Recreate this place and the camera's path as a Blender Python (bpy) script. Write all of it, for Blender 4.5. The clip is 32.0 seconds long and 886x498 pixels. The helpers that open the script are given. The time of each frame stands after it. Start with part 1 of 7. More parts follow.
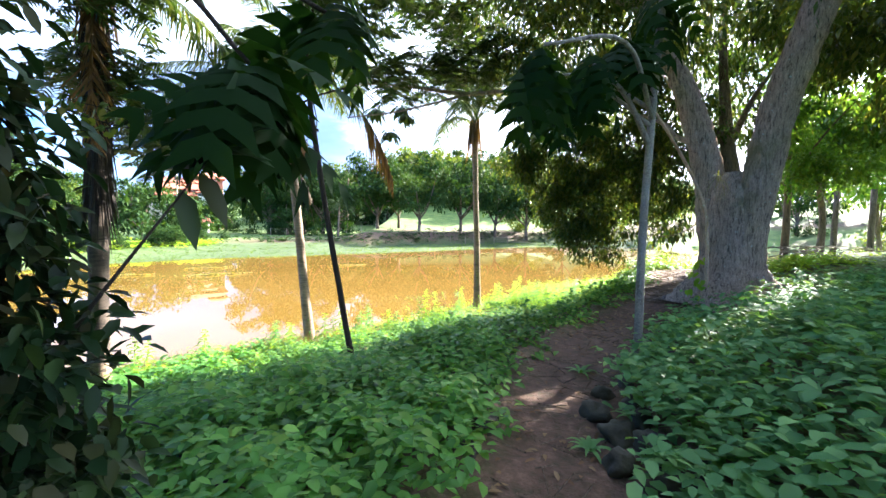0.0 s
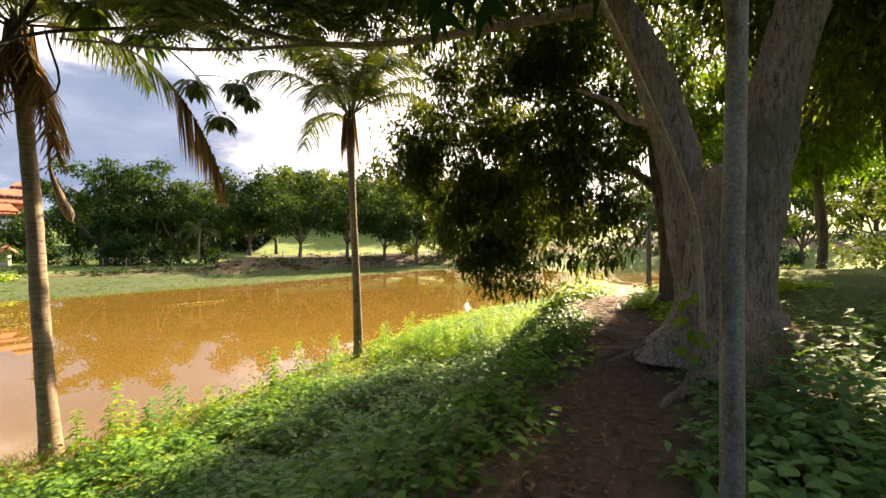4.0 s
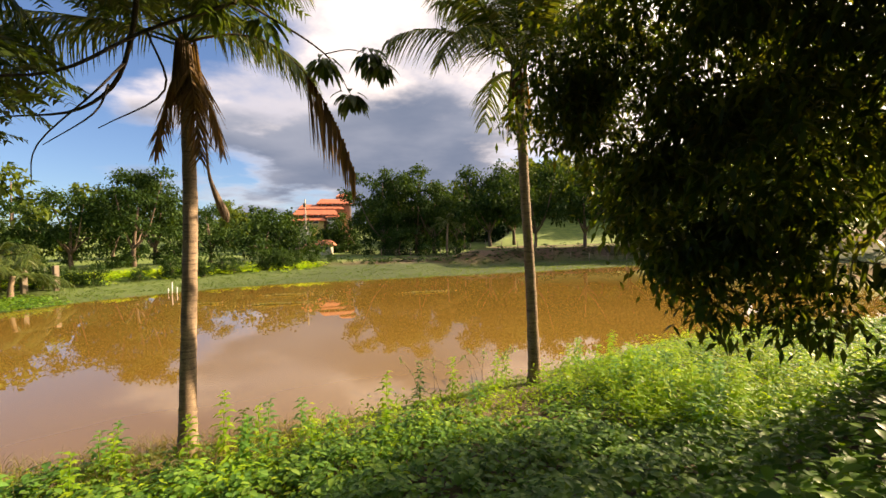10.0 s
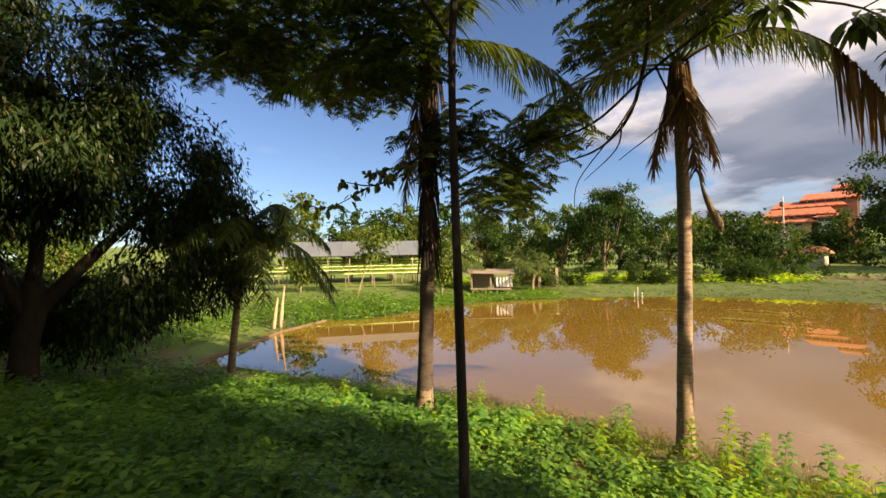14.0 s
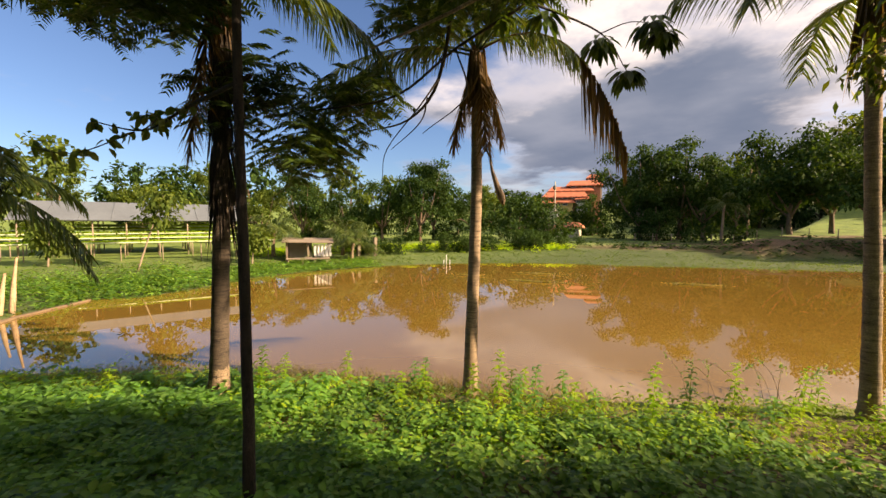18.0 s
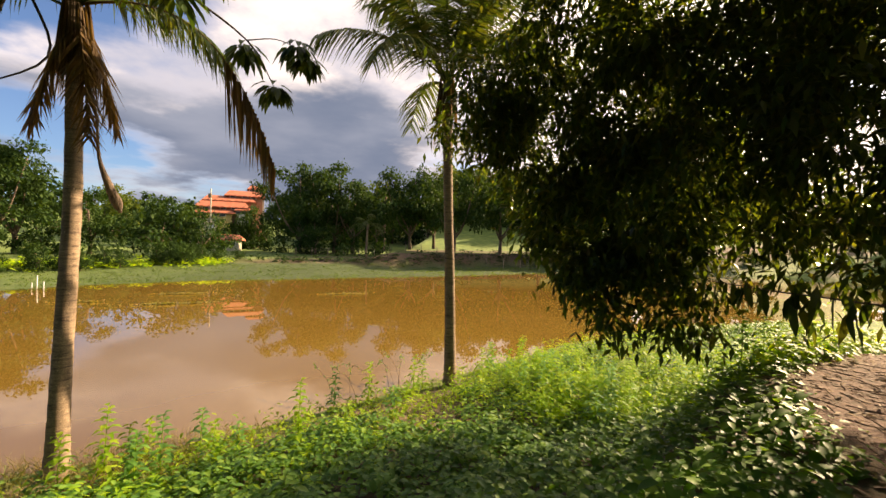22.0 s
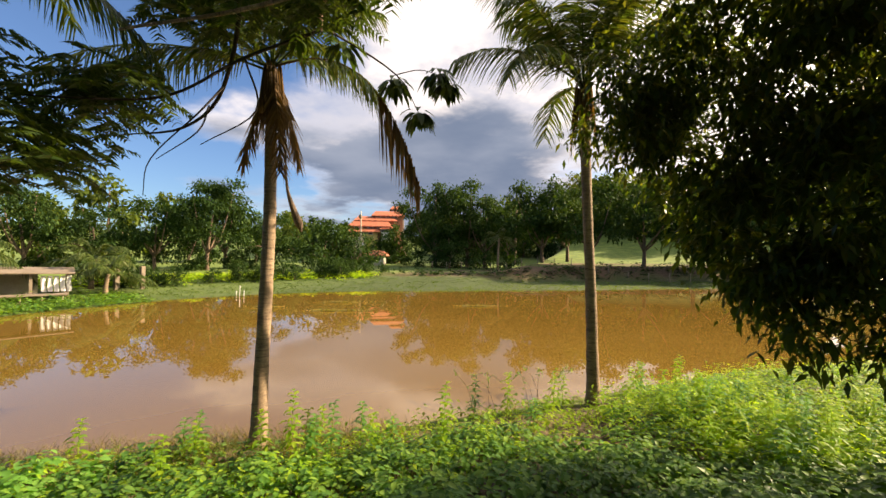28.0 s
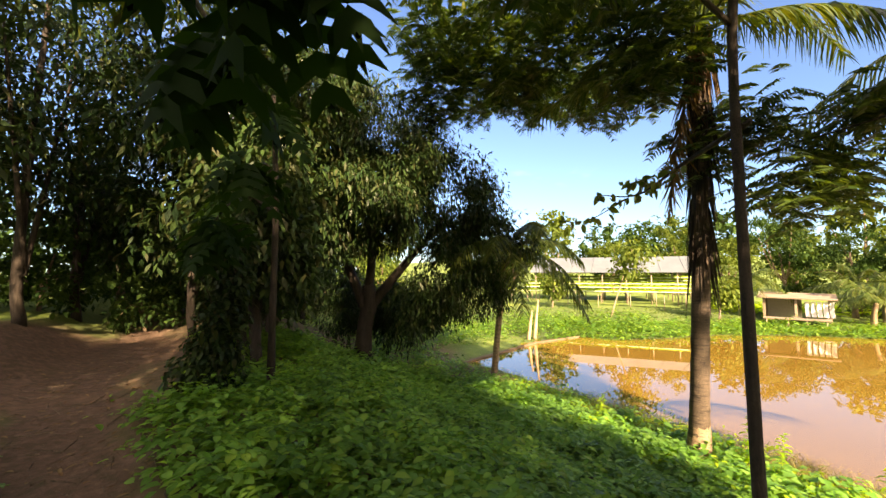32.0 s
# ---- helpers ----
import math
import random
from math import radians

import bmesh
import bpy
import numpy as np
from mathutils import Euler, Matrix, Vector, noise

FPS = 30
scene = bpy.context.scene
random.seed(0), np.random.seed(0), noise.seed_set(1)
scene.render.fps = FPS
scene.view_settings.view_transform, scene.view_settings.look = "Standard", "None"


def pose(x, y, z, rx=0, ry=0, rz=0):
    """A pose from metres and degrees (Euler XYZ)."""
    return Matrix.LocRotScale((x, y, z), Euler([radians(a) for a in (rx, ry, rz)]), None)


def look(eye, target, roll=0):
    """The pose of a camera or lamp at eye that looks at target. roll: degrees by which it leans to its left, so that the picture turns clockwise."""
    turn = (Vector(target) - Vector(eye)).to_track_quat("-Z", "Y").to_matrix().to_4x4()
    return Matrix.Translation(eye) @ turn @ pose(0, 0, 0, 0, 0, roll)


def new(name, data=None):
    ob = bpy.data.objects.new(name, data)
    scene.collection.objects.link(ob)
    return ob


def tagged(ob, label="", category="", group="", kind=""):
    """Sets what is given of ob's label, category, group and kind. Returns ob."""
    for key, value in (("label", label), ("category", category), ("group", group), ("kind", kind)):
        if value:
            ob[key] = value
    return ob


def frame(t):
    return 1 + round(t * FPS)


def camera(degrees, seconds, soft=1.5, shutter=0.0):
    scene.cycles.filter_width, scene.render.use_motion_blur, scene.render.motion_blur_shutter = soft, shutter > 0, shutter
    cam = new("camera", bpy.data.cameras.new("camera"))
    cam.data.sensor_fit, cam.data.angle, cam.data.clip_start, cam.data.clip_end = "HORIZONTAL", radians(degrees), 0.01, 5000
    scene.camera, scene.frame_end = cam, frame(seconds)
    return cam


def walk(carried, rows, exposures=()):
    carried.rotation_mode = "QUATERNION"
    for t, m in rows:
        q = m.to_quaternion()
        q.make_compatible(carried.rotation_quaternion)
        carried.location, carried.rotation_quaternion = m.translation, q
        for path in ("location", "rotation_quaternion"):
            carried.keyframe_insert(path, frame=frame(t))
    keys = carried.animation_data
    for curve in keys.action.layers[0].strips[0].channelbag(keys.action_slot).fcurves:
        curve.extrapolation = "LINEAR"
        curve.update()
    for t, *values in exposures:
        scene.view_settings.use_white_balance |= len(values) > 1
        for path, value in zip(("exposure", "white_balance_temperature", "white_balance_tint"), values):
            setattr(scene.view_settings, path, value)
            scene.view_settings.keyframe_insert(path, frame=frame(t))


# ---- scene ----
cam = camera(94.69, 32.0)
PATH = [
    (0.0, pose(-0.023, -0.309, 1.605, 86.35, -0.80, -0.27)),
    (0.5, pose(-0.045, 0.095, 1.583, 87.63, 0.39, -3.60)),
    (1.0, pose(-0.038, 0.484, 1.581, 90.72, 1.31, -7.42)),
    (1.5, pose(0.012, 0.871, 1.582, 88.98, 1.17, -8.99)),
    (2.0, pose(0.097, 1.348, 1.590, 92.73, 1.87, -12.77)),
    (2.5, pose(0.219, 1.842, 1.589, 92.03, -2.33, -15.09)),
    (3.0, pose(0.330, 2.342, 1.600, 91.99, 2.24, -17.04)),
    (3.5, pose(0.458, 2.789, 1.617, 89.63, 0.31, -15.45)),
    (5.5, pose(1.380, 4.471, 1.551, 94.28, 0.46, -16.03)),
    (6.0, pose(1.617, 4.811, 1.565, 97.82, 0.37, -15.47)),
    (6.5, pose(1.869, 5.177, 1.574, 94.83, 1.12, -21.81)),
    (7.0, pose(2.096, 5.504, 1.574, 91.23, 2.56, -29.85)),
    (7.5, pose(2.364, 5.761, 1.600, 91.72, 2.65, -27.27)),
    (8.0, pose(2.493, 6.030, 1.597, 91.61, 1.81, -24.71)),
    (8.5, pose(2.525, 6.214, 1.631, 92.20, 5.53, -14.68)),
    (9.0, pose(2.539, 6.352, 1.667, 91.33, 4.44, -1.15)),
    (9.5, pose(2.560, 6.391, 1.663, 89.76, 1.79, 8.45)),
    (10.0, pose(2.576, 6.361, 1.676, 88.67, 1.27, 18.33)),
    (10.5, pose(2.516, 6.305, 1.653, 87.41, 0.84, 28.37)),
    (11.0, pose(2.425, 6.227, 1.632, 87.12, 0.13, 37.21)),
    (11.5, pose(2.373, 6.117, 1.648, 87.19, 0.01, 45.49)),
    (12.0, pose(2.322, 6.004, 1.636, 87.26, -0.21, 53.08)),
    (12.5, pose(2.286, 5.887, 1.635, 87.42, -0.21, 60.53)),
    (13.0, pose(2.278, 5.769, 1.656, 88.30, 0.69, 67.74)),
    (13.5, pose(2.284, 5.663, 1.709, 89.81, 1.43, 72.75)),
    (15.5, pose(2.417, 5.612, 1.765, 92.23, -0.90, 80.82)),
    (16.0, pose(2.389, 5.672, 1.729, 90.98, -0.88, 77.15)),
    (16.5, pose(2.351, 5.721, 1.688, 89.56, -0.61, 71.76)),
    (17.0, pose(2.369, 5.774, 1.697, 88.27, -0.33, 65.17)),
    (17.5, pose(2.374, 5.834, 1.699, 87.21, -0.10, 58.05)),
    (18.0, pose(2.408, 5.905, 1.675, 86.57, 0.01, 51.83)),
    (18.5, pose(2.417, 6.004, 1.695, 86.31, -0.02, 47.06)),
    (19.0, pose(2.445, 6.122, 1.687, 86.23, -0.33, 43.32)),
    (19.5, pose(2.488, 6.233, 1.705, 86.21, -1.10, 39.58)),
    (20.0, pose(2.505, 6.306, 1.708, 86.23, -1.76, 34.99)),
    (20.5, pose(2.511, 6.323, 1.710, 86.70, -2.24, 29.07)),
    (21.0, pose(2.538, 6.255, 1.719, 87.59, -2.27, 22.40)),
    (21.5, pose(2.504, 6.283, 1.739, 88.53, -2.01, 14.90)),
    (22.0, pose(2.521, 6.272, 1.744, 89.02, -1.46, 7.09)),
    (22.5, pose(2.528, 6.276, 1.735, 89.23, -1.46, -1.51)),
    (23.0, pose(2.569, 6.308, 1.713, 89.42, -1.81, -10.50)),
    (23.5, pose(2.694, 6.388, 1.753, 89.60, -1.48, -19.50)),
    (24.0, pose(2.857, 6.453, 1.761, 90.55, -1.14, -27.64)),
    (24.5, pose(2.991, 6.486, 1.773, 93.07, -0.27, -35.02)),
    (26.5, pose(2.602, 6.305, 1.720, 93.44, 0.50, -8.37)),
    (27.0, pose(2.498, 6.304, 1.684, 91.89, -0.24, 0.74)),
    (27.5, pose(2.445, 6.212, 1.669, 90.70, -0.22, 11.95)),
    (28.0, pose(2.409, 6.156, 1.669, 90.65, -0.60, 25.25)),
    (28.5, pose(2.414, 6.073, 1.689, 90.71, -0.21, 39.26)),
    (29.0, pose(2.420, 6.029, 1.700, 90.87, 0.50, 53.27)),
    (29.5, pose(2.457, 5.964, 1.724, 91.51, 1.51, 66.51)),
    (30.0, pose(2.474, 5.826, 1.724, 93.17, 2.10, 78.38)),
    (30.5, pose(2.506, 5.691, 1.690, 95.50, 3.22, 89.43)),
    (31.0, pose(2.494, 5.570, 1.732, 98.45, 1.60, 99.37)),
    (31.5, pose(2.503, 5.527, 1.729, 97.90, 1.15, 105.82)),
    (32.0, pose(2.537, 5.533, 1.676, 93.75, -0.07, 110.35)),
]
EXPOSURES = [(0.0, 3.3, 5300, 17), (2.0, 2.6, 6500, 19), (3.5, 2.25, 7300, 21), (7.0, 2.25, 8000, 22), (8.2, 2.3, 7900, 22), (9.0, 1.95, 7900, 22), (11.0, 1.42, 8000, 23), (13.0, 1.42, 8000, 22), (18.0, 1.42, 8000, 23), (21.0, 1.42, 8000, 23), (23.0, 1.85, 8100, 23), (24.0, 2.42, 8300, 25), (24.5, 2.42, 8300, 25), (26.5, 2.05, 7200, 15), (27.2, 1.8, 7200, 15), (28.0, 1.5, 7500, 19), (29.5, 1.43, 7900, 21), (30.5, 1.6, 8200, 23), (32.0, 2.45, 8500, 24)]
walk(cam, PATH, EXPOSURES)

# ---- world, sun, exposure ----
SUN_YAW, SUN_UP = 49.1, 27.6          # clockwise from +y, and elevation, degrees
world = bpy.data.worlds.new("sky")
scene.world = world
world.use_nodes = True
wn, wl = world.node_tree.nodes, world.node_tree.links
wn.clear()
w_out = wn.new("ShaderNodeOutputWorld")
w_bg = wn.new("ShaderNodeBackground")
w_sky = wn.new("ShaderNodeTexSky")
w_sky.sky_type, w_sky.sun_disc = "NISHITA", False
w_sky.sun_elevation, w_sky.sun_rotation = radians(SUN_UP), radians(SUN_YAW)
w_sky.air_density, w_sky.dust_density, w_sky.ozone_density = 1.0, 0.6, 2.5
w_bg.inputs["Strength"].default_value = 0.042
# broken clouds: heaps of white with grey undersides, thicker towards the sun
w_co = wn.new("ShaderNodeTexCoord")
w_sep = wn.new("ShaderNodeSeparateXYZ")
wl.new(w_co.outputs["Generated"], w_sep.inputs[0])


def w_math(op, a, b, clamp=False):
    n = wn.new("ShaderNodeMath")
    n.operation, n.use_clamp = op, clamp
    for s, v in zip(n.inputs, (a, b)):
        if isinstance(v, (int, float)):
            s.default_value = v
        else:
            wl.new(v, s)
    return n.outputs[0]


w_up = w_math("MAXIMUM", w_sep.outputs[2], 0.0)
w_den = w_math("ADD", w_up, 0.16)
w_px = w_math("DIVIDE", w_sep.outputs[0], w_den)
w_py = w_math("DIVIDE", w_sep.outputs[1], w_den)
w_com = wn.new("ShaderNodeCombineXYZ")
wl.new(w_px, w_com.inputs[0])
wl.new(w_py, w_com.inputs[1])
wl.new(w_sep.outputs[2], w_com.inputs[2])


def w_noise(scale, detail, rough, shift):
    m = wn.new("ShaderNodeMapping")
    m.inputs["Location"].default_value = shift
    wl.new(w_com.outputs[0], m.inputs[0])
    n = wn.new("ShaderNodeTexNoise")
    n.inputs["Scale"].default_value, n.inputs["Detail"].default_value = scale, detail
    n.inputs["Roughness"].default_value = rough
    wl.new(m.outputs[0], n.inputs["Vector"])
    return n.outputs["Fac"]


def w_range(v, a, b, c=0.0, d=1.0):
    n = wn.new("ShaderNodeMapRange")
    n.interpolation_type = "SMOOTHSTEP"
    for s, q in zip(n.inputs, (v, a, b, c, d)):
        if isinstance(q, (int, float)):
            s.default_value = q
        else:
            wl.new(q, s)
    return n.outputs[0]


def w_mix(fac, a, b):
    n = wn.new("ShaderNodeMix")
    n.data_type = "RGBA"
    wl.new(fac, n.inputs["Factor"])
    for s, q in ((n.inputs[6], a), (n.inputs[7], b)):
        if isinstance(q, tuple):
            s.default_value = (*q, 1)
        else:
            wl.new(q, s)
    return n.outputs[2]


# the cloud field lies over the north and east; the west is clear
w_side = w_math("ADD", w_math("MULTIPLY", w_sep.outputs[0], 0.80), w_math("MULTIPLY", w_sep.outputs[1], 0.60))
w_more = w_range(w_side, -0.62, 0.30, -0.08, 0.30)
w_big = w_math("ADD", w_noise(0.85, 7, 0.55, (3.1, 1.4, 0)), w_more)
w_cover = w_range(w_big, 0.54, 0.70)
w_low = w_range(w_up, 0.20, 0.40, 0.15, -0.16)
w_thick = w_range(w_math("ADD", w_math("ADD", w_big, w_low), w_math("MULTIPLY", w_more, -0.27)), 0.64, 0.80)
w_puff = w_noise(1.7, 6, 0.6, (0.4, 7.7, 2.0))
w_light = w_mix(w_range(w_puff, 0.40, 0.62), (5.6, 6.3, 7.6), (10.6, 10.6, 10.6))
w_band = w_noise(1.1, 5, 0.5, (5.2, 0.7, 4.0))
w_dark = w_mix(w_range(w_band, 0.34, 0.68), (1.55, 2.25, 3.5), (3.0, 3.8, 5.1))
w_cloud = w_mix(w_thick, w_light, w_dark)
w_sunside = w_range(w_side, 0.35, 0.95)
w_cloud = w_mix(w_sunside, w_cloud, (20.0, 19.3, 18.2))
w_air = wn.new("ShaderNodeMix")
w_air.data_type, w_air.blend_type = "RGBA", "MULTIPLY"
w_air.inputs["Factor"].default_value = 1.0
wl.new(w_sky.outputs[0], w_air.inputs[6])
w_air.inputs[7].default_value = (0.90, 1.25, 1.62, 1)
wl.new(w_mix(w_cover, w_air.outputs[2], w_cloud), w_bg.inputs["Color"])
wl.new(w_bg.outputs[0], w_out.inputs[0])

sun = new("sun", bpy.data.lights.new("sun", "SUN"))
sun.data.energy, sun.data.angle, sun.data.color = 5.0, radians(0.6), (1.0, 0.86, 0.62)
a_s, e_s = radians(SUN_YAW), radians(SUN_UP)
SUN_DIR = Vector((math.sin(a_s) * math.cos(e_s), math.cos(a_s) * math.cos(e_s), math.sin(e_s)))
sun.matrix_world = look(SUN_DIR * 50, (0, 0, 0))


# ---- materials ----
def nodes_of(name):
    m = bpy.data.materials.new(name)
    m.use_nodes = True
    nt = m.node_tree
    return m, nt.nodes, nt.links, nt.nodes["Principled BSDF"]


def ramp(ns, stops):
    r = ns.new("ShaderNodeValToRGB")
    els = r.color_ramp.elements
    while len(els) < len(stops):
        els.new(0.5)
    for e, (p, c) in zip(els, stops):
        e.position, e.color = p, (*c, 1)
    return r


def noise_tex(ns, ls, scale, detail=4.0, rough=0.55, coords="Object", stretch=None):
    co = ns.new("ShaderNodeTexCoord")
    n = ns.new("ShaderNodeTexNoise")
    n.inputs["Scale"].default_value, n.inputs["Detail"].default_value = scale, detail
    n.inputs["Roughness"].default_value = rough
    if stretch:
        mp = ns.new("ShaderNodeMapping")
        mp.inputs["Scale"].default_value = stretch
        ls.new(co.outputs[coords], mp.inputs[0])
        ls.new(mp.outputs[0], n.inputs["Vector"])
    else:
        ls.new(co.outputs[coords], n.inputs["Vector"])
    return n


def add_bump(ns, ls, bsdf, height, strength, dist):
    b = ns.new("ShaderNodeBump")
    b.inputs["Strength"].default_value, b.inputs["Distance"].default_value = strength, dist
    ls.new(height, b.inputs["Height"])
    ls.new(b.outputs[0], bsdf.inputs["Normal"])


def mix_col(ns, ls, fac, a, b, mode="MIX"):
    n = ns.new("ShaderNodeMix")
    n.data_type, n.blend_type = "RGBA", mode
    for s, q in ((n.inputs["Factor"], fac), (n.inputs[6], a), (n.inputs[7], b)):
        if isinstance(q, tuple):
            s.default_value = (*q, 1)
        elif isinstance(q, (int, float)):
            s.default_value = q
        else:
            ls.new(q, s)
    return n.outputs[2]


def surface(name, dark, light, scale=3.0, rough=0.8, bump=0.3, dist=0.02, fine=30.0, stretch=None, metal=0.0, coords="Object"):
    """Grain and stains at two scales between two colours."""
    m, ns, ls, b = nodes_of(name)
    big = noise_tex(ns, ls, scale, 5, 0.6, coords, stretch)
    small = noise_tex(ns, ls, fine, 3, 0.6, coords, stretch)
    mid = tuple((x + y) / 2 for x, y in zip(dark, light))
    c1 = ramp(ns, [(0.3, dark), (0.7, light)])
    ls.new(big.outputs["Fac"], c1.inputs[0])
    c2 = ramp(ns, [(0.3, tuple(x * 0.75 for x in mid)), (0.75, tuple(min(1, x * 1.2) for x in mid))])
    ls.new(small.outputs["Fac"], c2.inputs[0])
    ls.new(mix_col(ns, ls, 0.4, c1.outputs[0], c2.outputs[0]), b.inputs["Base Color"])
    b.inputs["Roughness"].default_value, b.inputs["Metallic"].default_value = rough, metal
    if bump:
        h = mix_col(ns, ls, 0.5, big.outputs["Fac"], small.outputs["Fac"])
        add_bump(ns, ls, b, h, bump, dist)
    return m


def leaf_mat(name, cols, rough=0.45, thin=0.4, spread=None, gloss=0.3):
    """Leaf tissue: gloss above, light passing through, each leaf its own green."""
    m, ns, ls, b = nodes_of(name)
    g = ns.new("ShaderNodeNewGeometry")
    c = ramp(ns, [(i / max(1, len(cols) - 1), k) for i, k in enumerate(cols)])
    ls.new(g.outputs["Random Per Island"], c.inputs[0])
    big = noise_tex(ns, ls, spread or 0.6, 2, 0.5)
    c2 = ramp(ns, [(0.3, (0.75, 0.75, 0.75)), (0.7, (1.2, 1.2, 1.1))])
    ls.new(big.outputs["Fac"], c2.inputs[0])
    col = mix_col(ns, ls, 0.8, c.outputs[0], c2.outputs[0], "MULTIPLY")
    ls.new(col, b.inputs["Base Color"])
    b.inputs["Roughness"].default_value = rough
    b.inputs["Specular IOR Level"].default_value = gloss
    t = ns.new("ShaderNodeBsdfTranslucent")
    warm = mix_col(ns, ls, 1.0, col, (1.9, 1.7, 0.5), "MULTIPLY")
    ls.new(warm, t.inputs["Color"])
    mx = ns.new("ShaderNodeMixShader")
    mx.inputs[0].default_value = thin
    ls.new(b.outputs[0], mx.inputs[1])
    ls.new(t.outputs[0], mx.inputs[2])
    ls.new(mx.outputs[0], ns["Material Output"].inputs["Surface"])
    return m


def bark_mat(name, dark, light, up=4.0, scale=9.0, moss=None, depth=0.03, ring=False):
    """Bark with fissures along the stem; ring: leaf scars across it."""
    m, ns, ls, b = nodes_of(name)
    st = (1, 1, 0.16) if not ring else (0.6, 0.6, 5.0)
    big = noise_tex(ns, ls, scale, 5, 0.6, "Object", st)
    big.inputs["Distortion"].default_value = 0.6
    cross = noise_tex(ns, ls, scale * 1.6, 4, 0.6, "Object", (1, 1, 0.8))
    patch = noise_tex(ns, ls, 1.3, 5, 0.6)
    fine = noise_tex(ns, ls, max(60.0, scale * 4), 3, 0.6)
    mixed = mix_col(ns, ls, 0.3, big.outputs["Fac"], cross.outputs["Fac"])
    mid = tuple(0.45 * x + 0.55 * y for x, y in zip(dark, light))
    c = ramp(ns, [(0.36, tuple(x * 0.75 for x in dark)), (0.46, mid), (0.60, light)])
    ls.new(mixed, c.inputs[0])
    pc = ramp(ns, [(0.35, (0.78, 0.76, 0.74)), (0.65, (1.18, 1.15, 1.10))])
    ls.new(patch.outputs["Fac"], pc.inputs[0])
    col = mix_col(ns, ls, 0.8, c.outputs[0], pc.outputs[0], "MULTIPLY")
    fc_ = ramp(ns, [(0.36, (0.58, 0.56, 0.54)), (0.64, (1.35, 1.35, 1.35))])
    ls.new(fine.outputs["Fac"], fc_.inputs[0])
    col = mix_col(ns, ls, 0.7, col, fc_.outputs[0], "MULTIPLY")
    spot = noise_tex(ns, ls, 22, 2, 0.5)
    lich = ramp(ns, [(0.68, (0, 0, 0)), (0.73, (1, 1, 1))])
    ls.new(spot.outputs["Fac"], lich.inputs[0])
    col = mix_col(ns, ls, lich.outputs[0], col, tuple(min(0.55, x * 1.5) for x in light))
    if moss:
        mm = ramp(ns, [(0.54, (0, 0, 0)), (0.70, (0.75, 0.75, 0.75))])
        mo = noise_tex(ns, ls, 0.9, 6, 0.7)
        ls.new(mo.outputs["Fac"], mm.inputs[0])
        col = mix_col(ns, ls, mm.outputs[0], col, moss)
    ls.new(col, b.inputs["Base Color"])
    b.inputs["Roughness"].default_value = 0.9
    h = mix_col(ns, ls, 0.2, mixed, fine.outputs["Fac"])
    add_bump(ns, ls, b, h, 1.0, depth)
    return m


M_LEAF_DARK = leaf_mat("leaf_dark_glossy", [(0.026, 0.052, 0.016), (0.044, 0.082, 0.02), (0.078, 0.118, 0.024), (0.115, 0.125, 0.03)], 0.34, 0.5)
# lighter leaf copy for foliage in sun, the sunlight put into its green
M_LEAF_LIT = leaf_mat("leaf_sunlit", [(0.06, 0.14, 0.02), (0.09, 0.18, 0.025), (0.14, 0.22, 0.03)], 0.45, 0.5)
# mango, thicket and shrub green, lowered to carry the shade they stand in
M_LEAF_MANGO = leaf_mat("leaf_mango_shaded", [(0.012, 0.030, 0.012), (0.019, 0.044, 0.015), (0.032, 0.062, 0.018), (0.042, 0.045, 0.02)], 0.42, 0.2, None, 0.15)
# breadfruit green taken down to silhouette, shade painted into the leaf
M_LEAF_BREAD = leaf_mat("leaf_breadfruit_shaded", [(0.007, 0.02, 0.006), (0.011, 0.031, 0.008), (0.018, 0.048, 0.011)], 0.65, 0.42, None, 0.08)
M_LEAF_HERB = leaf_mat("leaf_herb", [(0.045, 0.125, 0.024), (0.08, 0.20, 0.034), (0.125, 0.26, 0.043), (0.19, 0.32, 0.052)], 0.5, 0.4, None, 0.3)
M_LEAF_TARO = leaf_mat("leaf_broad_herb", [(0.085, 0.195, 0.08), (0.14, 0.285, 0.115), (0.21, 0.365, 0.15)], 0.55, 0.4, None, 0.2)
M_LEAF_LIME = leaf_mat("leaf_weed", [(0.16, 0.31, 0.025), (0.25, 0.41, 0.035), (0.36, 0.48, 0.05)], 0.5, 0.55, None, 0.2)
M_LEAF_FRESH = leaf_mat("leaf_fresh_herb", [(0.075, 0.20, 0.042), (0.125, 0.295, 0.062), (0.195, 0.38, 0.085)], 0.5, 0.5, None, 0.35)
M_GRASS = leaf_mat("grass_blade", [(0.09, 0.18, 0.022), (0.15, 0.26, 0.034), (0.22, 0.29, 0.06), (0.29, 0.26, 0.09)], 0.6, 0.4, 0.25)
M_REED = leaf_mat("grass_seeded", [(0.12, 0.15, 0.04), (0.20, 0.19, 0.06), (0.28, 0.22, 0.09)], 0.7, 0.35)
M_MARSH = leaf_mat("water_weed", [(0.045, 0.095, 0.014), (0.075, 0.14, 0.018), (0.12, 0.18, 0.026)], 0.55, 0.35, 0.12)
M_PALM = leaf_mat("palm_leaflet", [(0.035, 0.07, 0.015), (0.06, 0.10, 0.02), (0.11, 0.13, 0.03)], 0.4, 0.3)
M_PALM_DRY = leaf_mat("palm_leaflet_dry", [(0.10, 0.06, 0.028), (0.17, 0.105, 0.045), (0.07, 0.045, 0.024)], 0.7, 0.3)
M_FEATHER = leaf_mat("leaf_feathery", [(0.025, 0.055, 0.015), (0.045, 0.085, 0.02), (0.07, 0.11, 0.025)], 0.45, 0.35)
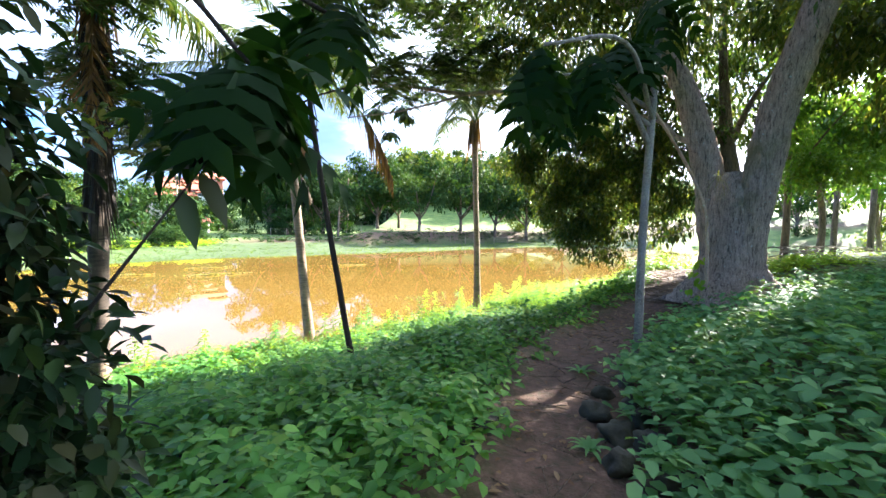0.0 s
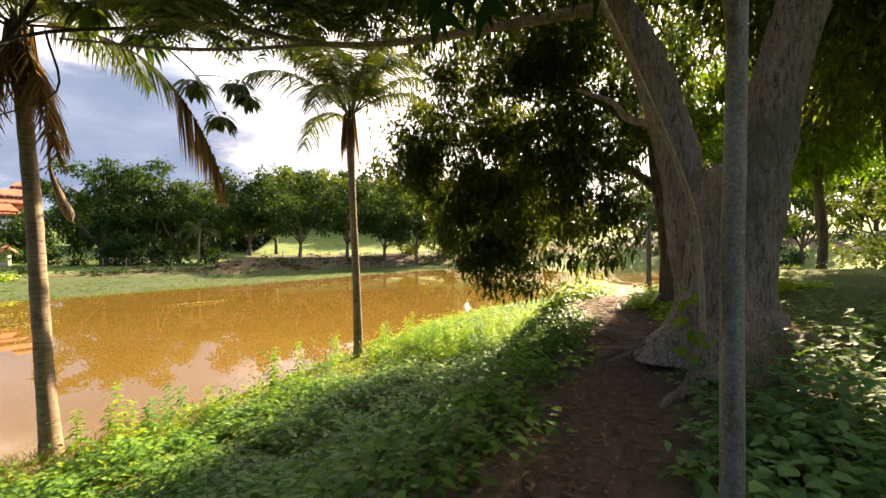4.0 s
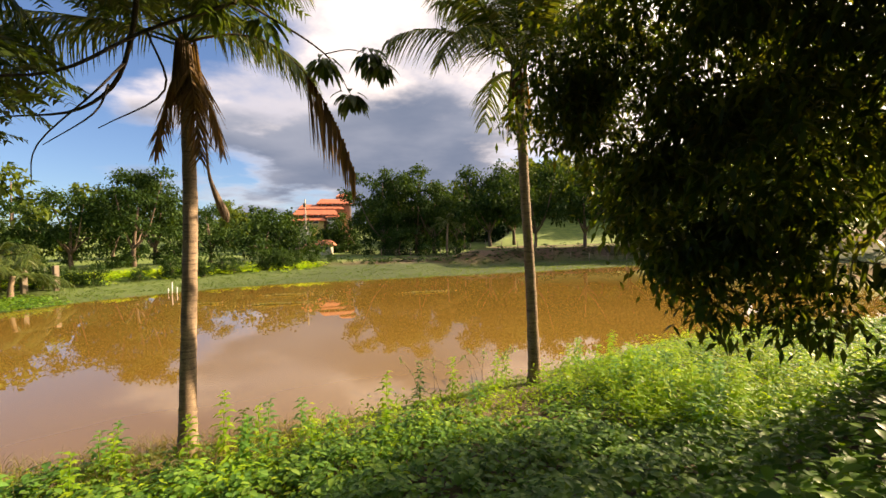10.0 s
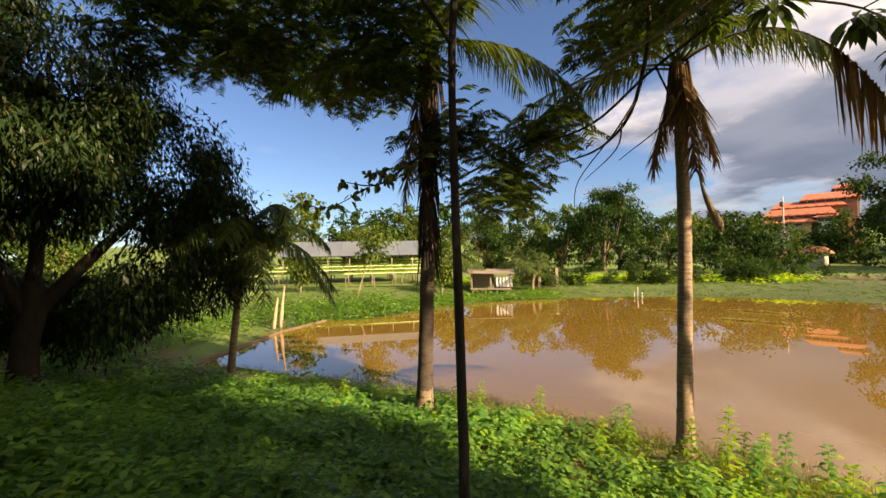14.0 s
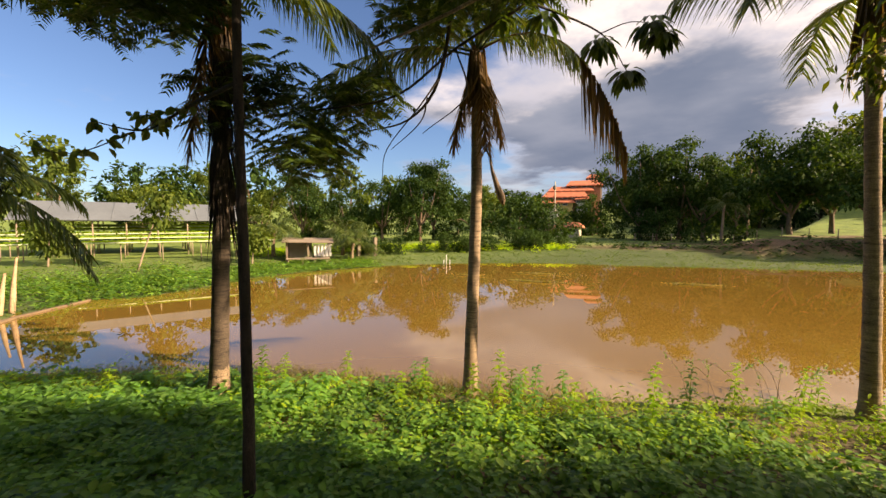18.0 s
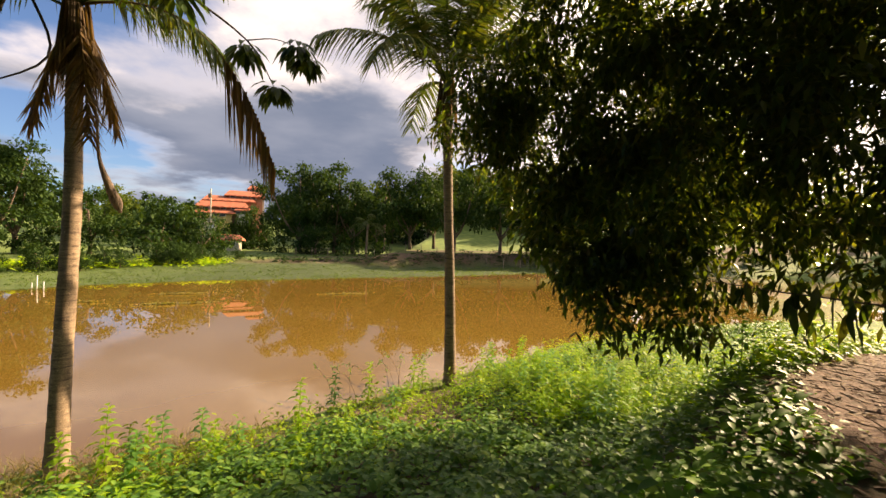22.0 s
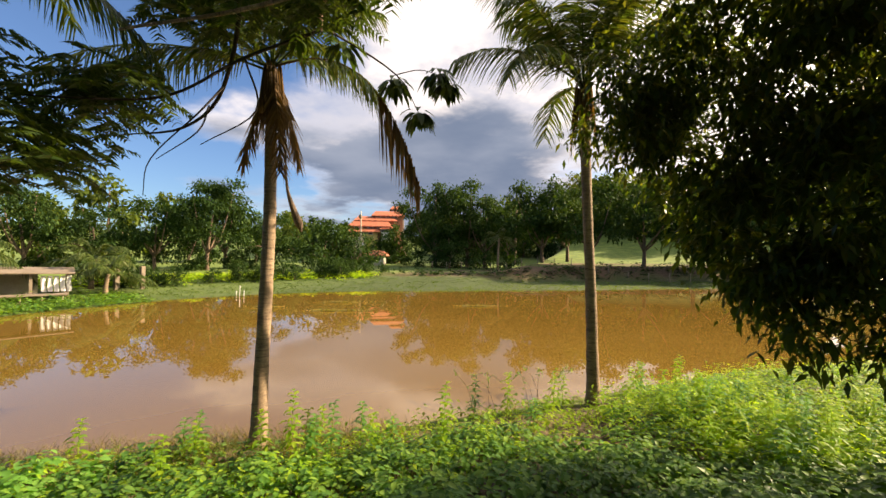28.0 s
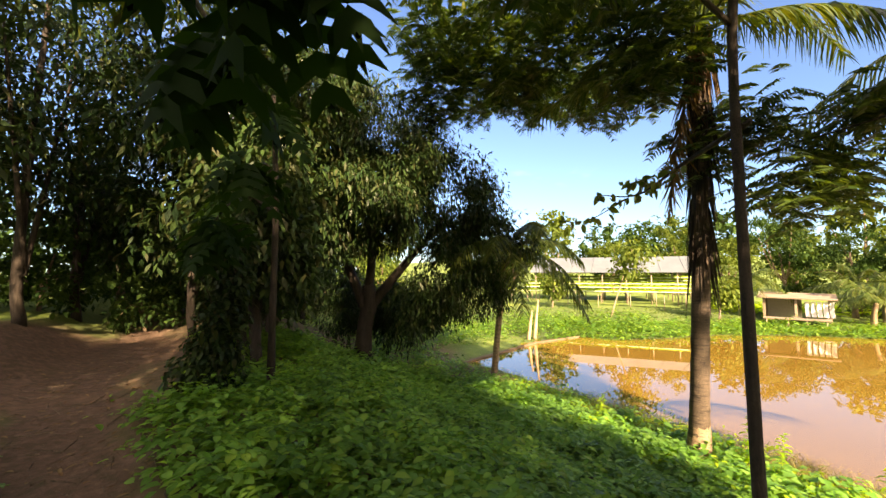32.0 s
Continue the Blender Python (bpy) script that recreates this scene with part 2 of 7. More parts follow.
M_TREE_A = leaf_mat("leaf_far_dark", [(0.018, 0.045, 0.014), (0.03, 0.068, 0.017), (0.055, 0.10, 0.024)], 0.7, 0.25, 0.2, 0.1)
M_TREE_B = leaf_mat("leaf_far_olive", [(0.045, 0.08, 0.016), (0.08, 0.125, 0.024), (0.125, 0.165, 0.034)], 0.7, 0.3, 0.2, 0.1)
M_LITTER = leaf_mat("leaf_litter", [(0.10, 0.055, 0.03), (0.18, 0.10, 0.05), (0.25, 0.17, 0.09), (0.08, 0.05, 0.03)], 0.75, 0.1)
M_BARK = bark_mat("bark_furrowed", (0.10, 0.07, 0.05), (0.56, 0.405, 0.305), scale=30, moss=(0.16, 0.15, 0.06), depth=0.08)
M_BARK_DARK = bark_mat("bark_dark", (0.045, 0.032, 0.022), (0.20, 0.145, 0.10), scale=22, depth=0.03)
# near-black copy of the dark bark: backlit shade put into the colour
M_BARK_SHADED = bark_mat("bark_dark_shaded", (0.009, 0.007, 0.005), (0.036, 0.027, 0.02), scale=22, depth=0.03)
M_BARK_PALE = bark_mat("bark_pale_smooth", (0.16, 0.14, 0.12), (0.30, 0.27, 0.23), scale=14, depth=0.008)
# darker copy of the ringed palm bark, with shade put into its colour
M_PALM_SHADED = bark_mat("palm_bark_shaded", (0.025, 0.019, 0.014), (0.085, 0.064, 0.046), scale=5, depth=0.02, ring=True)
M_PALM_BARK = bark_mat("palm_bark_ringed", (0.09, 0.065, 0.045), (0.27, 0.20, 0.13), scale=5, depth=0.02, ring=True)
M_LIANA = bark_mat("liana_bark", (0.30, 0.20, 0.12), (0.52, 0.37, 0.24), scale=12, depth=0.008)
M_ROCK = surface("stone_mossy", (0.03, 0.03, 0.016), (0.10, 0.085, 0.06), 4, 0.9, 0.6, 0.03)
M_WOOD = surface("weathered_wood", (0.16, 0.12, 0.08), (0.34, 0.28, 0.20), 6, 0.8, 0.4, 0.01, 40, (1, 1, 0.1))
M_WALL = surface("plaster_stained", (0.30, 0.28, 0.22), (0.52, 0.48, 0.38), 0.8, 0.85, 0.15, 0.01, 12)
M_WHITE = surface("white_paint", (0.62, 0.62, 0.60), (0.80, 0.80, 0.77), 1.2, 0.6, 0.05, 0.005, 20)
M_BRICK = surface("brick_red_wall", (0.20, 0.10, 0.065), (0.34, 0.18, 0.11), 1.5, 0.9, 0.2, 0.01, 16)
M_YELLOW = surface("yellow_paint", (0.50, 0.38, 0.12), (0.66, 0.52, 0.20), 1.2, 0.8, 0.1, 0.01, 14)
M_ROOF = surface("roof_tile_red", (0.33, 0.095, 0.05), (0.55, 0.18, 0.085), 1.0, 0.8, 0.3, 0.02, 14)
M_TIN = surface("greenhouse_sheet", (0.085, 0.10, 0.115), (0.14, 0.165, 0.185), 0.5, 0.8, 0.05, 0.01, 8)
M_TROUGH = surface("white_trough", (0.38, 0.46, 0.22), (0.62, 0.68, 0.42), 1.5, 0.6, 0.05, 0.005, 15)
M_CONC = surface("old_concrete", (0.15, 0.115, 0.08), (0.27, 0.22, 0.16), 1.5, 0.9, 0.3, 0.01, 20)
M_KERB = surface("earth_stained_edging", (0.09, 0.06, 0.035), (0.19, 0.13, 0.075), 2.5, 0.95, 0.5, 0.02, 18)
M_CLOTH = surface("white_cloth", (0.66, 0.64, 0.60), (0.82, 0.80, 0.76), 3, 0.9, 0.2, 0.02, 12)
M_DARK = surface("dark_opening", (0.02, 0.018, 0.015), (0.05, 0.045, 0.04), 2, 0.9, 0.0)
M_GLASS = surface("window_glass_dark", (0.03, 0.035, 0.04), (0.06, 0.065, 0.07), 2, 0.1, 0.0)

# ground: trodden earth where the mask says so, soil and moss elsewhere
M_GROUND, ns, ls, b = nodes_of("ground_soil")
att = ns.new("ShaderNodeAttribute")
att.attribute_name = "earth"
n1, n2, n3 = noise_tex(ns, ls, 0.7, 6, 0.6), noise_tex(ns, ls, 9.0, 6, 0.7), noise_tex(ns, ls, 45.0, 3, 0.6)
soil = ramp(ns, [(0.32, (0.055, 0.030, 0.020)), (0.56, (0.135, 0.077, 0.05)), (0.78, (0.25, 0.15, 0.10))])
ls.new(n2.outputs["Fac"], soil.inputs[0])
turf = ramp(ns, [(0.3, (0.06, 0.11, 0.016)), (0.55, (0.12, 0.19, 0.026)), (0.75, (0.21, 0.24, 0.05))])
ls.new(n1.outputs["Fac"], turf.inputs[0])
tf = mix_col(ns, ls, 0.45, turf.outputs[0], n2.outputs["Fac"], "OVERLAY")
edge = ns.new("ShaderNodeMath")
edge.operation = "MULTIPLY_ADD"
edge.inputs[1].default_value, edge.inputs[2].default_value = 0.7, -0.35
ls.new(n2.outputs["Fac"], edge.inputs[0])
ea = ns.new("ShaderNodeMath")
ea.operation, ea.use_clamp = "ADD", True
ls.new(att.outputs["Fac"], ea.inputs[0])
ls.new(edge.outputs[0], ea.inputs[1])
wet = ns.new("ShaderNodeAttribute")
wet.attribute_name = "marsh"
bog = ramp(ns, [(0.3, (0.022, 0.045, 0.01)), (0.55, (0.042, 0.072, 0.014)), (0.75, (0.07, 0.10, 0.02))])
ls.new(n2.outputs["Fac"], bog.inputs[0])
tf = mix_col(ns, ls, wet.outputs["Fac"], tf, bog.outputs[0])
ls.new(mix_col(ns, ls, ea.outputs[0], tf, soil.outputs[0]), b.inputs["Base Color"])
b.inputs["Roughness"].default_value = 0.95
add_bump(ns, ls, b, mix_col(ns, ls, 0.5, n2.outputs["Fac"], n3.outputs["Fac"]), 0.7, 0.04)

M_WATER, ns, ls, b = nodes_of("muddy_water")
n1, n2 = noise_tex(ns, ls, 0.10, 4, 0.6), noise_tex(ns, ls, 0.8, 2, 0.4, "Object", (1.0, 0.5, 1))
mud = ramp(ns, [(0.3, (0.162, 0.096, 0.018)), (0.7, (0.195, 0.117, 0.025))])
b.inputs["Specular IOR Level"].default_value = 0.95
ls.new(n1.outputs["Fac"], mud.inputs[0])
ls.new(mud.outputs[0], b.inputs["Base Color"])
b.inputs["IOR"].default_value = 1.5
wr = ramp(ns, [(0.35, (0.0, 0.0, 0.0)), (0.7, (0.018, 0.018, 0.018))])
ls.new(n2.outputs["Fac"], wr.inputs[0])
ls.new(wr.outputs[0], b.inputs["Roughness"])


# ---- mesh helpers ----
def mesh_of(name, verts, faces, mat, smooth=False):
    me = bpy.data.meshes.new(name)
    me.from_pydata([tuple(v) for v in verts], [], faces)
    me.materials.append(mat)
    if smooth:
        me.polygons.foreach_set("use_smooth", [True] * len(me.polygons))
    me.update()
    return me


def fast_mesh(name, verts, loops, counts, mat, smooth=True):
    """A large mesh straight from arrays."""
    me = bpy.data.meshes.new(name)
    me.vertices.add(len(verts))
    me.vertices.foreach_set("co", np.asarray(verts, np.float32).ravel())
    me.loops.add(len(loops))
    me.loops.foreach_set("vertex_index", np.asarray(loops, np.int32))
    me.polygons.add(len(counts))
    starts = np.concatenate([[0], np.cumsum(counts)[:-1]])
    me.polygons.foreach_set("loop_start", starts.astype(np.int32))
    me.polygons.foreach_set("loop_total", np.asarray(counts, np.int32))
    me.polygons.foreach_set("use_smooth", [smooth] * len(counts))
    me.materials.append(mat)
    me.update(calc_edges=True)
    return me


def part(name, data, parent=None, label="", place=None):
    """Links a mesh as one object under a thing."""
    ob = new(name, data)
    if parent:
        ob.parent = parent
    if place is not None:
        ob.matrix_basis = place
    return tagged(ob, label)


def empty(name, place, label, category, group="", kind=""):
    ob = new(name)
    ob.empty_display_size = 0.2
    ob.matrix_basis = place if isinstance(place, Matrix) else Matrix.Translation(place)
    return tagged(ob, label, category, group, kind)


def unit(v):
    return v / np.maximum(np.linalg.norm(v, axis=-1, keepdims=True), 1e-9)


def leaves(name, at, out, up, length, width, mat, simple=False, fold=0.25, droop=0.25):
    """Many leaves as one mesh: at (n,3) stalk ends, out: way of the midrib, up: roughly the upper side."""
    at, out = np.asarray(at, float), unit(np.asarray(out, float))
    n = len(at)
    up = np.broadcast_to(np.asarray(up, float), (n, 3))
    side = unit(np.cross(out, up) + 1e-6)
    nor = np.cross(side, out)
    L = (np.ones(n) * length)[:, None]
    W = (np.ones(n) * width)[:, None] * 0.5
    dn = np.array([0, 0, -1.0]) * L * droop
    if simple:
        v = np.stack([at, at + out * L * 0.45 + side * W + nor * W * fold + dn * 0.25,
                      at + out * L + dn, at + out * L * 0.45 - side * W + nor * W * fold + dn * 0.25], 1).reshape(-1, 3)
        loops = np.arange(4 * n)
        return fast_mesh(name, v, loops, np.full(n, 4), mat)
    a, bb = 0.3, 0.68
    m1, m2 = at + out * L * a + dn * a * a, at + out * L * bb + dn * bb * bb
    lift = nor * W * fold
    v = np.stack([at, m1 - side * W * 0.92 + lift, m1, m1 + side * W * 0.92 + lift,
                  m2 - side * W * 0.8 + lift, m2, m2 + side * W * 0.8 + lift, at + out * L + dn], 1).reshape(-1, 3)
    f = np.array([0, 1, 2, 0, 2, 3, 1, 4, 5, 2, 2, 5, 6, 3, 4, 7, 5, 5, 7, 6])
    loops = (f[None, :] + 8 * np.arange(n)[:, None]).ravel()
    return fast_mesh(name, v, loops, np.tile([3, 3, 4, 4, 3, 3], n), mat)


def strips(name, at, out, length, width, mat, bend=0.5, segs=3, rng=None, rise=None):
    """Grass blades or palm leaflets: narrow strips that arch over."""
    at, out = np.asarray(at, float), unit(np.asarray(out, float))
    n = len(at)
    side = unit(np.cross(out, np.array([0, 0, 1.0])) + (0 if rng is None else rng.normal(0, 0.5, (n, 3))))
    L, W = (np.ones(n) * length)[:, None], (np.ones(n) * width)[:, None] * 0.5
    B = (np.ones(n) * bend)[:, None]
    rows = []
    for k in range(segs + 1):
        s = k / segs
        c = at + out * L * s * (1 - 0.25 * B * s) + np.array([0, 0, -1.0]) * L * B * s * s
        w = W * (1.0 if k == 0 else (1 - s) ** 0.6 if k < segs else 0.04)
        rows += [c - side * w, c + side * w]
    v = np.stack(rows, 1).reshape(-1, 3)
    f = np.concatenate([[2 * k, 2 * k + 1, 2 * k + 3, 2 * k + 2] for k in range(segs)])
    loops = (f[None, :] + 2 * (segs + 1) * np.arange(n)[:, None]).ravel()
    return fast_mesh(name, v, loops, np.full(n * segs, 4), mat)


def smooth_line(pts, steps):
    """Catmull-Rom through points (x, y, z, radius)."""
    p = np.asarray(pts, float)
    p = np.vstack([2 * p[0] - p[1], p, 2 * p[-1] - p[-2]])
    out = []
    for i in range(1, len(p) - 2):
        for k in range(steps):
            t = k / steps
            out.append(0.5 * (2 * p[i] + (p[i + 1] - p[i - 1]) * t + (2 * p[i - 1] - 5 * p[i] + 4 * p[i + 1] - p[i + 2]) * t * t
                              + (3 * p[i] - p[i - 1] - 3 * p[i + 1] + p[i + 2]) * t ** 3))
    out.append(p[-2])
    return np.array(out)


def tube(name, pts, mat, sides=10, steps=5, lump=0.0, flute=0.0, rings=0.0, ridge=0.0):
    """A stem through points (x, y, z, radius), closed at its ends; lump: unevenness; flute: buttress folds at the foot."""
    line = smooth_line(pts, steps)
    c, r = line[:, :3], np.maximum(line[:, 3], 0.002)
    d = unit(np.gradient(c, axis=0))
    ref = np.array([0.31, 0.95, 0.05]) if abs(d[:, 2]).mean() > 0.5 else np.array([0, 0, 1.0])
    e1 = unit(np.cross(d, ref))
    e2 = np.cross(d, e1)
    ang = np.linspace(0, 2 * np.pi, sides, endpoint=False)
    v = []
    for i in range(len(c)):
        for a in ang:
            q = r[i]
            if lump:
                q *= 1 + lump * noise.noise(Vector((math.cos(a) * 1.5 + c[0][0], math.sin(a) * 1.5, c[i][2] * 1.3 + i * 0.07)))
            if flute:
                q *= 1 + flute * max(0, 1 - (c[i][2] - c[0][2]) / 1.3) ** 1.5 * (0.5 + 0.5 * math.cos(a * 5 + 0.7 * math.sin(a * 2)))
            if ridge:
                pv = Vector((math.cos(a) * r[i] * 30, math.sin(a) * r[i] * 30, c[i][2] * 4.5))
                q += ridge * (abs(noise.noise(pv)) * 2.2 - 0.5 + 0.7 * abs(noise.noise(pv * 2.1 + Vector((5, 3, 1)))))
            if rings and i % 2:
                q *= 1 + rings
            v.append(c[i] + q * (math.cos(a) * e1[i] + math.sin(a) * e2[i]))
    faces = []
    for i in range(len(c) - 1):
        for k in range(sides):
            k2 = (k + 1) % sides
            faces.append((i * sides + k, i * sides + k2, (i + 1) * sides + k2, (i + 1) * sides + k))
    faces += [tuple(range(sides))[::-1], tuple((len(c) - 1) * sides + k for k in range(sides))]
    return mesh_of(name, v, faces, mat, True)


def box(name, x0, y0, z0, x1, y1, z1, mat, bevel=0.0):
    bm = bmesh.new()
    bmesh.ops.create_cube(bm, size=1, matrix=Matrix.Translation(((x0 + x1) / 2, (y0 + y1) / 2, (z0 + z1) / 2)) @ Matrix.Diagonal((x1 - x0, y1 - y0, z1 - z0, 1)))
    if bevel:
        bmesh.ops.bevel(bm, geom=bm.edges, offset=bevel, segments=1, affect="EDGES")
    me = bpy.data.meshes.new(name)
    bm.to_mesh(me)
    bm.free()
    me.materials.append(mat)
    return me


def rod(name, p, q, r, mat, sides=6):
    return tube(name, [(*p, r), (*q, r * 0.9)], mat, sides, 1)


# ---- the lie of the land ----
WATER_Z = -2.0
SHORE = [(-13.8, 2.0), (-11.0, 5.2), (-8.2, 8.8), (-5.4, 11.3), (-2.7, 13.3), (0.0, 16.3), (2.7, 19.3), (5.0, 22.0), (9.0, 25.5), (15, 29),
         (26, 32.5), (42, 36), (58, 42), (60, 56), (48, 66), (30, 68), (14, 63), (3.5, 55), (-2, 50), (-8, 46), (-15, 41), (-21, 37.5), (-26, 32), (-28.6, 25), (-28.6, 18),
         (-27.0, 12.8), (-24.4, 9.7), (-22.6, 6.8), (-23.3, 4.7), (-20.5, 2.55), (-16.5, 1.15), (-14.5, 0.45)]
TRACK = [(-6, -7), (-3.5, -4), (-1.4, -1.8), (0.0, 0.4), (0.75, 2.1), (1.1, 3.3), (1.55, 4.4), (2.25, 5.45), (3.15, 6.45), (4.4, 7.65), (5.4, 8.7), (5.85, 9.6), (6.1, 10.4), (6.6, 11.3), (7.8, 12.2), (10.4, 14.3), (15, 18.5), (24, 26)]


def seg_dist(px, py, a, b2):
    ax, ay, dx, dy = a[0], a[1], b2[0] - a[0], b2[1] - a[1]
    t = np.clip(((px - ax) * dx + (py - ay) * dy) / (dx * dx + dy * dy), 0, 1)
    return np.hypot(px - ax - t * dx, py - ay - t * dy)


def shore_dist(px, py):
    """Distance from the water's edge, negative over the water."""
    d = np.full(np.shape(px), 1e9)
    inside = np.zeros(np.shape(px), bool)
    for a, b2 in zip(SHORE, SHORE[1:] + SHORE[:1]):
        d = np.minimum(d, seg_dist(px, py, a, b2))
        cross = ((a[1] > py) != (b2[1] > py)) & (px < (b2[0] - a[0]) * (py - a[1]) / (b2[1] - a[1] + 1e-12) + a[0])
        inside ^= cross
    return np.where(inside, -d, d)


def track_dist(px, py):
    d = np.full(np.shape(px), 1e9)
    for a, b2 in zip(TRACK, TRACK[1:]):
        d = np.minimum(d, seg_dist(px, py, a, b2))
    return d


def sstep(x, a, b2):
    t = np.clip((x - a) / (b2 - a), 0, 1)
    return t * t * (3 - 2 * t)


def wob(x, y, s):
    return np.sin(x * s + 1.3) * np.cos(y * s * 0.9 + 0.4) + 0.5 * np.sin(x * s * 2.3 + y * s * 1.7)


def height(x, y):
    x, y = np.asarray(x, float), np.asarray(y, float)
    d = shore_dist(x, y)
    q = 0.75 * x - 0.66 * (y - 16.5)
    near = np.interp(d, [-3, 0, 0.6, 1.2, 5.0, 6.6, 8.0, 9.4, 10.6, 13, 30, 300], [-2.9, -2.06, -1.92, -1.84, -1.36, -0.86, -0.20, 0.0, 0.28, 0.7, 1.6, 4])
    near = near + 0.05 * wob(x, y, 1.1) * sstep(d, 0.5, 3)
    near = near - 0.5 * (near + 2.0) * sstep(x + y, 24, 44) * (near > -2)
    td = track_dist(x, y)
    bed = np.interp(y, [-8, 0, 4.5, 6.8, 8.0, 10, 13, 16], [0.05, 0.02, -0.04, -0.06, 0.16, 0.30, 0.25, 0.0])
    hold = (1 - sstep(td, 0.45, 2.2)) * (1 - sstep(y, 12.5, 16))
    near = near + (bed - near) * hold
    near = near + 0.30 * sstep(y, 6.5, 9.5) * sstep(td, 0.8, 2.2) * sstep(d, 6, 9) * (1 - sstep(np.hypot(x - 8, y - 10), 3.5, 9))
    near = near + 0.38 * np.exp(-((x - 5.35) ** 2 + (y - 7.15) ** 2) / 0.75)
    near = near - 0.05 * (1 - sstep(td, 0.25, 0.75)) * sstep(d, 3, 6)
    left = np.interp(d, [-3, 0, 1, 4, 9, 14, 60, 300], [-2.7, -2.03, -1.95, -1.8, -1.3, -0.9, -0.5, 3])
    far = np.interp(d, [-3, 0, 2, 11, 12.4, 14, 22, 30, 60, 90, 160, 300], [-2.6, -2.02, -1.97, -1.78, -0.7, 0.0, 0.2, 0.7, 5.2, 8.5, 14, 20])
    wl_ = sstep(x, -34, -14)
    back = left * (1 - wl_) + far * wl_
    back = back + 0.06 * wob(x, y, 0.5) * sstep(d, 3, 8)
    w = sstep(q, -6, 0)
    west = sstep(-x, 11.5, 16) * sstep(d, 0.5, 4)
    out = back * (1 - w) + near * w
    out = out * (1 - west) + np.where(q > -6, np.minimum(left + 0.2, out), left) * west
    hill = 9 * sstep(np.hypot(x + 40, y - 20), 75, 190) * sstep(y + 0.8 * np.abs(x), 40, 110)
    return out + hill


def ground_z(x, y):
    return float(height(np.array([x]), np.array([y]))[0])


def spaced(lo, hi, fine_lo, fine_hi, fine, grow):
    a = list(np.arange(fine_lo, fine_hi, fine))
    s, p = fine, fine_hi
    while p < hi:
        a.append(p)
        s = min(s * grow, 40)
        p += s
    a.append(hi)
    s, p = fine, fine_lo - fine
    low = []
    while p > lo:
        low.append(p)
        s = min(s * grow, 40)
        p -= s
    return np.array([lo] + low[::-1] + a)


gx, gy = spaced(-600, 600, -9, 11, 0.2, 1.055), spaced(-500, 700, -4, 17, 0.2, 1.055)
GX, GY = np.meshgrid(gx, gy)
GZ = height(GX, GY)
tdg = track_dist(GX, GY)
rng = np.random.default_rng(5)
GZ = GZ + rng.normal(0, 1, GZ.shape) * 0.012 * (np.hypot(GX, GY - 6) < 22) * (shore_dist(GX, GY) > 0)
nx, ny = len(gx), len(gy)
gi = np.arange(nx * ny).reshape(ny, nx)
quads = np.stack([gi[:-1, :-1], gi[:-1, 1:], gi[1:, 1:], gi[1:, :-1]], -1).reshape(-1, 4)
gm = fast_mesh("ground", np.stack([GX, GY, GZ], -1).reshape(-1, 3), quads.ravel(), np.full(len(quads), 4), M_GROUND)
at_ = gm.attributes.new("earth", "FLOAT", "POINT")
# bare earth: the trodden track, the foot of the big trees, the far dyke and road
earth = 1 - sstep(tdg + 0.12 * wob(GX, GY, 2.3), 0.42, 0.85)
for cx, cy, r0 in ((5.3, 7.5, 1.6), (7.6, 10.2, 1.2),  (-9.8, -2.1, 2.2), (-3, -4, 2.5), (-1, -2.2, 1.6)):
    earth = np.maximum(earth, 1 - sstep(np.hypot(GX - cx, GY - cy) + 0.2 * wob(GX, GY, 1.7), r0 * 0.6, r0 * 1.3))
sd = shore_dist(GX, GY)
qn = 0.75 * GX - 0.66 * (GY - 16.5)
# dark soil under the herbs of the near bank
earth = np.maximum(earth, 0.85 * sstep(sd, 0.4, 1.2) * sstep(qn, -1.5, 0.5) * (1 - sstep(qn, 10.5, 13)) * (1 - sstep(np.hypot(GX, GY - 6), 16, 26)))
far_dyke = (sstep(sd, 10.5, 12) * (1 - sstep(sd, 16, 17)) + sstep(sd, 18.5, 19.2) * (1 - sstep(sd, 22, 23))) * sstep(GX, -32, -20) * sstep(GY, 30, 40)
earth = np.maximum(earth, far_dyke * 0.9)
earth = np.maximum(earth, (1 - sstep(np.abs(sd), 0.1, 0.5)) * 0.8)
at_.data.foreach_set("value", earth.ravel().astype(np.float32))
marsh_at = gm.attributes.new("marsh", "FLOAT", "POINT")
wet_mask = (1 - sstep(sd, 10, 14)) * (1 - sstep(0.75 * GX - 0.66 * (GY - 16.5), -8, -3)) * (0.55 + 0.45 * sstep(GX, -34, -18))
marsh_at.data.foreach_set("value", wet_mask.ravel().astype(np.float32))
ground = tagged(new("ground", gm), "uneven ground of trodden brown earth and grass around a pond", "ground", kind="structure")

wat = mesh_of("water", [(-40, -6, WATER_Z), (70, -6, WATER_Z), (70, 75, WATER_Z), (-40, 75, WATER_Z)], [(0, 1, 2, 3)], M_WATER)
tagged(new("water", wat), "still muddy brown pond water mirroring trees and clouds", "water", kind="structure")


# ---- trees ----
def crown_points(rng, blobs, n, shell=0.55):
    """Points in and near the skin of several ellipsoids (x, y, z, rx, ry, rz), with the outward way of each."""
    vol = np.array([b3[3] * b3[4] * b3[5] for b3 in blobs]) ** 0.67
    pick = rng.choice(len(blobs), n, p=vol / vol.sum())
    B = np.array(blobs)[pick]
    v = unit(rng.normal(0, 1, (n, 3)))
    r = shell + (1 - shell) * rng.random(n) ** 0.7
    p = B[:, :3] + v * B[:, 3:] * r[:, None]
    return p, unit(v / B[:, 3:])


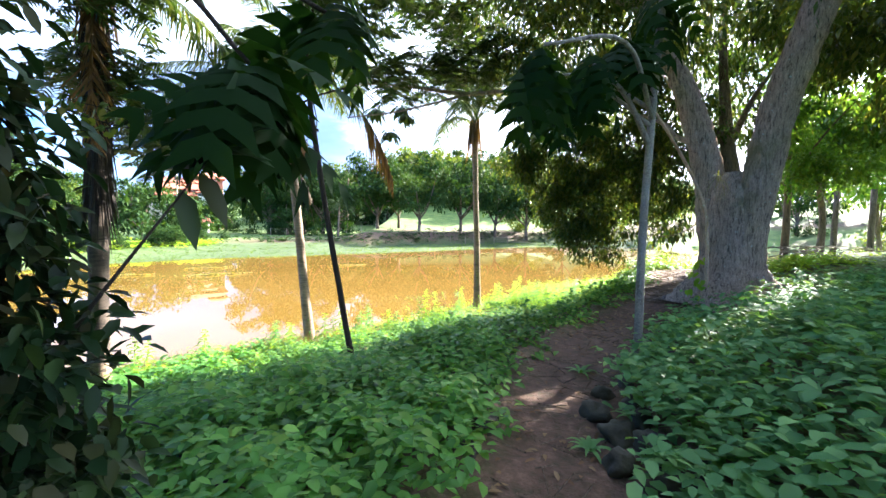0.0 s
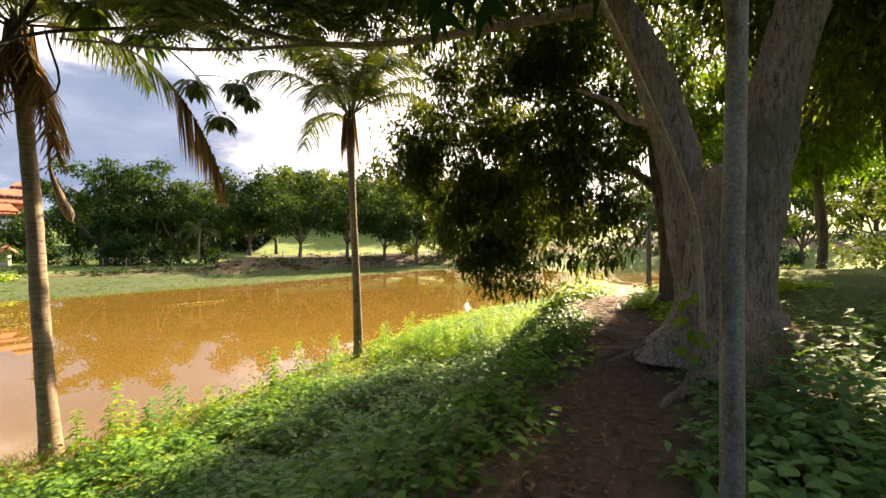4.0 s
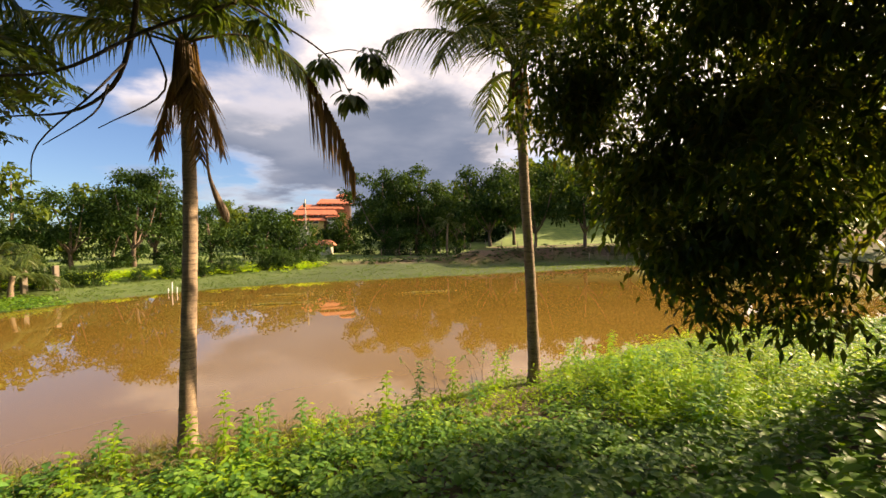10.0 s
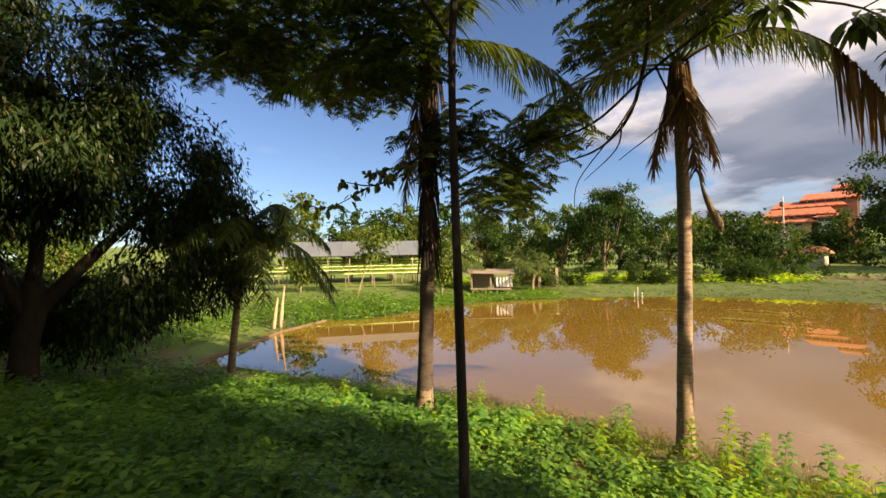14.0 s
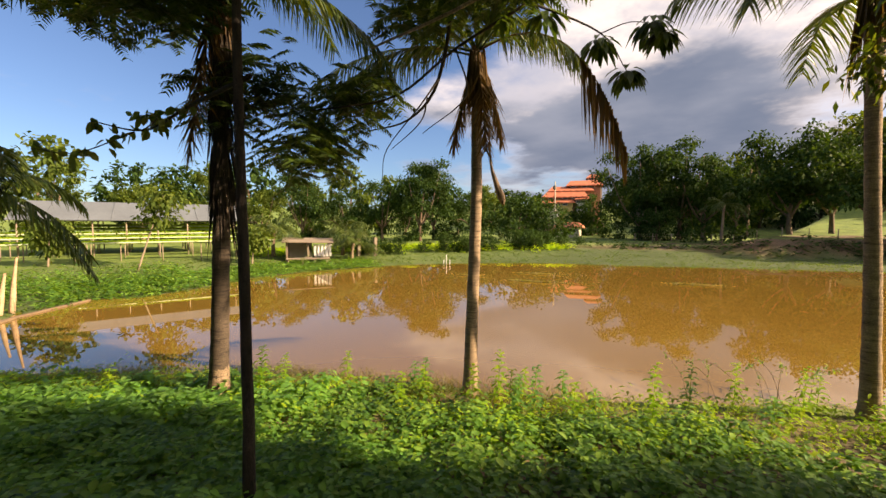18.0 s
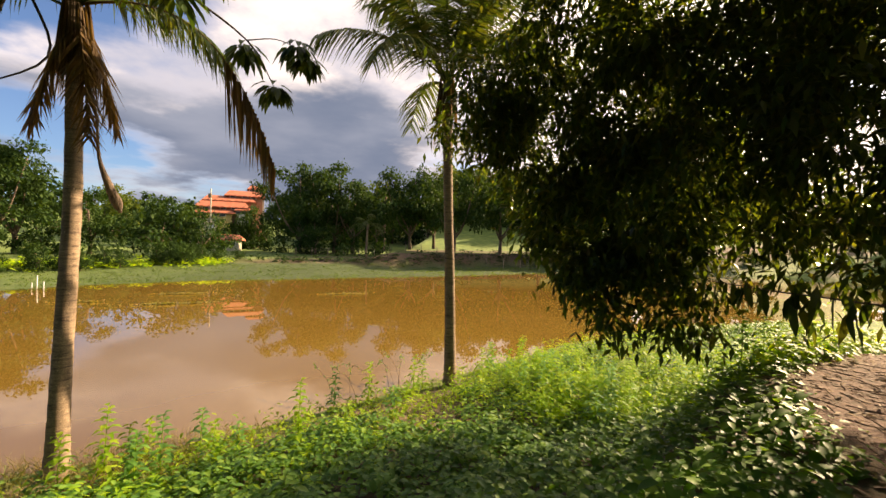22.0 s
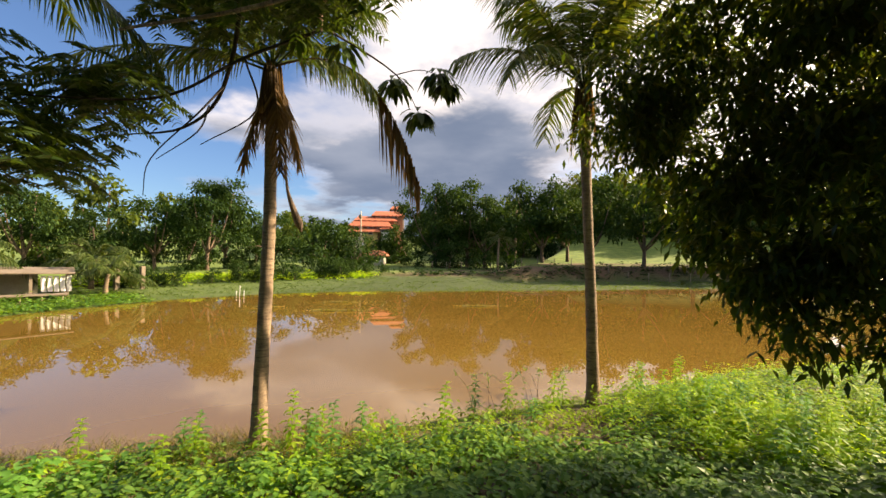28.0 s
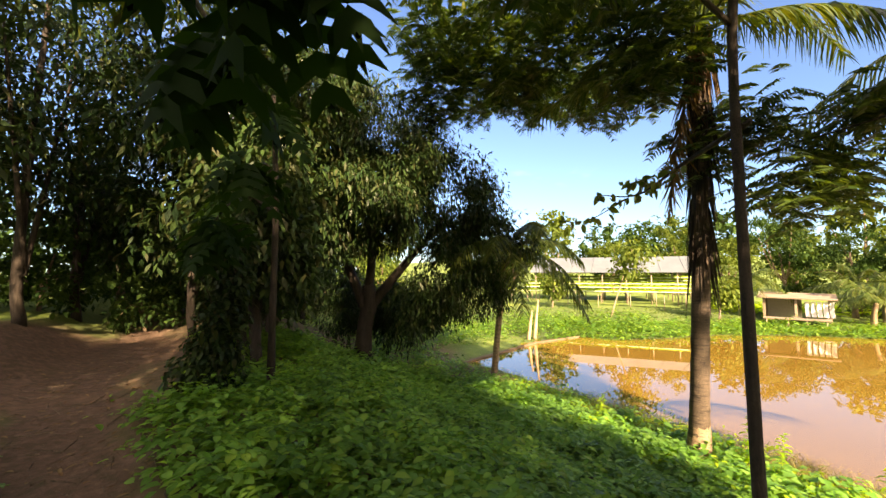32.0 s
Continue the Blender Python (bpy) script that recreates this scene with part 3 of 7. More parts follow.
def foliage(rng, blobs, sprays, per, length, width, mat, name="crown", hang=0.6, simple=True, spread=0.28, shell=0.55, size=0.35, lumps=0):
    """Leaves in sprays: each spray is a twig end with several leaves about it."""
    if lumps:
        q, _ = crown_points(rng, blobs, lumps, 0.55)
        mean = np.mean([min(b3[3:]) for b3 in blobs])
        s = mean * rng.uniform(0.22, 0.48, lumps)
        blobs = [(*p_, s_ * 1.1, s_ * 1.1, s_ * 0.85) for p_, s_ in zip(q, s)]
    c, o = crown_points(rng, blobs, sprays, shell)
    at = np.repeat(c, per, 0) + rng.normal(0, spread, (sprays * per, 3)) * np.array([1, 1, 0.8])
    out = unit(np.repeat(o, per, 0) * 0.6 + rng.normal(0, 0.7, (sprays * per, 3)) + np.array([0, 0, -hang]))
    L = length * (1 + rng.uniform(-size, size, len(at)))
    up = np.array([0, 0, 1.0]) + rng.normal(0, 0.35, (len(at), 3))
    return leaves(name, at, out, up, L, L * (width / length), mat, simple)


def tree(name, foot, stems, blobs, bark, leaf, label, sprays, per, length, width, seed, category="tree", hang=0.6, simple=True, spread=0.28,
         shell=0.55, group="", sides=10, flute=0.0, lump=0.15, crown_label="", ridge=0.0, steps=5, lumps=0):
    """stems: lists of points (x, y, z, r) from the foot; the first is the trunk, the rest are limbs."""
    rg = np.random.default_rng(seed)
    t = empty(name, foot, label, category, group)
    inv = Matrix.Translation(-Vector(foot))
    for i, s in enumerate(stems):
        part("trunk" if i == 0 else "limb", tube("trunk", s, bark, sides if i == 0 else max(6, int(sides * 0.7)), steps if i < 3 else 5, lump, flute if i == 0 else 0, 0, ridge if i < 3 else 0), t, "", inv)
    if sprays:
        part("crown", foliage(rg, blobs, sprays, per, length, width, leaf, "crown", hang, simple, spread, shell, lumps=lumps), t, crown_label, inv)
    return t


def frond(rg, base, yaw, rise, length, droop, mat, dry=False, pairs=62, leaflet=0.62):
    """One palm frond: arching rib and rows of hanging leaflets. Returns rib points and leaflet arrays."""
    d = np.array([math.cos(yaw), math.sin(yaw), 0.0])
    s = np.linspace(0, 1, 14)
    horiz = length * (s * math.cos(rise) * (1 - 0.18 * droop * s))
    vert = length * (s * math.sin(rise) - droop * 0.62 * s ** 2.2)
    rib = base + d * horiz[:, None] + np.array([0, 0, 1.0]) * vert[:, None]
    u = np.repeat(np.linspace(0.16, 0.985, pairs), 2)
    side = np.tile([1.0, -1.0], pairs)
    at = np.stack([np.interp(u, s, rib[:, k]) for k in range(3)], 1)
    tang = unit(np.stack([np.interp(u, s, np.gradient(rib[:, k])) for k in range(3)], 1))
    lat = np.cross(d, np.array([0, 0, 1.0]))
    out = unit(lat * side[:, None] * 0.75 + tang * 0.55 + np.array([0, 0, -0.28 if not dry else -1.0]) + rg.normal(0, 0.10 if not dry else 0.3, (len(u), 3)))
    L = leaflet * (0.45 + 0.75 * np.sin(np.pi * np.clip(u * 0.9 + 0.08, 0, 1))) * rg.uniform(0.85, 1.1, len(u))
    return rib, at, out, L


def palm(name, stem, fronds, label, seed, length=3.4, dead=0, group="coconut palms by the water", leaflet=0.62, sides=12, rings=0.05, skirt=0, bark=None):
    rg = np.random.default_rng(seed)
    p = empty(name, stem[0][:3], label, "palm tree", group)
    top = np.array(stem[-1][:3])
    inv = Matrix.Translation(-Vector(stem[0][:3]))
    part("trunk", tube("trunk", stem, bark or M_PALM_BARK, sides, 9, 0.06, 0.0, rings), p, place=inv)
    for yaw, rise, ln, dr, dry in fronds:
        mat = M_PALM_DRY if dry == 1 else M_PALM
        rib, at, out, L = frond(rg, top + np.array([0, 0, rg.uniform(-0.1, 0.15)]), radians(yaw), radians(rise), ln * length, dr, mat, dry == 1, leaflet=leaflet)
        f = part("frond", tube("rib", [(*q, 0.028 * (1 - 0.85 * i / 13)) for i, q in enumerate(rib)], M_PALM_DRY if dry else M_PALM, 5, 1), p,
                 "dry brown hanging palm frond" if dry == 1 else "", inv)
        if dry == 2:
            k = int(len(at) * 0.58)
            hang = out[k:] * 0.35 + np.array([0, 0, -1.0])
            part("frond_blade", strips("frond_blade", at[:k], out[:k], L[:k], 0.05, M_PALM, 0.6, 3, rg), f)
            part("frond_tip", strips("frond_tip", at[k:], hang, L[k:] * 1.9, 0.085, M_PALM_DRY, 0.25, 3, rg), f, "dry brown drooping tip of the frond")
        else:
            part("frond_blade", strips("frond_blade", at, out, L, 0.05, mat, 0.45 if not dry else 0.2, 3, rg), f)
    if skirt:
        # old fibre and dead stalks hanging at the neck
        n = skirt
        a = rg.uniform(0, 6.28, n)
        at = top + np.stack([np.cos(a) * 0.17, np.sin(a) * 0.17, rg.uniform(-0.35, 0.2, n)], 1)
        out = np.stack([np.cos(a) * 0.12, np.sin(a) * 0.12, -np.ones(n)], 1)
        part("fibre_skirt", strips("fibre", at, out, rg.uniform(0.5, 1.5, n), 0.06, M_PALM_DRY, 0.1, 3, rg), p, "hanging brown fibres and dead stalks", inv)
    return p


# ---- near trees ----
def gpt(x, y, dz=0.0):
    return (x, y, ground_z(x, y) + dz)


TBX, TBY = 5.33, 7.16
tb_z = ground_z(TBX, TBY) - 0.25
big = tree("forked_tree", (TBX, TBY, tb_z + 0.15),
           [[(TBX, TBY, tb_z, 0.74), (TBX, TBY, tb_z + 0.4, 0.57), (TBX, TBY, 0.95, 0.46), (TBX, TBY, 1.5, 0.43), (TBX, TBY, 2.0, 0.40), (TBX, TBY, 2.4, 0.30), (TBX, TBY, 2.6, 0.16)],
            [(5.22, 7.38, 0.9, 0.27), (5.17, 7.47, 1.75, 0.265), (5.08, 7.54, 2.6, 0.245), (4.90, 7.64, 3.4, 0.225), (4.66, 7.80, 4.3, 0.20), (4.2, 8.15, 5.5, 0.16), (3.7, 8.4, 7.0, 0.10), (3.4, 8.5, 8.6, 0.05)],
            [(5.40, 7.02, 0.9, 0.34), (5.44, 6.98, 1.7, 0.325), (5.56, 6.84, 2.6, 0.275), (5.68, 6.76, 3.5, 0.255), (5.86, 6.62, 4.4, 0.245), (6.15, 6.47, 5.5, 0.22), (6.6, 6.4, 7.0, 0.15), (7.0, 6.4, 9.0, 0.07)],
            [(4.93, 7.66, 3.2, 0.06), (4.74, 8.12, 3.42, 0.05), (4.62, 8.3, 3.7, 0.04), (4.3, 8.7, 4.0, 0.02)],
            [(6.1, 6.47, 5.3, 0.10), (7.0, 5.9, 5.8, 0.07), (8.0, 5.4, 6.2, 0.03)],
            [(4.0, 8.25, 6.0, 0.09), (3.2, 8.8, 6.6, 0.06), (2.4, 9.4, 7.0, 0.03)],
            [(4.45, 7.95, 4.9, 0.09), (3.2, 8.5, 4.75, 0.07), (1.8, 9.4, 4.75, 0.055), (0.6, 9.75, 4.72, 0.045), (-0.6, 9.95, 4.9, 0.036), (-1.6, 10.6, 5.2, 0.03), (-2.45, 11.5, 5.45, 0.02)],
            [(0.6, 9.75, 4.72, 0.03), (-0.9, 9.0, 4.1, 0.022), (-2.0, 8.3, 3.75, 0.012)]],
           [(TBX - 2.6, TBY + 0.6, 7.4, 2.6, 2.4, 1.5), (TBX + 1.8, TBY + 0.2, 8.0, 2.6, 2.6, 1.8), (TBX + 0.2, TBY + 2.0, 8.4, 2.4, 2.2, 1.6), (TBX + 3.0, TBY - 1.8, 6.2, 1.7, 1.7, 1.3), (TBX + 4.3, TBY + 0.5, 5.4, 1.9, 1.8, 1.6), (TBX - 2.6, TBY + 1.6, 5.6, 1.3, 1.3, 0.8), (1.5, 8.2, 7.6, 2.2, 2.0, 1.2), (2.9, 8.7, 7.2, 1.8, 1.8, 1.0), (2.6, 10.4, 7.6, 1.6, 1.6, 0.9), (4.9, 7.9, 6.2, 1.0, 1.0, 0.7), (TBX + 2.6, TBY - 3.4, 7.0, 2.0, 2.0, 1.2), (TBX + 4.8, TBY - 2.4, 7.2, 2.0, 2.0, 1.4), (TBX + 3.2, TBY + 2.2, 7.6, 1.8, 1.8, 1.2), (3.0, 8.6, 6.3, 1.2, 1.1, 0.8), (4.4, 7.8, 5.7, 0.7, 0.7, 0.6), (1.5, 9.6, 6.2, 1.1, 1.0, 0.9), (6.1, 6.8, 5.8, 0.9, 0.9, 0.7)],
           M_BARK, M_LEAF_DARK, "large forked tree with furrowed brown bark beside the path", 5300, 7, 0.17, 0.06, 11, sides=120, flute=0.5, lump=0.10, ridge=0.022, steps=18)
part("crown", foliage(np.random.default_rng(13), [(7.6, 7.6, 5.3, 0.9, 0.9, 0.7), (8.3, 6.9, 5.1, 0.9, 0.9, 0.7), (8.6, 8.8, 5.6, 0.9, 0.9, 0.7), (7.0, 8.3, 6.0, 0.9, 0.8, 0.6), (9.2, 7.4, 5.6, 0.9, 0.9, 0.7)], 850, 7, 0.16, 0.06, M_LEAF_DARK, "crown", 0.6, True, 0.2, 0.2), big, "", Matrix.Translation((-TBX, -TBY, -tb_z - 0.15)))
# surface roots running out over the earth
for i, (a, ln) in enumerate(((200, 1.3), (250, 1.0), (150, 1.1), (300, 1.2), (30, 1.0), (95, 1.2))):
    ca, sa = math.cos(radians(a)), math.sin(radians(a))
    pts = []
    for k in range(5):
        s = 0.30 + ln * k / 4
        x, y = TBX + ca * s + 0.08 * math.sin(k * 2 + i), TBY + sa * s + 0.08 * math.cos(k * 1.7 + i)
        pts.append((x, y, ground_z(x, y) + (0.34, 0.13, 0.05, 0.02, -0.03)[k], (0.17, 0.12, 0.08, 0.05, 0.02)[k]))
    part("root", tube("root", pts, M_BARK, 9, 5, 0.25), big, "", Matrix.Translation((-TBX, -TBY, -tb_z - 0.15)))

# climbing stem on the forked trunk, rooted at its foot
ca0 = (4.70, 6.88)
lian = empty("climbing_stem", gpt(*ca0), "pale brown jointed climbing stem leaning on the forked trunk", "climber")
lpts = [(4.74, 6.91, ground_z(*ca0) - 0.05, 0.04), (4.73, 6.91, 0.75, 0.032), (4.71, 6.92, 1.35, 0.028), (4.64, 6.92, 1.9, 0.027), (4.36, 6.88, 2.48, 0.026), (4.08, 6.83, 2.9, 0.025), (3.6, 6.72, 3.5, 0.022), (2.9, 6.6, 4.4, 0.02)]
linv = Matrix.Translation(-Vector(gpt(*ca0)))
part("stem", tube("stem", lpts, M_LIANA, 9, 8, 0.05, 0, 0.07), lian, "", linv)
rg = np.random.default_rng(8)
ck = np.array([(4.72, 7.12, 1.05), (4.70, 7.14, 0.9), (4.64, 7.08, 0.75), (4.56, 6.98, 0.6), (4.5, 6.95, 0.5), (4.62, 6.75, 0.62)])
ca = np.repeat(ck, 3, 0) + rg.normal(0, 0.05, (18, 3))
part("foliage", leaves("leaves", ca, rg.normal(0, 0.6, (18, 3)) + np.array([-0.5, -0.5, -0.6]), (-0.7, -0.7, 0.6), rg.uniform(0.10, 0.16, 18), 0.085, M_LEAF_LIME), lian, "", linv)
# spiky epiphyte in the fork
ep = empty("epiphyte", (4.95, 6.98, 2.5), "tuft of narrow grey-green leaves growing on the bark", "epiphyte")
ed = rg.normal(0, 0.5, (16, 3)) + np.array([-0.4, -0.7, 0.3])
part("foliage", strips("leaves", np.zeros((16, 3)) + rg.normal(0, 0.03, (16, 3)) + np.array([0, 0.08, 0]), ed, rg.uniform(0.18, 0.4, 16), 0.02, M_REED, 0.7, 4), ep)
for k in range(5):
    part("aerial_root", tube("root", [(0.03 * k - 0.06, 0.02, 0, 0.007), (0.05 * k - 0.12, -0.06, -0.18, 0.006), (0.04 * k - 0.1, 0.0, -0.42 - 0.06 * (k % 3), 0.004)], M_LIANA, 5, 3), ep)

for k, q in enumerate(([(4.93, 7.42, 2.55, 0.008), (4.78, 7.66, 2.6, 0.006), (4.72, 7.8, 2.52, 0.005), (4.7, 7.84, 2.25, 0.004)], [(4.97, 7.46, 2.15, 0.008), (4.86, 7.6, 2.18, 0.006), (4.84, 7.64, 2.0, 0.005)], [(4.93, 7.4, 2.8, 0.006), (4.78, 7.66, 2.83, 0.004), (4.72, 7.86, 2.78, 0.002)])):
    part("twig", tube("twig", q, M_LEAF_TARO, 7, 5), big, "bare arching twig", Matrix.Translation((-TBX, -TBY, -tb_z - 0.15)))

# broad tree whose foliage hangs over the bank
T3X, T3Y = 7.75, 10.36
t3z = ground_z(T3X, T3Y) - 0.1
T3_BLOBS = [(4.9, 11.7, 4.4, 1.8, 1.4, 2.0), (3.7, 12.2, 4.2, 1.4, 1.1, 1.9), (5.0, 11.3, 2.3, 1.25, 0.9, 1.1), (4.1, 11.7, 2.2, 0.9, 0.8, 1.1), (5.9, 10.7, 2.9, 1.0, 0.9, 1.2), (3.1, 12.2, 3.2, 0.8, 0.8, 1.1), (2.2, 12.3, 3.9, 0.7, 0.6, 0.9),
            (4.4, 11.5, 1.3, 0.75, 0.6, 0.65), (3.7, 11.9, 1.7, 0.6, 0.5, 0.6), (5.6, 10.4, 1.7, 0.6, 0.6, 0.5), (6.4, 10.6, 4.2, 0.9, 0.8, 0.9), (4.95, 10.75, 4.7, 0.9, 0.8, 0.9), (3.4, 11.4, 5.7, 1.0, 0.9, 1.0), (5.4, 10.6, 6.0, 1.0, 0.9, 0.8)]
drooping = tree("drooping_tree", (T3X, T3Y, t3z + 0.1),
     [[(T3X, T3Y, t3z, 0.36), (T3X, T3Y, t3z + 0.35, 0.26), (T3X - 0.05, T3Y + 0.02, 1.7, 0.21), (T3X - 0.20, T3Y + 0.10, 3.0, 0.20), (T3X - 0.30, T3Y + 0.25, 4.4, 0.14), (T3X - 0.3, T3Y + 0.5, 6.2, 0.10), (T3X - 0.2, T3Y + 0.8, 8.6, 0.04)],
      [(T3X - 0.2, T3Y + 0.1, 2.7, 0.10), (T3X - 0.75, T3Y + 0.5, 3.35, 0.08), (T3X - 1.6, T3Y + 1.2, 3.8, 0.06), (T3X - 3.0, T3Y + 2.2, 3.6, 0.025)],
      [(T3X - 0.28, T3Y + 0.2, 3.8, 0.11), (T3X - 1.0, T3Y + 1.1, 5.0, 0.08), (T3X - 2.4, T3Y + 2.0, 6.0, 0.05), (T3X - 3.4, T3Y + 2.6, 6.4, 0.02)],
      # added limb, hidden behind the crown, to carry the shading clumps
      [(T3X - 0.1, T3Y + 0.1, 2.9, 0.09), (7.5, 12.4, 3.7, 0.06), (7.3, 14.2, 3.2, 0.04), (6.9, 15.9, 2.6, 0.015)],
      [(T3X - 0.25, T3Y + 0.2, 3.6, 0.09), (T3X + 0.7, T3Y + 0.6, 5.2, 0.06), (T3X + 1.8, T3Y + 1.0, 6.4, 0.03)]],
     T3_BLOBS, M_BARK_DARK, M_LEAF_DARK, "shade tree with long dark leaves drooping low over the bank", 700, 8, 0.135, 0.05, 21, hang=0.7, spread=0.18, shell=0.4, sides=24, flute=0.5, ridge=0.012, steps=10)
part("crown", foliage(np.random.default_rng(22), T3_BLOBS, 5400, 8, 0.13, 0.05, M_LEAF_DARK, "crown", 0.6, True, 0.12, 0.2, lumps=250), drooping, "", Matrix.Translation((-T3X, -T3Y, -t3z - 0.1)))
# includes a clump at (6.3, 13.6) added behind to shade the bank herbs
part("crown", foliage(np.random.default_rng(23), [(6.6, 11.2, 7.4, 2.4, 2.2, 1.7), (8.8, 11.6, 6.8, 1.9, 1.8, 1.6), (4.2, 12.3, 6.9, 2.0, 1.8, 1.2), (8.4, 12.3, 5.0, 1.4, 1.3, 1.1), (9.4, 12.4, 4.6, 1.0, 1.0, 0.6), (5.4, 11.0, 6.0, 1.6, 1.4, 1.0), (6.3, 13.6, 4.5, 1.7, 1.5, 1.4), (5.6, 12.6, 3.2, 1.1, 1.0, 1.0)], 2000, 8, 0.18, 0.06, M_LEAF_DARK, "crown", 0.7, True, 0.2, 0.3), drooping, "", Matrix.Translation((-T3X, -T3Y, -t3z - 0.1)))
# added low clumps hidden behind the crown, only to shade the bank herbs
part("crown", foliage(np.random.default_rng(24), [(7.3, 15.4, 2.5, 1.2, 1.0, 0.7), (6.5, 16.1, 2.4, 1.2, 0.9, 0.7), (7.6, 13.7, 2.5, 0.9, 0.9, 0.6), (6.0, 14.6, 2.8, 1.1, 1.0, 0.8)], 900, 8, 0.16, 0.06, M_LEAF_DARK, "crown", 0.7, True, 0.18, 0.2), drooping, "", Matrix.Translation((-T3X, -T3Y, -t3z - 0.1)))
# trees on the slope behind, open beneath, painted sunlit or shaded by leaf colour
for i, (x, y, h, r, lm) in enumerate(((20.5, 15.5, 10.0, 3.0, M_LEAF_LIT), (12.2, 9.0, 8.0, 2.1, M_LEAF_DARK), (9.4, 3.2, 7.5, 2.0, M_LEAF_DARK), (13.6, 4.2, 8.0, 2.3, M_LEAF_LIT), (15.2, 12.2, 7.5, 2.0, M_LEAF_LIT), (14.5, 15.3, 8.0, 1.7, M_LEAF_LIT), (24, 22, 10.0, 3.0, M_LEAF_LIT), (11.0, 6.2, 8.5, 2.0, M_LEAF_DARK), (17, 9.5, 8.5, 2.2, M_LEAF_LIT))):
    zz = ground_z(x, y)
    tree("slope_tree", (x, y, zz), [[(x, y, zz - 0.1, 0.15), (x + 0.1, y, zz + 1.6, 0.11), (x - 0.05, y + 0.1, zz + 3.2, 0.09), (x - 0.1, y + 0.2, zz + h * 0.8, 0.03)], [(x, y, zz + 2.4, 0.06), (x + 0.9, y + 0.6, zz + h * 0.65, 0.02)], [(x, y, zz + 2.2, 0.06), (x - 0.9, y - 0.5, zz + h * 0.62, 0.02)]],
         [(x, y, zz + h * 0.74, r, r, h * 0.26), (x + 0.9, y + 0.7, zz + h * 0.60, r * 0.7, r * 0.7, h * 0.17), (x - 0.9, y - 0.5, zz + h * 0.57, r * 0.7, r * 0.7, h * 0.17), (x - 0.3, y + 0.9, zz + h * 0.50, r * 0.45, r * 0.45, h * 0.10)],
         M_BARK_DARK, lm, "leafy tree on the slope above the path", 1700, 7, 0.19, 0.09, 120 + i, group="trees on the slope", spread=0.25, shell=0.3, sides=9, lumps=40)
lx, ly = 11.5, 13.3
lz = ground_z(lx, ly)
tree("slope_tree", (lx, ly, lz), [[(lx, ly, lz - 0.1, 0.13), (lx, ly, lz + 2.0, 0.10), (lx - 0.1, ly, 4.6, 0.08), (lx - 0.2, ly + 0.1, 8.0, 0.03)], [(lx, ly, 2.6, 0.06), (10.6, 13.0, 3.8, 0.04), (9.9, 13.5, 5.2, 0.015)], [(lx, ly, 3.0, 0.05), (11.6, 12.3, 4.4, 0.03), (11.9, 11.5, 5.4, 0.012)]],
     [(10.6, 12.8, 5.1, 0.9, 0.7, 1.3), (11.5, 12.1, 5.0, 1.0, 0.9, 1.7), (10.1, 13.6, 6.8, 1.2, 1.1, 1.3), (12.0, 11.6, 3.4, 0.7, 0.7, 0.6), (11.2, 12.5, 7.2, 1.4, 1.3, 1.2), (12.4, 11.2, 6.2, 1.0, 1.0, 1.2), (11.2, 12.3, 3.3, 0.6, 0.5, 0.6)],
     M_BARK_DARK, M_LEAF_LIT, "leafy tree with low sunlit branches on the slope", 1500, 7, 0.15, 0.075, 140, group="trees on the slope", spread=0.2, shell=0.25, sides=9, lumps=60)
# the hanging leaf tips along its lowest branches
rg = np.random.default_rng(31)
t3i = Matrix.Translation((-T3X, -T3Y, -t3z - 0.1))
low_twig = [(7.6, 10.4, 2.7, 0.03), (6.7, 10.0, 1.9, 0.020), (5.7, 9.6, 1.40, 0.010), (5.1, 10.0, 1.38, 0.007), (4.5, 10.35, 1.45, 0.004)]
part("limb", tube("limb", low_twig, M_BARK_DARK, 7, 5, 0.1), drooping, "", t3i)
lt = smooth_line(low_twig[1:], 16)[:, :3]
ht = lt[rg.integers(0, len(lt), 64)] + rg.normal(0, 0.07, (64, 3)) * np.array([1, 1, 0.9])
part("foliage", leaves("leaves", ht, rg.normal(0, 0.28, (64, 3)) + np.array([0, 0, -1.0]), rg.normal(0, 1, (64, 3)), rg.uniform(0.15, 0.24, 64), 0.075, M_LEAF_DARK, False), drooping, "large leaves hanging at the branch tips", t3i)

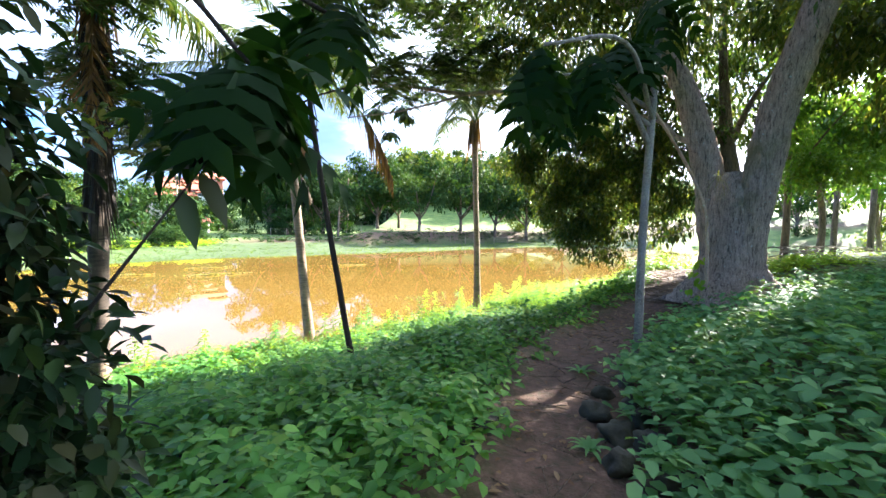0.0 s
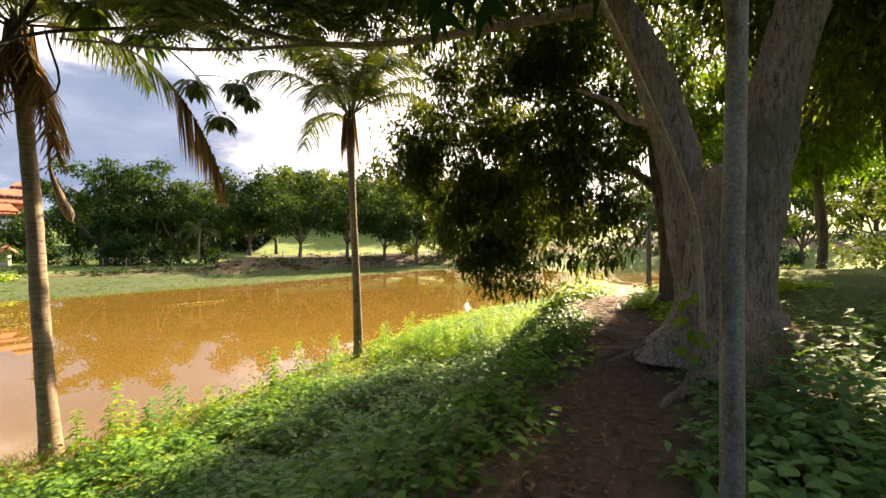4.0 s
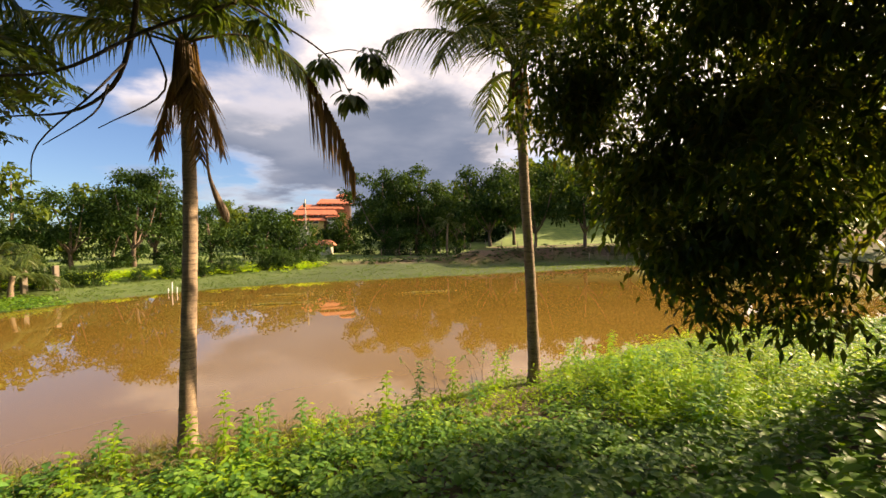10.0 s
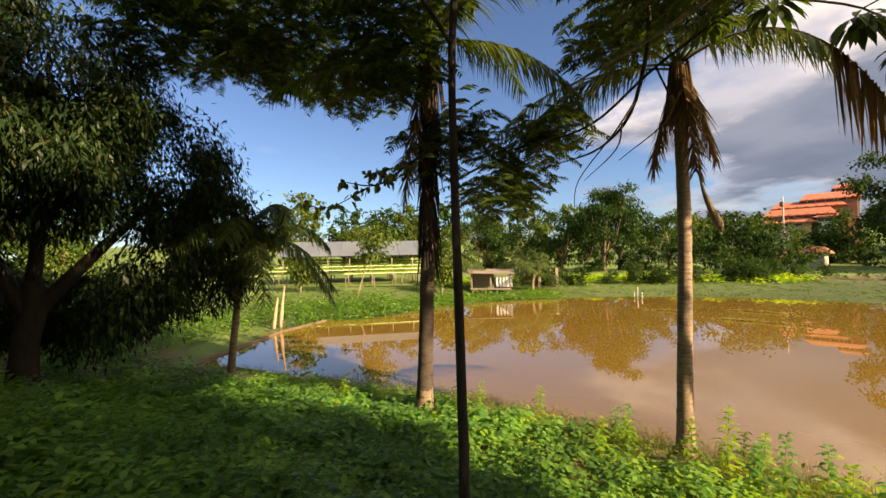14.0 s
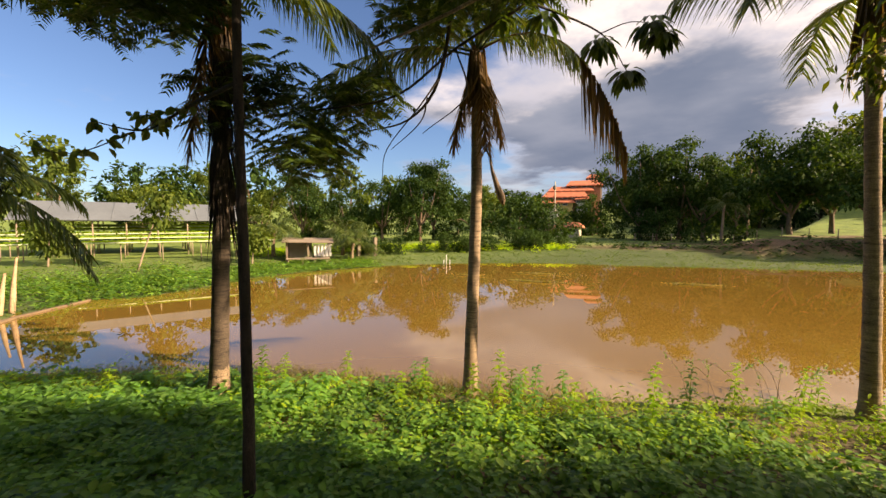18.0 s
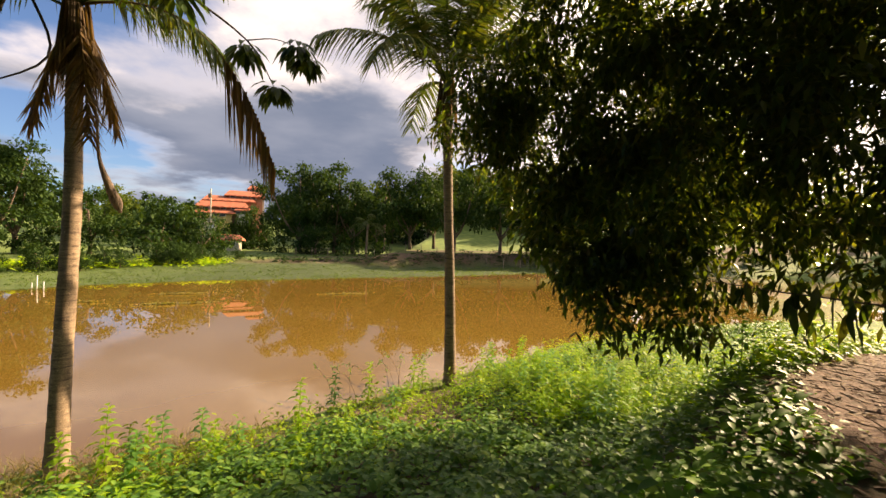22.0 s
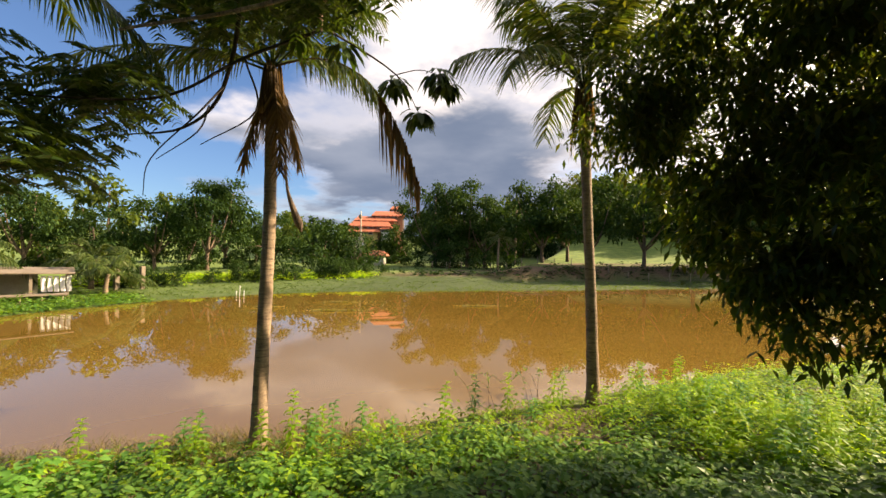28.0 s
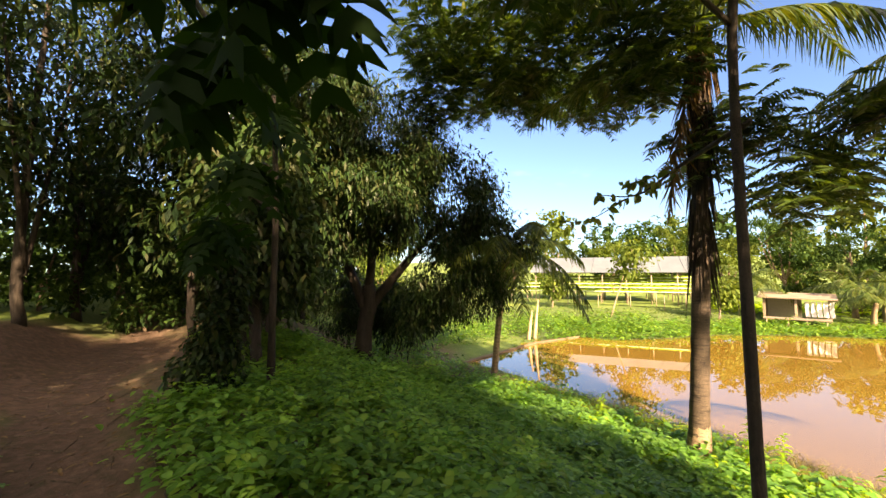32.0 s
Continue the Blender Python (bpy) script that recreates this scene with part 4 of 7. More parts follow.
# young pale-stemmed breadfruit beside the path
def lobed_leaf(length, width, seed):
    """A breadfruit blade: deep pointed lobes each side of the rib, cupped and drooping, with thickness."""
    rl = np.random.default_rng(seed)
    v, f = [], []
    n = 5
    rib = []
    for k in range(n * 2 + 1):
        s = k / (n * 2)
        rib.append((s * length, 0.0, -0.42 * length * s * s))
    v += rib
    base = len(v)
    for sd_ in (1, -1):
        for j in range(n):
            s0, s1 = (2 * j) / (2 * n), (2 * j + 1.55) / (2 * n)
            sm = (s0 + s1) / 2 + 0.16
            w = width * 0.5 * (0.45 + 0.75 * math.sin(math.pi * min(1, (j + 0.8) / (n + 0.3)))) * rl.uniform(0.9, 1.08)
            i0 = len(v)
            zz = lambda s, y: -0.42 * length * s * s - 0.35 * y * y / max(width, 0.01) + 0.05 * y
            pts = [(s0 + 0.03, 0.16 * w), (s0 + 0.085, 0.62 * w), (sm + 0.05, w), (s1 + 0.075, 0.60 * w), (s1 + 0.01, 0.16 * w)]
            for s, y in pts:
                v.append((s * length, sd_ * y, zz(s, y)))
            a, bq, c = 2 * j, 2 * j + 1, 2 * j + 2
            fs = [(a, i0, i0 + 4, c), (i0, i0 + 1, i0 + 3, i0 + 4), (i0 + 1, i0 + 2, i0 + 3)]
            fs[0] = (a, i0, i0 + 4, bq)
            fs.append((bq, i0 + 4, c))
            f += [q if sd_ > 0 else q[::-1] for q in fs]
    i0 = len(v)
    v.append((1.08 * length, 0, -0.48 * length))
    f += [(2 * n, v.index(v[i0 - 1]), i0), (2 * n, i0, base + 5 * (n - 1) + 4)]
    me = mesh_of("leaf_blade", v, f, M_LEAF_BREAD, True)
    return me


BLADES = [lobed_leaf(0.62, 0.46, s) for s in range(3)]


def bread_leaf(parent, at, yaw, pitch, size, i, inv, roll=0):
    part("leaf", BLADES[i % 3], parent, "", inv @ pose(*at, roll, -pitch, yaw) @ Matrix.Diagonal((size, size, size, 1)))


def breadfruit(name, stems, clusters, label, bark, seed):
    """clusters: (x, y, z, leaves, size, yaw, spread, pitch)."""
    rl = np.random.default_rng(seed)
    foot = stems[0][0][:3]
    t = empty(name, foot, label, "tree", "breadfruit trees")
    inv = Matrix.Translation(-Vector(foot))
    for i, s in enumerate(stems):
        part("trunk" if i == 0 else "branch", tube("stem", s, bark, 12 if i == 0 else 7, 6, 0.08), t, "", inv)
    k = 0
    for x, y, z, n, size, yaw, spr, pit in clusters:
        for j in range(n):
            bread_leaf(t, (x + rl.normal(0, 0.05), y + rl.normal(0, 0.05), z + rl.normal(0, 0.06)), yaw + spr * (j / max(1, n - 1) - 0.5) + rl.normal(0, 12), pit + rl.normal(0, 14), size * rl.uniform(0.8, 1.15), k, inv, rl.normal(0, 18))
            k += 1
    return t


T2X, T2Y = 2.47, 4.72
breadfruit("breadfruit_sapling", [[(T2X, T2Y, ground_z(T2X, T2Y) - 0.06, 0.07), (T2X, T2Y, 0.3, 0.053), (T2X - 0.01, T2Y - 0.01, 1.4, 0.048), (T2X + 0.03, T2Y, 2.5, 0.045), (T2X + 0.12, T2Y + 0.05, 4.0, 0.045), (T2X + 0.2, T2Y, 5.6, 0.03)],
           [(T2X + 0.02, T2Y, 2.6, 0.035), (T2X - 0.4, T2Y - 0.25, 3.1, 0.028), (T2X - 0.9, T2Y - 0.6, 3.3, 0.02)],
           [(T2X + 0.05, T2Y, 2.8, 0.03), (1.9, 4.75, 3.25, 0.022), (1.30, 4.40, 3.1, 0.014)], [(T2X + 0.08, T2Y, 3.3, 0.03), (2.3, 4.8, 3.7, 0.02), (2.1, 4.5, 3.8, 0.014)],
           [(T2X + 0.06, T2Y, 3.0, 0.03), (T2X - 0.5, T2Y + 0.6, 3.6, 0.022), (T2X - 1.2, T2Y + 0.9, 3.7, 0.016)],
           [(T2X + 0.05, T2Y, 2.9, 0.03), (T2X - 0.7, T2Y - 0.9, 3.4, 0.022), (T2X - 1.6, T2Y - 1.3, 3.2, 0.016)]],
           [(1.30, 4.40, 3.05, 9, 0.95, 200, 340, -30), (2.1, 4.5, 3.75, 8, 1.0, 250, 340, -30), (T2X - 0.95, T2Y - 0.6, 3.3, 6, 1.0, 200, 260, -45), (T2X - 1.2, T2Y + 0.9, 3.7, 5, 1.0, 150, 240, -40), (T2X - 1.65, T2Y - 1.3, 3.15, 7, 1.0, 200, 300, -50), (T2X + 0.2, T2Y, 5.4, 8, 1.1, 90, 360, -30), (T2X + 0.1, T2Y, 4.2, 6, 1.1, 180, 330, -40)],
           "slender pale-stemmed breadfruit sapling standing at the edge of the path", M_BARK_PALE, 5)

# breadfruit by the start of the walk, its drooping leaves over the water side
B0X, B0Y = -2.08, 1.25
breadfruit("breadfruit_tree", [[(B0X, B0Y, ground_z(B0X, B0Y) - 0.05, 0.06), (B0X, B0Y, 1.2, 0.048), (B0X + 0.1, B0Y + 0.1, 2.6, 0.04), (B0X + 0.2, B0Y + 0.1, 4.2, 0.03)],
           [(B0X + 0.1, B0Y + 0.1, 2.5, 0.03), (B0X + 0.45, B0Y + 0.2, 2.62, 0.02), (B0X + 0.85, B0Y + 0.25, 2.66, 0.014), (B0X + 1.22, B0Y + 0.25, 2.28, 0.010)],
           [(B0X + 0.1, B0Y + 0.1, 2.8, 0.03), (B0X + 0.8, B0Y + 0.6, 3.0, 0.02), (B0X + 1.4, B0Y + 0.9, 2.8, 0.014)]],
           [(B0X + 1.22, B0Y + 0.25, 2.20, 12, 0.80, 180, 345, -36), (B0X + 1.20, B0Y + 0.25, 2.27, 5, 0.70, 180, 340, -8), (B0X + 1.4, B0Y + 0.9, 2.85, 7, 0.9, 300, 360, -30), (B0X + 0.2, B0Y + 0.1, 4.0, 7, 1.0, 0, 360, -20), (B0X + 0.3, B0Y - 0.6, 2.9, 4, 0.9, 240, 300, -35)],
           "breadfruit tree with drooping lobed leaves beside the path, darkened as in shade", M_BARK_SHADED, 6)

# leafy shrub beside it
SBX, SBY = -1.42, 1.02
sz0 = ground_z(SBX, SBY)
tree("shrub", (SBX, SBY, sz0),
     [[(SBX, SBY, sz0 - 0.05, 0.022), (SBX - 0.05, SBY, sz0 + 0.7, 0.018), (SBX - 0.15, SBY + 0.05, sz0 + 1.6, 0.012), (SBX - 0.2, SBY + 0.1, sz0 + 2.5, 0.006)],
      [(SBX, SBY, sz0 + 0.9, 0.009), (SBX + 0.28, SBY + 0.12, sz0 + 1.35, 0.006), (SBX + 0.56, SBY + 0.18, sz0 + 1.74, 0.003)],
      [(SBX, SBY, sz0 + 0.3, 0.012), (SBX - 0.2, SBY - 0.1, sz0 + 1.0, 0.008), (SBX - 0.3, SBY - 0.1, sz0 + 1.7, 0.005)]],
     [(SBX - 0.02, SBY, sz0 + 0.75, 0.34, 0.3, 0.75), (SBX - 0.12, SBY + 0.0, sz0 + 1.5, 0.24, 0.3, 0.6), (SBX - 0.25, SBY - 0.1, sz0 + 2.1, 0.26, 0.3, 0.5), (SBX + 0.1, SBY - 0.15, sz0 + 0.4, 0.36, 0.3, 0.4)],
     M_BARK_SHADED, M_LEAF_MANGO, "dark broad-leaved shrub beside the path", 900, 5, 0.085, 0.045, 44, category="shrub", simple=False, spread=0.05, shell=0.15, sides=7)
bs = empty("shrub_twig", (SBX + 0.56, SBY + 0.18, sz0 + 1.74), "thin twig with a few broad leaves against the water", "shrub")
tw = np.array([(0.02, 0.0, 0.0), (0.03, 0.0, 0.03), (-0.06, 0.0, -0.05), (-0.05, 0, -0.06), (0.05, 0.02, 0.06), (-0.12, 0, -0.12), (-0.02, 0, -0.02)])
td_ = np.array([(1, 0.2, 0.2), (0.9, 0.1, -0.1), (-1, 0.1, 0.1), (0.5, 0, -0.8), (0.9, 0.3, 0.6), (0.3, 0, -1), (-0.8, 0.1, 0.3)])
part("foliage", leaves("leaves", tw, td_, (0, -0.4, 1), 0.19, 0.08, M_LEAF_MANGO, False), bs)

# ---- palms ----
rgp = np.random.default_rng(12)


def ring_fronds(n, seed, dead=0, lo=-12, hi=62, ln=(0.85, 1.1)):
    rr = np.random.default_rng(seed)
    out = []
    for i in range(n):
        out.append((360 * i / n + rr.uniform(-14, 14), rr.uniform(lo, hi), rr.uniform(*ln), rr.uniform(0.65, 1.05), False))
    return out


pa_palm = palm("coconut_palm", [(-3.84, 11.54, -2.05, 0.21), (-3.88, 11.58, -1.65, 0.155), (-4.08, 11.8, -0.4, 0.13), (-4.45, 12.25, 2.0, 0.125), (-4.78, 12.56, 4.4, 0.12), (-4.9, 12.68, 5.7, 0.16)],
     ring_fronds(12, 3, lo=24, hi=72) + [(17, 16, 1.12, 1.4, 2), (226, 15, 1.36, 0.78, False), (246, 8, 1.1, 0.95, False), (206, 20, 1.0, 0.9, False), (330, -60, 0.5, 0.5, True), (20, -68, 0.45, 0.4, True), (250, -70, 0.45, 0.4, True)],
     "tall coconut palm with ringed trunk and dry hanging fronds", 41, length=4.2, skirt=220)
part("spathe", tube("spathe", [(-4.75, 12.62, 4.9, 0.018), (-4.50, 12.68, 3.9, 0.02), (-4.46, 12.72, 3.1, 0.03), (-4.36, 12.82, 2.60, 0.07), (-4.28, 12.9, 2.30, 0.09), (-4.24, 12.94, 2.12, 0.02)], M_BARK_DARK, 8, 5, 0.2), pa_palm, "dry woody brown flower sheath hanging down", Matrix.Translation((3.84, -11.54, 2.05)))
palm("coconut_palm", [(1.52, 16.45, -1.8, 0.19), (1.51, 16.45, -1.4, 0.15), (1.46, 16.45, 0.5, 0.125), (1.36, 16.4, 3.0, 0.11), (1.27, 16.35, 5.6, 0.14)],
     ring_fronds(24, 9, lo=26, hi=82), "slender coconut palm standing at the water's edge", 42, length=5.0, skirt=110, leaflet=0.8)
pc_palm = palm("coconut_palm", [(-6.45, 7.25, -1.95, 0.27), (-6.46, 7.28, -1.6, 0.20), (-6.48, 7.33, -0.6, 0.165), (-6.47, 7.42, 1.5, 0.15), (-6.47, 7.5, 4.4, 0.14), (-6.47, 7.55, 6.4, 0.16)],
     ring_fronds(13, 15, lo=18, hi=72) + [(256, -6, 0.95, 0.25, False), (80, 10, 1.1, 0.9, False), (60, 0, 0.9, 0.7, False), (300, -75, 0.8, 0.3, True)], "coconut palm with whitish swollen foot at the water's edge", 43, length=4.0, skirt=150, bark=M_PALM_SHADED)
pci = Matrix.Translation((6.45, -7.25, 1.95))
part("root_boss", tube("boss", [(-6.45, 7.25, -2.0, 0.31), (-6.46, 7.27, -1.7, 0.225), (-6.47, 7.30, -1.3, 0.195), (-6.48, 7.32, -1.0, 0.165)], M_PALM_BARK, 14, 5, 0.12), pc_palm, "pale swollen foot of the trunk", pci)
# old fibre and stalks hanging down the trunk, coloured dark as in shade
nf = 260
zf, af = rgp.uniform(1.9, 5.6, nf), rgp.uniform(0, 6.28, nf)
fx = np.interp(zf, [-0.6, 1.5, 4.4, 6.4], [-6.48, -6.47, -6.47, -6.47]) + np.cos(af) * 0.15
fy = np.interp(zf, [-0.6, 1.5, 4.4, 6.4], [7.33, 7.42, 7.5, 7.55]) + np.sin(af) * 0.15
part("fibre_skirt", strips("fibre", np.stack([fx, fy, zf], 1), np.stack([np.cos(af) * 0.14, np.sin(af) * 0.14, -np.ones(nf)], 1), rgp.uniform(0.4, 1.3, nf), 0.055, M_BARK_SHADED, 0.1, 3, rgp), pc_palm, "dark old stalks hanging down the trunk", pci)
palm("coconut_palm", [(-11.18, 2.28, -2.05, 0.14), (-11.19, 2.3, -1.5, 0.11), (-11.24, 2.5, 0.6, 0.095), (-11.3, 2.75, 2.6, 0.09)],
     [(a, r, 0.98, 0.95, False) for a, r in ((0, 30), (45, 45), (100, 25), (140, 50), (190, 35), (235, 30), (300, 55), (330, 20), (70, 5), (20, 0), (110, -8))], "young coconut palm at the bank's corner", 44)

# slim tree with feathery leaves between the palms
def feather_sprays(rl, blobs, n, size=0.55):
    """Twice-cut leaves: a rib with pairs of fine strips."""
    c, o = crown_points(rl, blobs, n, 0.3)
    at, out, L = [], [], []
    for k in range(n):
        yaw = rl.uniform(0, 2 * np.pi)
        d = unit(np.array([math.cos(yaw), math.sin(yaw), rl.uniform(-0.5, 0.15)]))
        lat = unit(np.cross(d, np.array([0, 0, 1.0])))
        for j in range(9):
            s = 0.12 + 0.88 * j / 8
            for sgn in (1, -1):
                at.append(c[k] + d * size * s + np.array([0, 0, -0.12 * s * s]))
                out.append(lat * sgn + d * 0.45 + np.array([0, 0, -0.15]))
                L.append(0.20 * (1.05 - 0.55 * abs(s - 0.45)))
    return np.array(at), np.array(out), np.array(L)


T1P = [(-1.52, 6.73, -1.35, 0.07), (-1.54, 6.74, -0.95, 0.06), (-1.73, 6.79, 0.1, 0.052), (-2.12, 6.87, 2.3, 0.048), (-2.4, 6.95, 4.3, 0.045), (-2.6, 7.2, 6.5, 0.05), (-2.9, 7.6, 8.8, 0.03)]
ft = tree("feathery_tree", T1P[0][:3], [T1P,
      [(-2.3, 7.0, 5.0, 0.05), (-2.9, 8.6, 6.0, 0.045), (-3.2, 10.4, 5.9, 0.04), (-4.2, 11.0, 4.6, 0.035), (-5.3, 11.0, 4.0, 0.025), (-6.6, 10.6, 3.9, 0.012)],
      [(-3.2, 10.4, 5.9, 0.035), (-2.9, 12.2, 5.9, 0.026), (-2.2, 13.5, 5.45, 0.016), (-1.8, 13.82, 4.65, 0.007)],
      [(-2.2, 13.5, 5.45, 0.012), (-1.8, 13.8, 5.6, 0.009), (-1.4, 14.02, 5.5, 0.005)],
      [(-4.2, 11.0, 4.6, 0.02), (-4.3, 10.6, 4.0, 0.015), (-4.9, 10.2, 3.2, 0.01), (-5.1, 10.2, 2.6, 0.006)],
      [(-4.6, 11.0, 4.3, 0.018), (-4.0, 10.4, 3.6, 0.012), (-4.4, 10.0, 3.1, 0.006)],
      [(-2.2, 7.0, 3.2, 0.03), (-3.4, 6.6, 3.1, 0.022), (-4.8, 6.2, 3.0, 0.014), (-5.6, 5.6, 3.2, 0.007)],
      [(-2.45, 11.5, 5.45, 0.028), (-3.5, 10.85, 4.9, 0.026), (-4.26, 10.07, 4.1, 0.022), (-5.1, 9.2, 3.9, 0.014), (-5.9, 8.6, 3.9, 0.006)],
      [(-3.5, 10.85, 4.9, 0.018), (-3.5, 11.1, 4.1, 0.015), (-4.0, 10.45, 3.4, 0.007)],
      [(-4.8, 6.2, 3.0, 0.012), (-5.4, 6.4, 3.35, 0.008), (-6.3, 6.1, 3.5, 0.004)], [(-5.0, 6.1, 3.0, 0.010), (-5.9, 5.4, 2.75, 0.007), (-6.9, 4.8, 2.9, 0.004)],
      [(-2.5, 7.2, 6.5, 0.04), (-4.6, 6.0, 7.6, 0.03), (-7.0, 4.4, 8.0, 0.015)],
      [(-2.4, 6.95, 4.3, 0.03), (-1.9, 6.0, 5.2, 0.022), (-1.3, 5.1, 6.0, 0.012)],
      [(-2.6, 7.3, 6.9, 0.04), (-1.0, 9.6, 7.6, 0.03), (0.6, 11.6, 7.4, 0.015)]], [], M_BARK_SHADED, M_FEATHER,
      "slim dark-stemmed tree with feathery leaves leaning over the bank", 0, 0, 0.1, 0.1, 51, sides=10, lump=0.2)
finv = Matrix.Translation(-Vector(T1P[0][:3]))
rgf = np.random.default_rng(52)
for blobs, n in (([(-6.3, 9.6, 4.0, 1.3, 1.0, 0.8), (-5.6, 8.6, 3.2, 0.9, 0.8, 0.6), (-7.2, 9.6, 3.6, 0.8, 0.8, 0.6), (-5.0, 9.6, 4.4, 0.8, 0.8, 0.5), (-7.0, 8.4, 4.8, 1.2, 1.0, 0.9), (-6.1, 10.4, 4.6, 0.9, 0.8, 0.6), (-6.7, 9.3, 3.2, 0.9, 0.8, 0.6), (-6.6, 7.6, 4.2, 0.8, 0.8, 0.9)], 480),
                 ([(-4.6, 6.2, 7.2, 2.2, 2.0, 0.8), (-7.2, 4.2, 7.4, 2.2, 1.8, 0.9), (-2.9, 7.8, 7.6, 2.0, 2.0, 0.9), (-8.5, 6.0, 6.4, 1.5, 1.5, 0.8), (-6.0, 6.6, 5.8, 1.4, 1.2, 0.7), (-9.0, 1.6, 7.4, 1.9, 1.8, 0.9), (-10.0, 4.2, 7.2, 1.6, 1.6, 0.8), (-7.4, 2.0, 8.0, 1.8, 1.6, 0.8), (-8.0, 3.6, 6.9, 1.2, 1.0, 0.7)], 2300),
                 ([(-0.6, 10.0, 7.3, 1.6, 1.6, 0.6), (0.6, 11.8, 7.2, 1.2, 1.2, 0.5), (-2.6, 10.2, 6.6, 1.4, 1.4, 0.6), (-3.0, 11.2, 6.1, 1.3, 1.1, 0.45), (-4.6, 10.9, 6.2, 1.2, 1.0, 0.5)], 700)):
    a_, o_, l_ = feather_sprays(rgf, blobs, n)
    part("foliage", strips("foliage", a_, o_, l_, 0.065, M_FEATHER, 0.25, 2, rgf), ft, "", finv)
for blobs in ([(-0.4, 9.9, 5.4, 1.2, 0.8, 0.5), (-1.4, 10.4, 5.4, 0.9, 0.7, 0.45)], [(0.7, 9.8, 5.5, 1.0, 0.7, 0.5), (-1.0, 9.1, 4.6, 0.5, 0.4, 0.3), (1.6, 9.6, 5.8, 0.9, 0.8, 0.5)]):
    a_, o_, l_ = feather_sprays(rgf, blobs, 170)
    part("foliage", strips("foliage", a_, o_, l_, 0.055, M_FEATHER, 0.25, 2, rgf), big, "", Matrix.Translation((-TBX, -TBY, -tb_z - 0.15)))
a_, o_, l_ = feather_sprays(rgf, [(-1.4, 5.1, 5.7, 1.1, 1.1, 1.2), (-0.9, 5.9, 6.6, 1.0, 1.0, 0.9)], 330)
part("foliage", strips("foliage", a_, o_, l_, 0.065, M_FEATHER, 0.25, 2, rgf), ft, "", finv)
for x, y, z, r in ((-2.26, 13.55, 5.12, 0.42), (-1.45, 14.0, 5.36, 0.40), (-1.8, 13.8, 4.48, 0.40), (-1.25, 14.05, 5.15, 0.28), (-2.9, 12.6, 5.6, 0.4), (-3.4, 11.9, 5.7, 0.4)):
    n_ = 46
    ang = rgf.uniform(0, 6.28, n_)
    dirs = np.stack([np.cos(ang), np.sin(ang), rgf.uniform(-0.9, 0.25, n_)], 1)
    hub = np.array([x, y, z + r * 0.5]) + unit(dirs) * (r * rgf.uniform(0.1, 0.55, n_))[:, None]
    part("foliage", leaves("foliage", hub, dirs + np.array([0, 0, -0.45]), (0, 0, 1), rgf.uniform(0.22, 0.36, n_), 0.12, M_FEATHER, False, 0.3, 0.45), ft, "bunch of broad drooping leaflets", finv)
# broad leaves of a twig beside the palm
tw_l = [smooth_line(np.array(q), 10)[:, :3] for q in ([(-3.4, 6.6, 3.1, 0), (-4.8, 6.2, 3.0, 0), (-5.6, 5.6, 3.2, 0)], [(-4.8, 6.2, 3.0, 0), (-5.4, 6.4, 3.35, 0), (-6.3, 6.1, 3.5, 0)], [(-5.0, 6.1, 3.0, 0), (-5.9, 5.4, 2.75, 0), (-6.9, 4.8, 2.9, 0)])]
tc = np.concatenate(tw_l)
tc = tc[rgf.integers(0, len(tc), 90)] + rgf.normal(0, 0.03, (90, 3))
part("foliage", leaves("foliage", tc, rgf.normal(0, 0.6, (90, 3)) + np.array([0, 0, -0.6]), rgf.normal(0, 0.8, (90, 3)), rgf.uniform(0.10, 0.20, 90), 0.11, M_LEAF_DARK, False), ft, "broad leaves on a bare twig", finv)

# mango, the shade of its neighbours put into the leaf colour
MX, MY = -8.9, -1.4
mz = ground_z(MX, MY) - 0.1
MANGO_BLOBS = [(MX - 0.3, MY + 0.2, 5.9, 2.6, 2.6, 2.2), (MX - 1.3, MY + 2.3, 4.2, 1.8, 1.8, 2.0), (MX - 1.9, MY + 3.5, 2.5, 1.0, 1.2, 1.8), (MX + 0.8, MY - 2.2, 4.6, 1.9, 2.0, 2.3), (MX + 0.9, MY + 0.3, 4.4, 1.4, 1.6, 1.7), (MX - 1.0, MY + 2.4, 1.6, 0.9, 1.0, 1.4),
               (MX - 0.8, MY + 1.6, 0.7, 0.6, 0.7, 0.9), (MX + 1.2, MY - 2.6, 2.6, 1.2, 1.3, 1.6), (MX + 1.6, MY - 1.2, 7.2, 1.8, 1.8, 1.6), (MX + 1.2, MY + 1.4, 4.3, 1.3, 1.3, 1.2), (MX + 0.5, MY + 1.1, 3.2, 0.9, 0.9, 0.8), (MX + 1.4, MY - 0.6, 3.0, 1.0, 1.0, 1.0), (MX - 2.2, MY + 0.2, 0.2, 1.2, 1.2, 1.2), (MX - 1.4, MY - 1.6, 0.6, 1.3, 1.2, 1.4), (MX - 2.6, MY + 2.2, 1.0, 0.8, 0.9, 1.1)]
